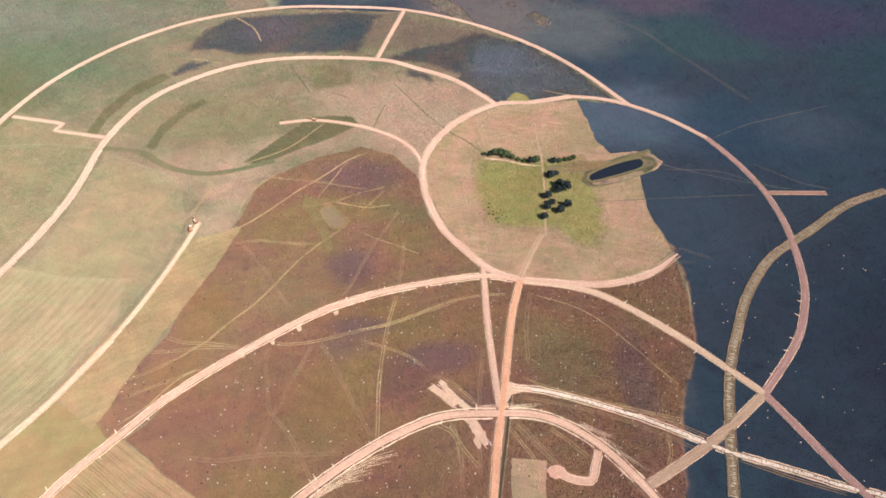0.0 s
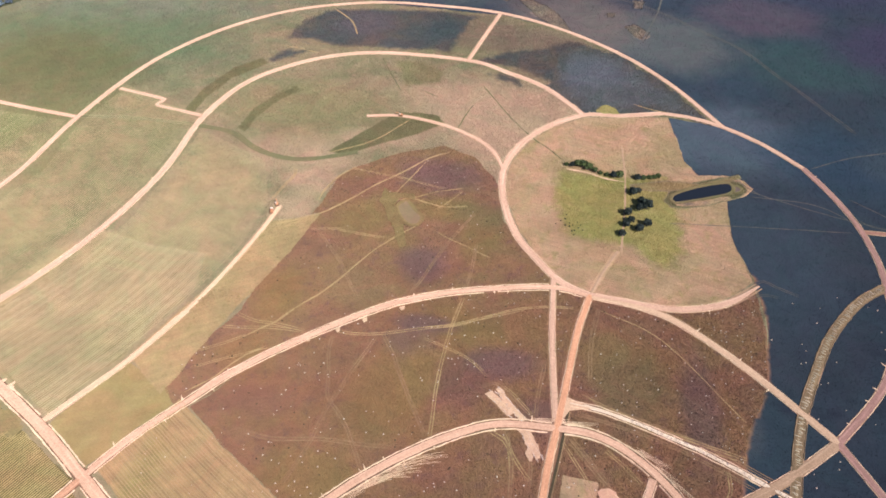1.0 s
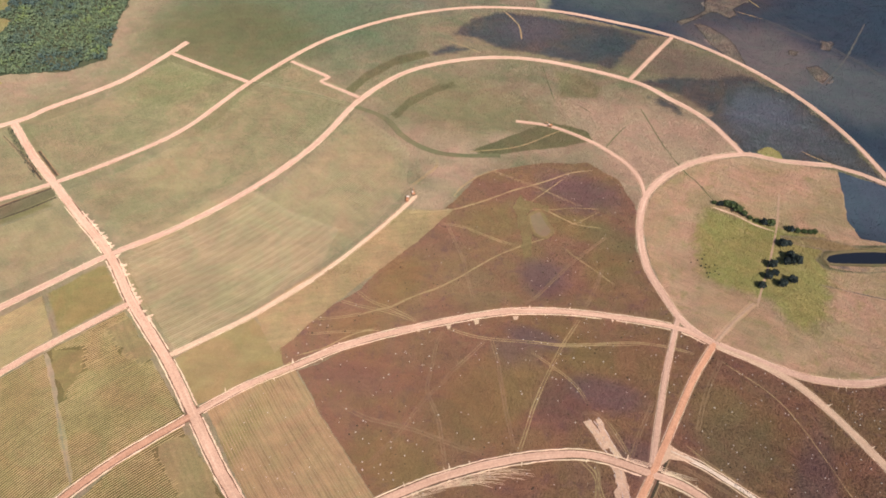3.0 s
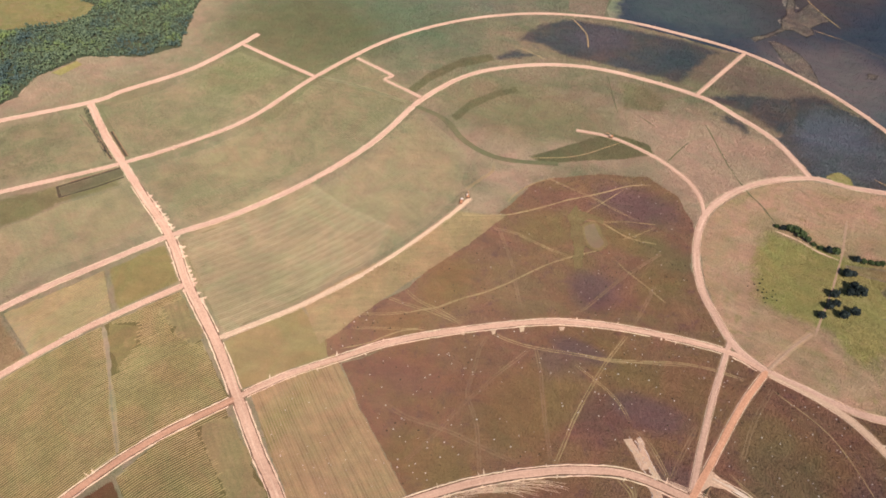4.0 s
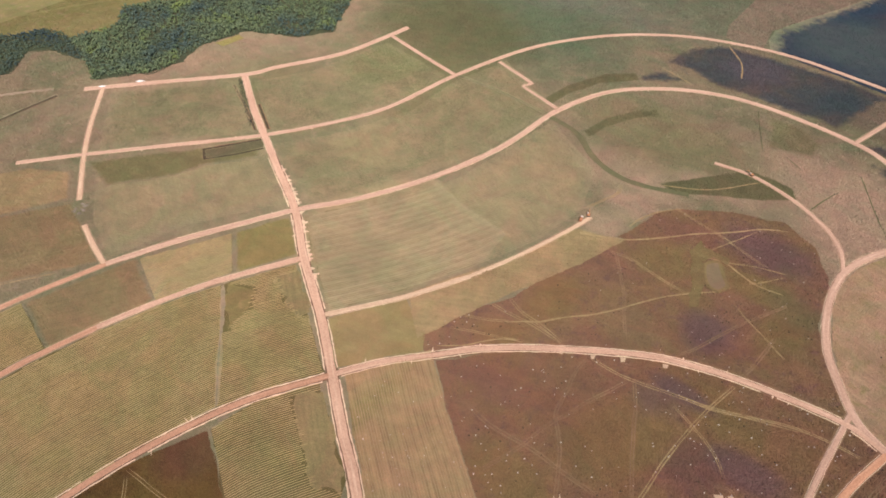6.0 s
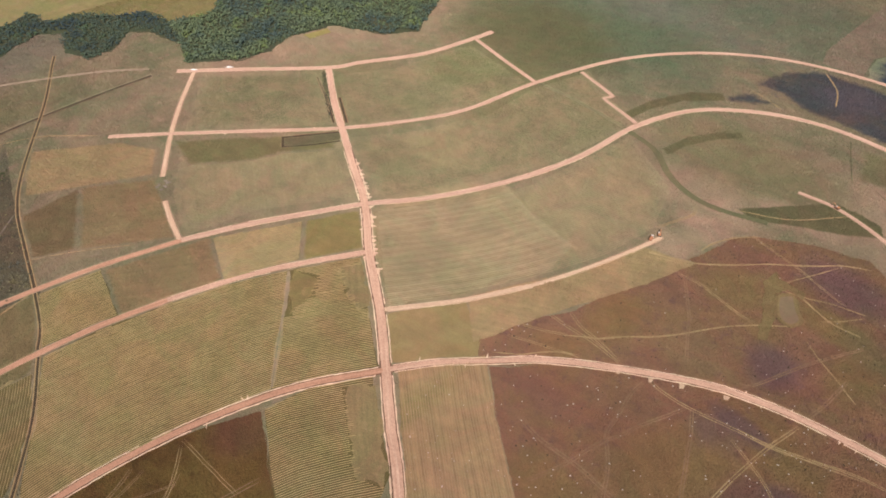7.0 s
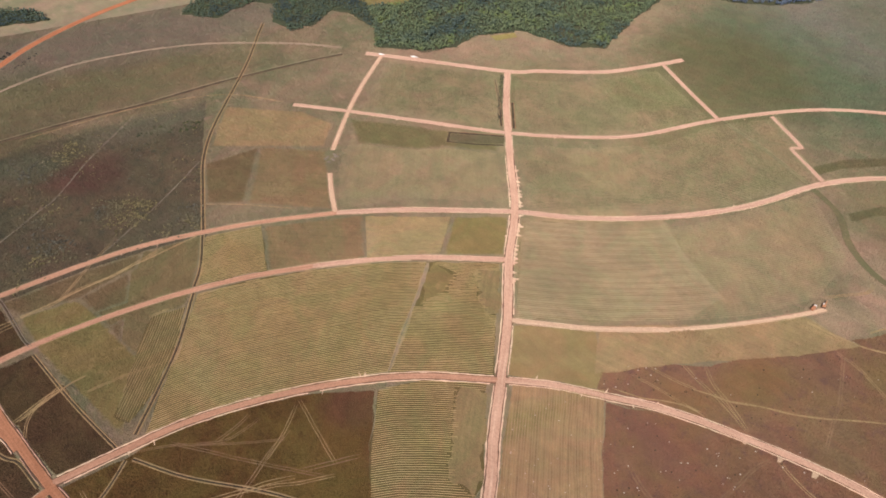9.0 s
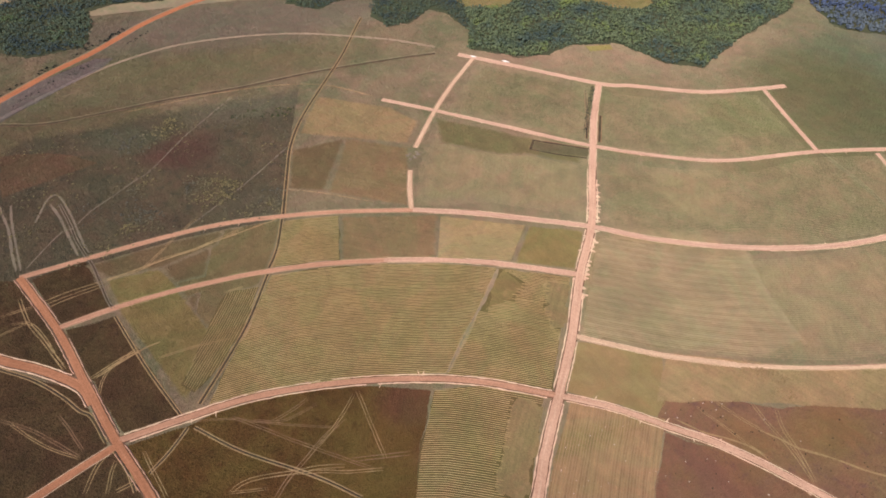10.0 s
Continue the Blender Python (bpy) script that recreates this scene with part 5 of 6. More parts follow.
wheel_track("pale trodden path across burnt grass", [(-93, 476), (-105, 464), (-114, 454), (-126, 439), (-139, 418), (-151, 396), (-164, 377), (-178, 361), (-191, 343), (-200, 335), (-213, 323)], M_PATH, wide=0.8, single=True)
wheel_track("double wheel tracks worn through burnt grass", [(-211, 325), (-229, 313), (-250, 302)], M_PATH, half=0.9, wide=0.3)
wheel_track("double wheel tracks worn through burnt grass", [(-236, 331), (-213, 333), (-192, 336), (-165, 336)], M_PATH, half=1.1, wide=0.35)
wheel_track("double wheel tracks worn through burnt grass", [(-225, 346), (-209, 341), (-189, 340), (-165, 337)], M_PATH, half=1.1, wide=0.35)
wheel_track("faint old track across burnt grass", [(-187, 455), (-169, 434), (-155, 417), (-144, 399), (-128, 375)], M_TRACK, half=0.9, wide=0.4)
wheel_track("double wheel tracks worn through burnt grass", [(-43, 498), (-56, 470), (-65, 449), (-73, 426), (-80, 404), (-86, 392)], M_TRACK, half=0.9, wide=0.4)
wheel_track("faint old track across burnt grass", [(-77, 470), (-64, 462), (-42, 452), (-22, 442)], M_PATH, wide=0.6, single=True)
wheel_track("double wheel tracks worn through burnt grass", [(-245, 287), (-225, 298), (-204, 308), (-188, 318)], M_PATH, half=0.8, wide=0.25)
wheel_track("double wheel tracks worn through burnt grass", [(-138, 340), (-120, 340), (-102, 343), (-71, 353), (-45, 361), (-20, 372), (12, 386)], M_PATH, half=1.0, wide=0.4)
wheel_track("double wheel tracks worn through burnt grass", [(-140, 338), (-140, 321), (-135, 302), (-131, 283), (-126, 274), (-112, 259), (-99, 238), (-86, 215)], M_TRACK, half=1.0, wide=0.45)
wheel_track("double wheel tracks worn through burnt grass", [(-105, 340), (-111, 321), (-118, 302), (-121, 288), (-126, 274), (-130, 258), (-132, 241), (-137, 223), (-142, 207)], M_TRACK, half=1.0, wide=0.45)
wheel_track("double wheel tracks worn through burnt grass", [(-101, 344), (-89, 326), (-77, 303), (-65, 281), (-50, 256)], M_TRACK, half=1.0, wide=0.5)
wheel_track("faint old track across burnt grass", [(-36, 457), (-37, 423), (-40, 401)], M_TRACK, half=1.0, wide=0.5)
wheel_track("double wheel tracks worn through burnt grass", [(-40, 391), (-45, 362), (-48, 330), (-49, 301), (-48, 275), (-47, 253)], M_PATH, half=1.0, wide=0.45)
wheel_track("double wheel tracks worn through burnt grass", [(-66, 344), (-52, 339), (-36, 333), (-22, 325), (-12, 315)], M_PATH, half=0.8, wide=0.3)
wheel_track("double wheel tracks worn through burnt grass", [(-181, 240), (-162, 238), (-144, 240), (-122, 243), (-99, 243), (-72, 244)], M_TRACK, half=1.2, wide=0.4)
wheel_track("double wheel tracks worn through burnt grass", [(-67, 354), (-39, 362), (-21, 372), (8, 386), (32, 392), (54, 394)], M_PATH, half=0.8, wide=0.35)
wheel_track("wheel tracks churned beside the scraped strip", [(-14, 305), (-4, 309), (7, 301), (20, 289), (28, 282)], M_TRACK, half=0.9, wide=0.35)
wheel_track("wheel tracks churned beside the scraped strip", [(3, 307), (14, 298), (26, 285)], M_PATH, half=0.8, wide=0.3)
wheel_track("wheel tracks churned beside the scraped strip", [(7, 266), (13, 252), (19, 243), (27, 233)], M_PATH, half=1.0, wide=0.4)
wheel_track("wheel tracks churned beside the scraped strip", [(-5, 268), (7, 261), (12, 250), (14, 233)], M_PATH, half=1.2, wide=0.4)
wheel_track("wheel tracks churned beside the scraped strip", [(20, 264), (25, 252), (27, 241), (27, 229)], M_TRACK, half=1.0, wide=0.4)
wheel_track("wheel tracks across grass beside the lane", [(49, 266), (58, 252), (67, 238), (72, 225)], M_PATH, half=0.9, wide=0.35)
wheel_track("wheel tracks across grass beside the lane", [(55, 271), (68, 255), (81, 239)], M_TRACK, half=0.9, wide=0.35)
wheel_track("wheel tracks across grass beside the lane", [(80, 264), (93, 253), (104, 242)], M_PATH, half=1.0, wide=0.4)
wheel_track("wheel tracks across grass beside the lane", [(164, 260), (164, 246), (158, 233)], M_PATH, half=0.9, wide=0.5)
wheel_track("faint straight track beside the lane", [(75, 395), (69, 358), (68, 321)], M_TRACK, half=1.2, wide=0.4)
wheel_track("faint straight track beside the lane", [(33, 335), (29, 303), (28, 283)], M_TRACK, half=1.0, wide=0.35)
wheel_track("thin parallel tracks along the sandy road", [(62, 309), (94, 296), (127, 286), (155, 279), (178, 273)], M_PATH, wide=0.35, single=True)
wheel_track("thin parallel tracks along the sandy road", [(67, 306), (94, 293), (126, 284), (155, 277), (178, 271)], M_PATH, wide=0.35, single=True)
wheel_track("thin parallel tracks along the sandy road", [(71, 303), (93, 291), (126, 281), (154, 274), (177, 269)], M_PATH, wide=0.35, single=True)
wheel_track("pale vehicle tracks on scorched pasture", [(-330, -57), (-312, -33), (-297, -14), (-275, 16), (-259, 38)], M_TRACK, half=1.0, wide=0.30)
wheel_track("pale vehicle tracks on scorched pasture", [(-306, 25), (-292, 6), (-279, -8), (-267, -22), (-253, -33)], M_TRACK, half=1.2, wide=0.38)
wheel_track("pale vehicle tracks on scorched pasture", [(-268, -61), (-272, -55), (-274, -45), (-273, -29), (-271, -13), (-271, -1), (-267, 19)], M_PATH, half=1.3, wide=0.45)
wheel_track("pale vehicle tracks on scorched pasture", [(-270, -15), (-267, 2), (-261, 22), (-257, 45)], M_PATH, half=1.0, wide=0.38)
wheel_track("pale vehicle tracks on scorched pasture", [(-268, -63), (-266, -49), (-264, -36)], M_PATH, half=0.8, wide=0.30)
wheel_track("pale vehicle tracks on scorched pasture", [(-333, -82), (-328, -57), (-318, -33), (-307, -4), (-299, 20)], M_TRACK, half=0.6, wide=0.19)
wheel_track("pale vehicle tracks on scorched pasture", [(-324, 7), (-319, -7), (-316, -22), (-322, -41)], M_TRACK, half=0.8, wide=0.22)
wheel_track("pale vehicle tracks on scorched pasture", [(-328, 39), (-307, 42), (-286, 45), (-265, 48)], M_PATH, half=1.1, wide=0.30)
wheel_track("pale vehicle tracks on scorched pasture", [(-325, 36), (-309, 24), (-296, 12), (-287, 2)], M_PATH, half=1.0, wide=0.26)
wheel_track("pale vehicle tracks on scorched pasture", [(-331, 1), (-324, -11), (-317, -29)], M_TRACK, half=1.0, wide=0.26)
wheel_track("pale vehicle tracks on scorched pasture", [(-264, 66), (-267, 46), (-270, 24)], M_TRACK, half=1.4, wide=0.38)
wheel_track("pale worn tracks beside the dirt road", [(-492, -209), (-499, -189), (-505, -159)], M_PATH, wide=0.5, single=True)
wheel_track("pale worn tracks beside the dirt road", [(-487, -209), (-494, -189), (-502, -158)], M_PATH, wide=0.5, single=True)
wheel_track("pale worn tracks beside the dirt road", [(-482, -208), (-490, -188), (-498, -158)], M_PATH, wide=0.5, single=True)
wheel_track("pale worn tracks beside the dirt road", [(-483, -242), (-486, -229), (-488, -217)], M_PATH, half=1.0, wide=0.4)
wheel_track("pale worn tracks beside the dirt road", [(-505, -159), (-510, -132), (-520, -107), (-526, -77), (-544, -33)], M_PATH, half=1.1, wide=0.45)
wheel_track("pale worn tracks beside the dirt road", [(-511, -127), (-528, -112), (-548, -97), (-572, -75)], M_PATH, half=0.9, wide=0.35)
wheel_track("pale worn tracks beside the dirt road", [(-501, -229), (-471, -218), (-442, -201), (-410, -183)], M_PATH, half=1.2, wide=0.6)
wheel_track("pale worn tracks beside the dirt road", [(-472, -231), (-470, -218), (-457, -207), (-430, -193)], M_PATH, half=0.9, wide=0.5)
wheel_track("pale worn tracks beside the dirt road", [(-461, -239), (-466, -228), (-470, -219)], M_PATH, half=0.9, wide=0.4)
wheel_track("pale worn tracks beside the dirt road", [(-395, -163), (-403, -150), (-410, -138), (-413, -125)], M_PATH, half=1.1, wide=0.7)
wheel_track("pale worn tracks beside the dirt road", [(-377, -155), (-392, -153), (-403, -146), (-419, -125)], M_PATH, half=0.8, wide=0.4)
wheel_track("pale worn tracks beside the dirt road", [(-370, -219), (-353, -203), (-337, -185), (-324, -165)], M_PATH, half=0.8, wide=0.4)
wheel_track("pale worn tracks beside the dirt road", [(-366, -183), (-349, -173), (-328, -162)], M_TRACK, half=0.8, wide=0.4)
wheel_track("pale worn tracks beside the dirt road", [(-294, -159), (-312, -153), (-322, -146)], M_PATH, half=1.2, wide=0.5)
wheel_track("pale worn tracks beside the dirt road", [(-290, -144), (-305, -142), (-315, -139)], M_PATH, half=1.0, wide=0.5)
wheel_track("pale worn tracks beside the dirt road", [(-290, -138), (-292, -131), (-295, -123)], M_PATH, half=1.2, wide=0.8)
wheel_track("pale worn tracks beside the dirt road", [(-317, -120), (-296, -112), (-276, -104)], M_PATH, half=1.0, wide=0.5)
wheel_track("pale scraped track beyond the new road", [(-244, 488), (-238, 509), (-232, 530), (-236, 544)], M_PATH, half=0.9, wide=0.5)
wheel_track("faint track in the olive plot", [(-402, -111), (-406, -84), (-407, -52)], M_PATH, half=0.7, wide=0.3)
wheel_track("faint track in the olive plot", [(-461, -56), (-464, -39)], M_PATH, half=0.7, wide=0.3)
wheel_track("pale track across the far burn", [(-10, 1103), (16, 1067), (44, 1035)], M_PATH, wide=0.9, single=True)
wheel_track("pale track across the far burn", [(12, 1012), (33, 1007), (51, 1003)], M_PATH, wide=0.9, single=True)
wheel_track("pale line over dark burnt land", [(-322, 778), (-295, 773), (-272, 766)], M_PATH, wide=0.8, single=True)
wheel_track("thin pale track over black burnt land", [(46, 1005), (106, 975), (163, 940), (208, 899), (256, 857), (290, 801), (320, 751), (356, 688)], M_FAINT, half=1.6, wide=0.6)
wheel_track("thin pale track over black burnt land", [(179, 1044), (166, 978), (156, 931), (133, 857)], M_FAINT, wide=1.2, single=True)
wheel_track("thin pale track over black burnt land", [(259, 990), (284, 1013), (308, 1027), (330, 1029)], M_FAINT, wide=1.2, single=True)
wheel_track("thin pale line over black burnt land", [(225, 564), (277, 562), (303, 551), (320, 534)], M_FAINT, wide=0.6, single=True)
wheel_track("thin pale line over black burnt land", [(213, 592), (230, 572), (243, 564)], M_FAINT, wide=0.6, single=True)
wheel_track("thin pale line over black burnt land", [(321, 574), (340, 560), (363, 543), (389, 534)], M_FAINT, wide=0.6, single=True)
wheel_track("thin pale line over black burnt land", [(319, 547), (333, 536), (352, 534)], M_FAINT, wide=0.5, single=True)
wheel_track("thin pale line over black burnt land", [(117, 710), (142, 701), (174, 696), (205, 685)], M_PATH, wide=0.8, single=True)
wheel_track("wheel tracks on burnt land", [(-373, -225), (-356, -199), (-325, -165)])
wheel_track("wheel tracks on burnt grass", [(7, 271), (13, 246), (14, 211)])
wheel_track("wheel tracks beside the sandy road", [(77, 301), (115, 290), (155, 277), (192, 259), (207, 252)])
wheel_track("wheel tracks beside the sandy road", [(63, 291), (113, 279), (152, 264), (185, 247)])
wheel_track("wheel tracks beside the sandy road", [(211, 240), (243, 227), (277, 215)])
wheel_track("wheel tracks on burnt grass", [(51, 271), (72, 246), (86, 231)])
wheel_track("pale trodden lane through the farmyard", [(101, 629), (102, 605), (103, 575), (101, 526), (98, 490), (96, 466)], M_ROAD_SAND, wide=1.0, single=True)
wheel_track("pale lane along the windbreak trees", [(43, 581), (64, 578), (83, 571), (101, 569)], M_ROAD_PALE, wide=1.1, single=True)
wheel_track("pale path across scrubland", [(-789, -29), (-720, -84), (-665, -120), (-647, -139), (-628, -158), (-609, -178), (-588, -192), (-584, -202), (-564, -215), (-539, -229)], M_SCRUB_PATH, wide=0.9, single=True)
wheel_track("pale path across scrubland", [(-668, 25), (-610, -29), (-558, -86)], M_SCRUB_PATH, wide=0.8, single=True)
wheel_track("grey bank looping round a dug drain", [(-605, -229), (-635, -223), (-644, -219), (-644, -212), (-618, -200), (-592, -191), (-567, -183), (-547, -175)], M_SCRUB_PATH, wide=1.3, single=True)
wheel_track("grey bank along a dug drain", [(-631, -218), (-608, -207), (-589, -200), (-566, -192), (-545, -184)], M_SCRUB_PATH, wide=1.5, single=True)
wheel_track("grey rutted track over dark scrub", [(-640, -266), (-627, -262), (-599, -252), (-564, -244), (-539, -237)], M_SCRUB_PATH, wide=1.5, single=True)
wheel_track("grey rutted track over dark scrub", [(-640, -256), (-633, -255), (-607, -250), (-571, -241), (-538, -233)], M_SCRUB_PATH, wide=1.3, single=True)
wheel_track("thin pale path over burnt land", [(142, 513), (232, 520), (312, 525)], M_FAINT, wide=0.5, single=True)
wheel_track("thin pale path over burnt land", [(221, 573), (296, 547), (349, 534)], M_FAINT, wide=0.5, single=True)
wheel_track("pale worn path into the burnt patch", [(-283, 885), (-264, 868), (-249, 851), (-235, 820)], M_PATH, wide=1.2, single=True)
wheel_track("thin pale track over black land", [(293, 618), (336, 642), (382, 659), (441, 680)], M_FAINT, wide=0.7, single=True)
wheel_track("faint tracks fraying out from the ring road", [(205, 440), (218, 449), (229, 444), (246, 436)], M_FAINT, half=1.0, wide=0.4)
wheel_track("faint tracks fraying out from the ring road", [(203, 427), (216, 433), (229, 432)], M_FAINT, half=1.0, wide=0.4)
wheel_track("faint path over burnt land", [(76, 395), (126, 370), (182, 303)], M_PATH, wide=0.4, single=True)
wheel_track("pale path beside the ditch", [(-395, -158), (-414, -125), (-419, -109)], M_PATH, wide=1.0, single=True)
wheel_track("pale worn path past the ditch", [(-505, -156), (-513, -127), (-531, -61), (-550, 6)], M_PATH, wide=0.9, single=True)
wheel_track("worn path along the contour ditch", [(-787, -154), (-803, -22), (-791, 74), (-746, 137)], M_PATH, wide=0.9, single=True)
wheel_track("brown grassy strip between stubble fields", [(-425, 189), (-398, 169), (-355, 135), (-325, 112)], M_PLOT_TAN, wide=2.6, single=True)
wheel_track("faint path in dry grass", [(-209, 569), (-165, 598), (-131, 644)], M_PATH, wide=0.8, single=True)
wheel_track("faint path in the plot", [(-593, 13), (-577, 49), (-549, 97)], M_PATH, wide=0.6, single=True)
field("bare_ground", "mauve gravel verge along the orange road", [(-847, -298), (-877, -268), (-904, -234), (-930, -196), (-925, -172), (-904, -185), (-856, -236), (-802, -291)], M_MAUVE, 1.2, "ground")
wheel_track("broad pale gravel track along the slope", [(-810, -292), (-861, -236), (-908, -173), (-939, -95), (-943, -12), (-932, 64), (-911, 123), (-877, 195), (-844, 243)], M_SLOPE, wide=2.7, single=True)

# ---- ponds, scraped ground and heaps ----
POOLS = []


def pond(label, outline, bank_label, material, bank_material, high, water_z=0.5):
    top = new("pond")
    POOLS.append(outline)
    pts, nor, _ = spline(outline + outline[:1], 2.5)
    sec = [[(x + n[0] * o, y + n[1] * o, z) for o, z in ((-3.2, 0.05), (-1.2, high * (1 + 0.3 * wob(x, y, 0.2))), (0.6, high * 0.9), (2.2, 0.1))] for (x, y), n in zip(pts, nor)]
    part("bank", strip(sec), bank_material, top, bank_label)
    part("water", ([(x, y, water_z) for x, y in pts], [tuple(range(len(pts)))]), material, top)
    return tagged(top, label, "pond")


m, nn, ll, bsdf = nodes_of("dark_water")
bsdf.inputs["Base Color"].default_value, bsdf.inputs["Roughness"].default_value = (0.008, 0.010, 0.014, 1), 0.12
bsdf.inputs["Specular IOR Level"].default_value = 0.3
ll.new(noise_node(nn, ll, nn.new("ShaderNodeTexCoord").outputs["Object"], 0.6, 4), (bp := nn.new("ShaderNodeBump")).inputs["Height"])
bp.inputs["Strength"].default_value = 0.05
ll.new(bp.outputs[0], bsdf.inputs["Normal"])
M_WATER = m
pond("long narrow dug pond with dark water and grassy banks", [(146, 548), (149, 556), (163, 566), (183, 576), (203, 583), (209, 581), (210, 572), (203, 564), (183, 555), (163, 547), (151, 543)], "low olive grass bank", M_WATER, M_BANK, 0.7, 0.35)
pond("drying muddy end of the dug pond", [(209, 579), (215, 579), (219, 574), (214, 568), (209, 568), (210, 574)], "low bank of mauve mud", M_MUD_DARK, M_BANK, 0.5, 0.3)
field("bare_ground", "grey trampled mud below the dug pond", [(150, 545), (164, 547), (184, 554), (205, 562), (206, 557), (184, 547), (163, 540), (150, 539)], M_MUD_SOFT, 1.6)
pond("shallow muddy grey pond in burnt grass", [(-120, 498), (-116, 505), (-110, 508), (-101, 497), (-92, 487), (-94, 476), (-101, 474), (-107, 477), (-115, 487)], "yellow-green grassy bank", M_MUD, M_POND_EDGE, 0.6, 0.35)
field("pasture", "yellow-green grass beside the muddy pond", [(-137, 504), (-135, 524), (-127, 518), (-106, 519), (-104, 511), (-118, 512), (-122, 498), (-109, 474), (-100, 448), (-105, 441), (-119, 471)], M_POND_EDGE, 2.5)
field("scraped_ground", "long white scraped sandy strip", [(-11, 298), (-7, 302), (3, 294), (14, 285), (8, 280), (1, 286)], M_SCRAPED, 2.4)
field("scraped_ground", "white scraped sandy strip beside a furrow", [(-4, 304), (0, 306), (11, 294), (22, 282), (17, 278), (7, 288)], M_SCRAPED, 2.4)
field("scraped_ground", "white scraped sandy tongue below the road", [(17, 270), (25, 272), (29, 262), (35, 251), (31, 250), (24, 258)], M_SCRAPED, 2.4)
field("scraped_ground", "short white scraped sandy tongue", [(23, 260), (26, 257), (29, 249), (26, 248), (23, 254)], M_SCRAPED, 2.4)
rng, pieces = random.Random(17), []
for line_pts, reach in (([(-8, 300), (3, 290), (11, 283)], 2.2), ([(-2, 304), (9, 291), (19, 281)], 2.2), ([(21, 270), (27, 259), (33, 251)], 2.6)):
    p, n, q = spline(line_pts, 2.0)
    for (x, y), nn in zip(p, n):
        for _ in range(3):
            o = rng.choice((-1, 1)) * rng.uniform(0.5, 1.1) * reach
            pieces.append(mound(rng, x + nn[0] * o, y + nn[1] * o, rng.uniform(1.0, 3.2), rng.uniform(0.25, 0.6), rng.uniform(0.25, 0.7), math.atan2(-nn[0], nn[1]) + rng.uniform(-0.3, 0.3), 0.05, 8, 2))
tagged(part("sandy_heaps", merge(pieces), M_STONE), "white sandy spoil scraped into a rough strip", "soil heaps", kind="stuff")
for x, y, long in ((-119, 355, 3.0), (-90, 372, 2.6), (-160, 327, 1.4), (-138, 341, 2.4)):
    field("scraped_ground", "small scraped pad at the road edge", [(x - 2.4, y + 1.2), (x + 1.8, y + 3.6), (x + 2.6, y - long * 0.3), (x + 0.2, y - long)], M_SCRAPED, 1.0)
wheel_track("low pale ridge of soil beside the bowed road", [(-239, 266), (-222, 282), (-212, 297), (-199, 311), (-189, 315)], M_PATH, wide=0.8, single=True)
field("scraped_ground", "round pink bare turning pad", [(73, 232), (76, 235), (81, 236), (86, 234), (87, 230), (84, 227), (79, 225), (75, 227)], M_PAD, 0.4)
field("scraped_ground", "bare fan-shaped road junction", [(51, 305), (64, 300), (72, 298), (53, 293), (47, 283)], M_ROAD_PALE, 0.4)
field("pasture", "yellow tall grass by the road", [(72, 690), (78, 700), (88, 704), (96, 699), (100, 689)], M_MEADOW, 3.0)
field("pasture", "yellow grass at the edge of the wood", [(-793, 439), (-788, 474), (-775, 473), (-778, 441)], M_MEADOW, 1.0)
heaps("small pale heaps scattered over burnt grass", [BURNT_S], 560, seed=4, size=(0.36, 0.74))
heaps("sparse small pale heaps on burnt grass", [BURNT_N], 70, seed=5, size=(0.35, 0.65))
heaps("small pale heaps scattered over black burnt land", [[(178, 260), (209, 341), (219, 429), (312, 458), (414, 466)] + [(480, 300), (330, 190)]], 70, seed=6, size=(0.35, 0.7))
heaps("pale clods on the brown stubble field", [R_ROAD], 60, seed=8, size=(0.3, 0.6))
heaps("small dark clods on burnt grass", [BURNT_S, BURNT_N], 200, M_DITCH, (0.35, 0.8), 9, "clods")
rng = random.Random(11)
for i, (x, y) in enumerate([(-806, 285), (-783, 322)]):
    a = math.radians(50)
    tagged(part("gravel_heap", mound(rng, x, y, 5.5, 1.7, 1.6, a, 0.1, 14, 5), plain("white_gravel", (0.62, 0.60, 0.57), 0.9)), "long white gravel heap beside the dirt road", "gravel heap", "gravel heaps")
for i in range(8):
    x, y = -611 + rng.uniform(-9, 9), 155 + rng.uniform(-6, 6)
    tagged(part("rubble_heap", mound(rng, x, y, rng.uniform(1.4, 3.4), rng.uniform(1.0, 2.2), rng.uniform(0.7, 1.4), i * 1.1, 0.05, 11, 4), M_RUBBLE), "grey rubble heap where the road breaks off", "rubble heap", "rubble heaps")

# ---- machines ----
M_ORANGE, M_DARK, M_WHITE, M_GLASS_DARK = plain("machine_orange", (0.40, 0.19, 0.09), 0.5), plain("dark_steel", (0.05, 0.05, 0.05), 0.6, 0.4), plain("dusty_white_paint", (0.55, 0.50, 0.44), 0.5), plain("dark_glazing", (0.03, 0.035, 0.04), 0.1)
M_TYRE = plain("tyre_rubber", (0.03, 0.03, 0.03), 0.85)


def block(x0, x1, y0, y1, z0, z1, bevel=0.08, slope=0.0):
    bm = bmesh.new()
    bmesh.ops.create_cube(bm, size=1.0, matrix=Matrix.Translation(((x0 + x1) / 2, (y0 + y1) / 2, (z0 + z1) / 2)) @ Matrix.Diagonal((x1 - x0, y1 - y0, z1 - z0, 1)))
    for v in bm.verts:
        if v.co.z > (z0 + z1) / 2 and v.co.x > (x0 + x1) / 2:
            v.co.x -= slope
    bmesh.ops.bevel(bm, geom=bm.edges[:], offset=bevel, segments=2, affect="EDGES")
    return bm


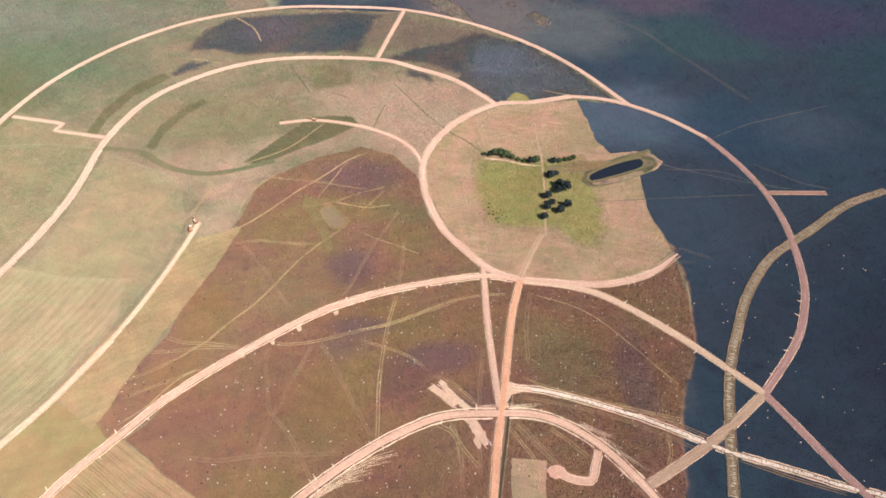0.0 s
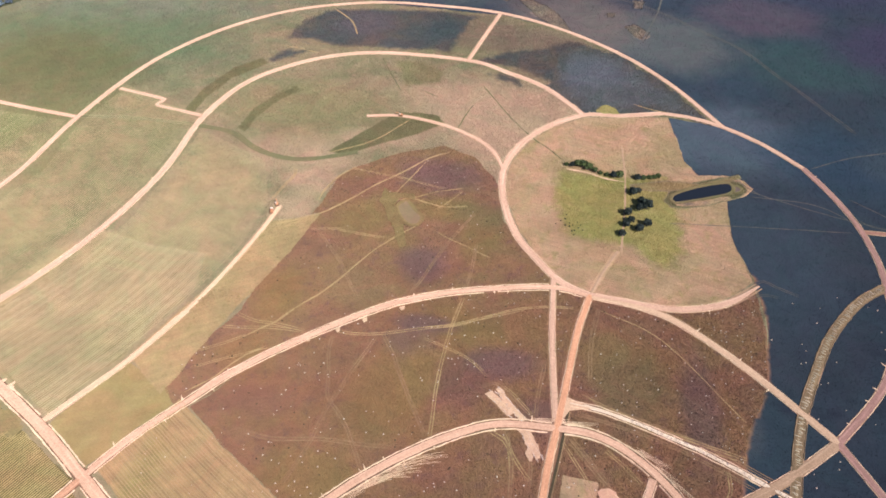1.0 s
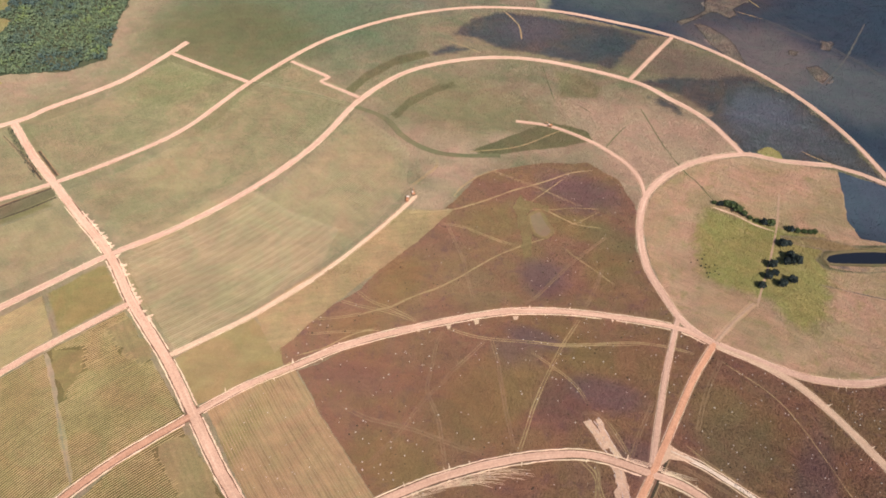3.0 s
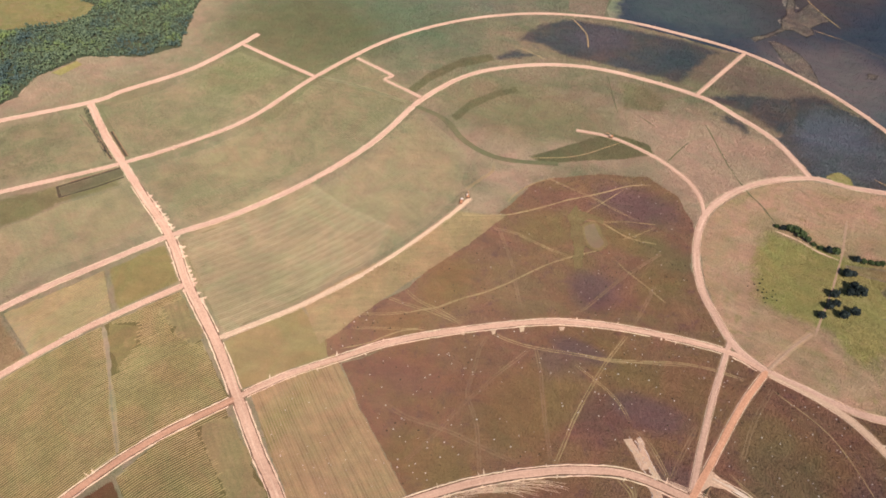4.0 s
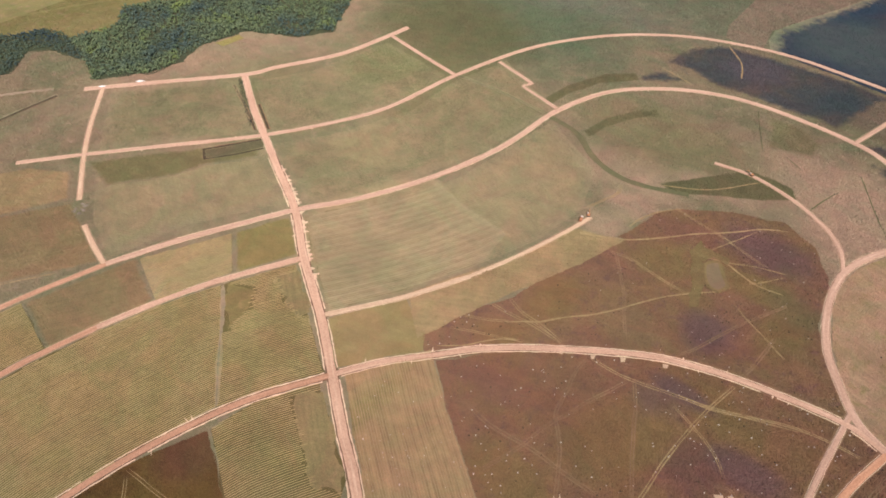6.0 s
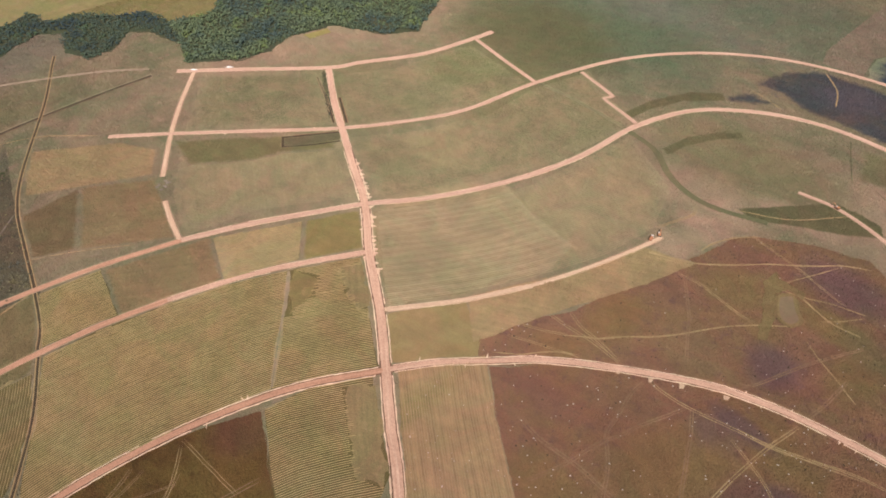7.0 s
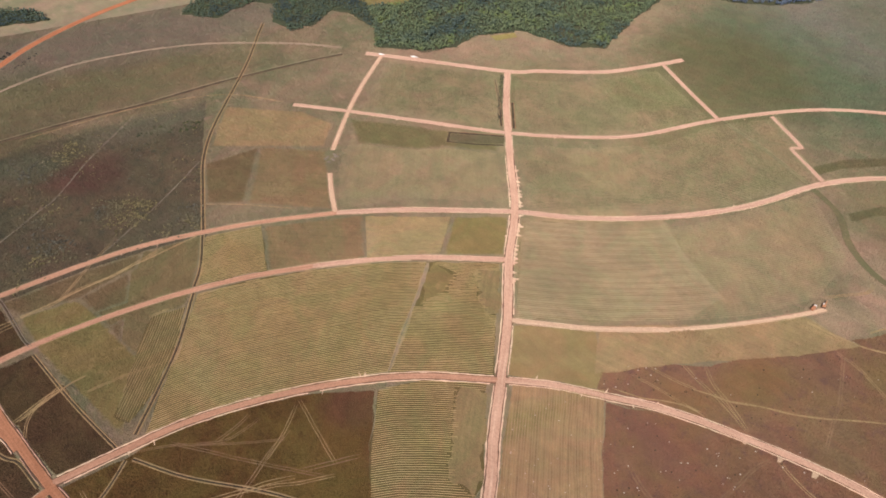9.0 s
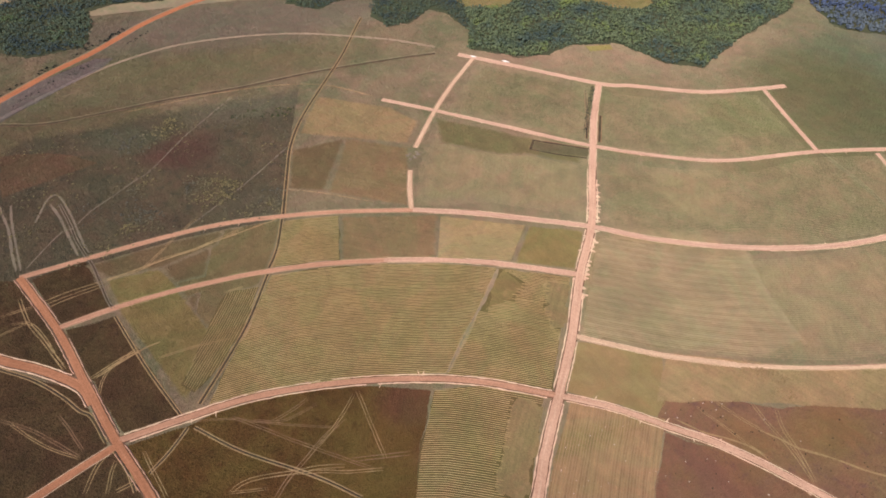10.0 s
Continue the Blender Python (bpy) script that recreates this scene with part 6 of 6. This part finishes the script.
def beam(a, b, r0, r1):
    bm = bmesh.new()
    d = Vector(b) - Vector(a)
    bmesh.ops.create_cone(bm, cap_ends=True, segments=6, radius1=r0, radius2=r1, depth=d.length,
                          matrix=Matrix.Translation((Vector(a) + Vector(b)) / 2) @ d.to_track_quat("Z", "Y").to_matrix().to_4x4())
    return bm


def wheel(x, y, r, w):
    bm = bmesh.new()
    bmesh.ops.create_cone(bm, cap_ends=True, segments=18, radius1=r, radius2=r, depth=w, matrix=Matrix.Translation((x, y, r)) @ Matrix.Rotation(math.pi / 2, 4, "X"))
    bmesh.ops.bevel(bm, geom=[e for e in bm.edges if len(e.link_faces) == 2 and e.calc_face_angle() > 1], offset=w * 0.15, segments=2, affect="EDGES")
    return bm


def excavator(label, x, y, turn):
    top = new("excavator")
    top.matrix_world = pose(x, y, 0.42, 0, 0, turn)
    for s in (-1, 1):
        tr = part("track", block(-2.2, 2.2, s * 1.5 - 0.35, s * 1.5 + 0.35, 0, 1.0, 0.3), M_DARK, top, "dark crawler track")
        for i in range(5):
            part("roller", wheel(-1.7 + 0.85 * i, s * 1.88, 0.28, 0.12), M_ORANGE, tr)
    part("undercarriage", block(-1.5, 1.5, -1.15, 1.15, 0.5, 1.05), M_DARK, top)
    body = part("body", block(-2.4, 1.5, -1.4, 1.4, 1.1, 2.2, 0.15), M_ORANGE, top, "dusty orange engine housing")
    part("counterweight", block(-3.0, -2.4, -1.35, 1.35, 1.15, 2.1, 0.2), M_DARK, body)
    cab = part("cab", block(0.2, 1.9, 0.4, 1.4, 2.0, 3.2, 0.12, 0.2), M_WHITE, top, "white cab")
    part("window", block(0.5, 1.86, 0.36, 1.44, 2.45, 3.0, 0.05, 0.15), M_GLASS_DARK, cab)
    part("boom", beam((1.4, -0.3, 1.8), (4.8, -0.3, 4.2), 0.42, 0.3), M_ORANGE, top)
    part("stick", beam((4.8, -0.3, 4.2), (6.2, -0.3, 1.6), 0.32, 0.22), M_ORANGE, top)
    part("bucket", block(5.6, 6.6, -0.9, 0.3, 0.5, 1.6, 0.2, 0.4), M_DARK, top)
    return tagged(top, label, "excavator")


def dump_truck(label, x, y, turn):
    top = new("dump_truck")
    top.matrix_world = pose(x, y, 0.42, 0, 0, turn)
    part("chassis", block(-3.4, 3.4, -0.5, 0.5, 0.7, 1.1), M_DARK, top)
    cab = part("cab", block(1.9, 3.7, -1.2, 1.2, 0.8, 2.9, 0.15, 0.3), M_WHITE, top, "white cab")
    part("windscreen", block(3.2, 3.66, -1.0, 1.0, 1.9, 2.6, 0.05, 0.1), M_GLASS_DARK, cab)
    part("body", block(-3.6, 1.7, -1.25, 1.25, 1.1, 2.6, 0.1), M_ROAD_RED, top, "rusty tipper body")
    for a in (-2.6, -1.3, 2.6):
        for s in (-1, 1):
            w = part("wheel", wheel(a, s * 1.1, 0.52, 0.4), M_TYRE, top)
            part("rim", wheel(a, s * 1.28, 0.28, 0.1), M_WHITE, w).location = (0, 0, 0.24)
    return tagged(top, label, "truck")


(xa, ya), (xb, yb), (xc, yc) = [(-235, 482), (-237, 472)] + [(-144, 648)]
excavator("dusty orange crawler excavator at the end of the new road", xa, ya, 118)
dump_truck("dusty white-cabbed dump truck behind the excavator", xb, yb, 108)
excavator("small dusty orange excavator on the unfinished road", xc, yc, 175)

# ---- woods and trees ----
WOOD = [(-828, 285), (-792, 338), (-782, 383), (-801, 420), (-788, 485), (-723, 523), (-699, 563)] + [(-765, 670), (-818, 780)] + [(-880, 830), (-1000, 740)] + [(-912, 595), (-889, 593), (-877, 564), (-892, 530), (-956, 458), (-981, 412), (-942, 385), (-934, 372), (-946, 318), (-877, 301)]
WOOD_W = [(-1000, 308), (-946, 318), (-877, 301), (-940, 282), (-955, 264), (-921, 226), (-918, 196), (-954, 176), (-1011, 192), (-1028, 160), (-997, 108)] + [(-1030, 60), (-1075, 95), (-1100, 180)] + [(-1059, 186), (-1059, 225), (-1014, 264)]
WOOD_FAR = [(-978, -318), (-952, -280), (-959, -246), (-965, -212), (-1022, -205), (-1080, -217), (-1092, -190), (-1086, -110)] + [(-1130, -130), (-1180, -260), (-1100, -400), (-1000, -420)]
WOOD_BLUE = [(-836, 822), (-764, 807), (-740, 817), (-711, 858)] + [(-690, 930), (-760, 1010), (-920, 960), (-900, 850)]
field("meadow", "olive grass clearing behind the wood", [(-1016, 186), (-972, 288), (-916, 328), (-921, 374), (-934, 401), (-869, 510), (-861, 570)] + [(-1000, 760), (-1350, 760), (-1350, 60), (-1120, 60)], M_GLADE, 3.0)
field("burnt_field", "purple burnt field behind the wood", [(-1033, 393), (-1003, 452)] + [(-1160, 560), (-1240, 400)], M_PURPLE, 3.0)
wheel_track("pale sandy track behind the wood", [(-1142, 198), (-1093, 238), (-1067, 286), (-1045, 340), (-1014, 406), (-979, 474)], M_ROAD_PALE, wide=1.6, single=True)
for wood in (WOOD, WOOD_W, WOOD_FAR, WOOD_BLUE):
    field("forest_floor", "forest floor, dark with painted crown shade", wood, M_WOOD_FLOOR, 4.0, "ground")
woodland("dense green native woodland beside dry fields", [WOOD], M_FOREST, seed=5, size=(1.2, 4.0), spacing=3.7, lumps=5, leaves=6)
woodland("dark woodland in tongues between dry fields", [WOOD_W], M_FOREST_DARK, seed=6, size=(1.3, 3.3), spacing=3.9, lumps=5, leaves=6)
woodland("dark blue-green wood beyond the orange road", [WOOD_FAR], M_FOREST_DARK, seed=7, size=(1.8, 4.0), spacing=4.9, lumps=5, leaves=6)
woodland("woodland at the valley edge, distance haze painted in its blue leaves", [WOOD_BLUE], M_FOREST_BLUE, seed=8)
shrubs("dark weeds along the roadside ditch", [(-697, 406), (-666, 386), (-638, 371), (-604, 353), (-598, 357), (-630, 374), (-660, 390), (-693, 409)], 420, M_TREE, (0.35, 0.95), 41, "weeds", 1.5)
shrubs("pale tussocks crowded in the scrub", [(-641, -142), (-650, -102), (-618, -22), (-599, 11), (-558, 7), (-562, -102), (-564, -154)], 620, M_SHRUB, (0.7, 1.7), 31)
shrubs("grey-green bushes along the upper scrub", [(-709, -168), (-739, -133), (-765, -96), (-733, -90), (-702, -120), (-685, -155)], 160, M_SHRUB, (0.8, 2.0), 32)
shrubs("yellow-green bushes at the scrub edge", [(-743, -39), (-754, -12), (-746, 41), (-728, 39), (-734, -7)], 60, M_HEDGE, (0.7, 1.6), 33)
shrubs("grey-green tussocks and low bushes on scrubland", SCRUB, 1000, M_SHRUB, (0.5, 1.4), 3)

shrubs("dark hedge bushes along the orange road", [(-871, -302), (-926, -250), (-973, -198), (-1041, -135), (-1033, -132), (-964, -195), (-918, -247), (-863, -300)], 60, M_TREE, (1.0, 2.4), 12)
shrubs("dark bushes below the orange road", [(-829, -295), (-883, -245), (-930, -191), (-998, -129), (-989, -126), (-920, -189), (-874, -242), (-820, -294)], 40, M_TREE, (0.8, 1.8), 13)
for text, pts, count in (("thin broken dark hedge line across dry grass", [(-58, 722), (-21, 663), (7, 627), (23, 613), (41, 592)], 60), ("thin dark hedge line in dry grass", [(-77, 634), (-72, 659), (-66, 681)], 22),
                         ("dark weedy ditch line in the grass", [(-190, 767), (-171, 730), (-152, 695)], 40), ("dotted dark weeds across dry grass", [(-130, 703), (-107, 691)], 8)):
    p, n, q = spline(pts, 2.0)
    wheel_track("narrow dark weedy line in dry grass", pts, M_STREAM, wide=0.9, single=True)
    band = [tuple(v) for v in p + n * 1.3] + [tuple(v) for v in (p - n * 1.3)[::-1]]
    shrubs(text, band, count, M_TREE, (0.25, 0.7), count, "hedge")
shrubs("low weeds along the dirt road", [(-265, 341), (-246, 378), (-235, 389), (-230, 363), (-249, 319)], 60, M_SHRUB, (0.3, 0.6), 18, "weeds")
shrubs("coarse tan tussocks on the weedy plot", [(-267, 345), (-262, 362), (-250, 372), (-229, 368), (-230, 352), (-238, 332), (-252, 322)], 130, M_TUSSOCK, (0.45, 0.95), 44, "tussocks")
shrubs("low bushes in the olive fields", [(-566, 439), (-549, 501), (-424, 417), (-437, 368)], 30, M_SHRUB, (0.6, 1.3), 19, "bushes")


def bush(label, x, y, r, h, material, seed, group):
    """A low bush: short stems under a crown of leaf clumps and sprays."""
    rng = random.Random(seed)
    top = new("bush")
    top.location = (x, y, 0)
    bm = bmesh.new()
    for a in (0.3, 2.2, 4.4):
        d = Vector((math.cos(a) * 0.5, math.sin(a) * 0.5, 1)).normalized()
        bmesh.ops.create_cone(bm, cap_ends=True, segments=5, radius1=0.07, radius2=0.03, depth=h * 0.6, matrix=Matrix.Translation(d * h * 0.28) @ d.to_track_quat("Z", "Y").to_matrix().to_4x4())
    part("stem", bm, M_BARK, top)
    part("crown", crown_pieces(rng, r, h, h * 0.1, 14, 90, 0.3), material, top)
    return tagged(top, label, "bush", group=group)


rng = random.Random(8)
for i, (x, y) in enumerate([(36, 495), (45, 505), (48, 499), (52, 496), (54, 490), (57, 494), (46, 510), (51, 488), (55, 501), (60, 491), (44, 495), (53, 483), (49, 494), (58, 498), (40, 501)]):
    bush("low dark rounded bush in the pasture", x + rng.uniform(-1, 1), y + rng.uniform(-1, 1), rng.uniform(0.4, 1.1), rng.uniform(0.5, 1.2), M_TREE, 80 + i, "pasture bushes")
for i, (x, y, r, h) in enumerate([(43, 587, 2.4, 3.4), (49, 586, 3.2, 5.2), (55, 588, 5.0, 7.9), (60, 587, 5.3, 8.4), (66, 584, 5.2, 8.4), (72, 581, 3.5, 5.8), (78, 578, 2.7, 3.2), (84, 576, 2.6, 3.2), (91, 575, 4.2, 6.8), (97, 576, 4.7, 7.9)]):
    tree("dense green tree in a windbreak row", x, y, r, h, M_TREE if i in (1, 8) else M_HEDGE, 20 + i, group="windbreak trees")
for i, (x, y, r, h) in enumerate([(115, 575, 3.9, 6.3), (121, 576, 3.3, 4.7), (127, 578, 3.1, 4.2), (132, 579, 3.1, 4.2), (136, 581, 3.3, 4.7)]):
    tree("dense green tree in a short hedge row", x, y, r, h, M_HEDGE if i else M_TREE, 40 + i, group="hedge trees")
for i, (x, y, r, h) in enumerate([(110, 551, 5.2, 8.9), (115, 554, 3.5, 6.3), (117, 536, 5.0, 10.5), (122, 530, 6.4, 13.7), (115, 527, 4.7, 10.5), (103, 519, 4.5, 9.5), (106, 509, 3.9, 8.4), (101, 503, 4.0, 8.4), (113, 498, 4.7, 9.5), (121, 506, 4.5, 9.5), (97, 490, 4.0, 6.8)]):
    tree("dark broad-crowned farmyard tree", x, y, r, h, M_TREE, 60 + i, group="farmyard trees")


# ---- grass tufts: low relief that catches the sun over all open land ----
def lattice(x, y, cell, seed):
    g = np.random.RandomState(seed).rand(256, 256)
    u, v = x / cell, y / cell
    i, j = np.floor(u).astype(int), np.floor(v).astype(int)
    a, b = u - i, v - j
    a, b = a * a * (3 - 2 * a), b * b * (3 - 2 * b)
    at = lambda p, q: g[p % 256, q % 256]
    return (at(i, j) * (1 - a) + at(i + 1, j) * a) * (1 - b) + (at(i, j + 1) * (1 - a) + at(i + 1, j + 1) * a) * b


def grass_tufts(per_metre=2.45):
    """Upright ragged grass blades over the open land, one mesh for each cover, kept off the roads; sparse between crop rows."""
    rs = np.random.RandomState(21)
    x0, x1, y0, y1 = -1060, 700, -430, 1230
    sown = []
    for near, end, big in ((180, 560, 1.0), (560, 700, 1.15), (700, 860, 1.3), (860, 1260, 1.45)):
        gap = big / math.sqrt(per_metre)
        gx, gy = np.meshgrid(np.arange(x0, x1, gap), np.arange(y0, y1, gap))
        turn = (np.indices(gx.shape).sum(0) % 2).ravel() * (math.pi / 2)
        gx, gy = gx.ravel() + rs.uniform(0.1, 0.9, gx.size) * gap, gy.ravel() + rs.uniform(0.1, 0.9, gx.size) * gap
        far, way = np.hypot(gx, gy), np.degrees(np.arctan2(-gx, gy))
        keep = (far > near) & (far <= end) & (way > -62) & (way < 136) & (gx < x1 - 1) & (gy < y1 - 1)
        keep &= rs.rand(gx.size) < 0.72 + 0.5 * lattice(gx, gy, 6.0, 2) * lattice(gx, gy, 40.0, 3)
        sown.append((gx[keep], gy[keep], np.full(keep.sum(), big), turn[keep]))
    x, y, big, turn = (np.concatenate(c) for c in zip(*sown))
    bare = np.zeros((int(x1 - x0) * 2 + 2, int(y1 - y0) * 2 + 2), bool)
    for pts, nor, w in [(pts, nor, w / 2 + 1.2) for pts, nor, q, w in ROADS.values()] + TRODDEN:
        for o in np.linspace(-w, w, max(2, int(w * 5))):
            e = pts + nor * o
            for d in np.linspace(0, 1, 10):
                f = e[:-1] + (e[1:] - e[:-1]) * d
                i, j = np.floor((f[:, 0] - x0) * 2).astype(int), np.floor((f[:, 1] - y0) * 2).astype(int)
                good = (i >= 0) & (i < bare.shape[0]) & (j >= 0) & (j < bare.shape[1])
                bare[i[good], j[good]] = True
    clear = ~bare[((x - x0) * 2).astype(int), ((y - y0) * 2).astype(int)]
    x, y, big, turn = x[clear], y[clear], big[clear], turn[clear]
    for outline in POOLS:
        dry = ~inside(outline, x, y)
        x, y, big, turn = x[dry], y[dry], big[dry], turn[dry]
    kind, rimd = np.zeros(len(x), int), np.full(len(x), 60.0)
    covers = [M_GRASS]
    for outline, material, rim in COVER:
        p = np.array(outline)
        box = np.where((x > p[:, 0].min()) & (x < p[:, 0].max()) & (y > p[:, 1].min()) & (y < p[:, 1].max()))[0]
        if material not in covers:
            covers.append(material)
        got = box[inside(outline, x[box], y[box])]
        kind[got] = covers.index(material)
        if material in SOFT:
            rimd[got] = edge_distance(outline, rim, x[got], y[got])
    none = (M_WOOD_FLOOR, M_BERM, M_SCRAPED, M_PAD, M_ROAD_RED, M_ROAD_PALE)
    for k, material in enumerate(covers):
        if material in none:
            continue
        low = 0.42 if material in (M_STUBBLE, M_STUBBLE_BRIGHT) else 0.7 if material is M_STUBBLE_PINK else 0.8 if material in (M_PLOT_WEED, M_PLOT_BARE, M_RING) else 0.7 if material in (M_ASH, M_ASH_FAR) else 1.0
        thin = 0.16 if material in (M_ASH, M_ASH_FAR) else 1.0
        pick = (kind == k) & (rs.rand(len(x)) < thin)
        px, py, pd, pb = x[pick], y[pick], rimd[pick], big[pick]
        m = len(px)
        if m < 5:
            continue
        w, h, a = rs.uniform(0.24, 0.35, m) * pb * low, rs.uniform(0.75, 1.15, m) * pb * low, turn[pick] + rs.uniform(0, math.pi / 2, m)
        v = np.zeros((m, 3, 3), np.float32)
        v[:, 0, 0], v[:, 0, 1], v[:, 0, 2] = px + w * np.cos(a), py + w * np.sin(a), 0.02
        v[:, 1, 0], v[:, 1, 1], v[:, 1, 2] = px - w * np.cos(a), py - w * np.sin(a), 0.02
        v[:, 2, 0], v[:, 2, 1], v[:, 2, 2] = px + rs.uniform(-0.4, 0.4, m) * pb, py + rs.uniform(-0.4, 0.4, m) * pb, 0.15 + h
        me = bpy.data.meshes.new("grass_tufts")
        me.vertices.add(m * 3)
        me.vertices.foreach_set("co", v.ravel())
        me.loops.add(m * 3)
        me.loops.foreach_set("vertex_index", np.arange(m * 3, dtype=np.int32))
        me.polygons.add(m)
        me.polygons.foreach_set("loop_start", np.arange(0, m * 3, 3, dtype=np.int32))
        me.update(calc_edges=True)
        if material in SOFT:
            me.attributes.new("inner", "FLOAT", "POINT").data.foreach_set("value", np.repeat(pd, 3).astype(np.float32))
        me.materials.append(material)
        tagged(new("grass_tufts", me), "low ragged tussocks of " + material.name.replace("_", " "), "grass", kind="stuff")


grass_tufts()
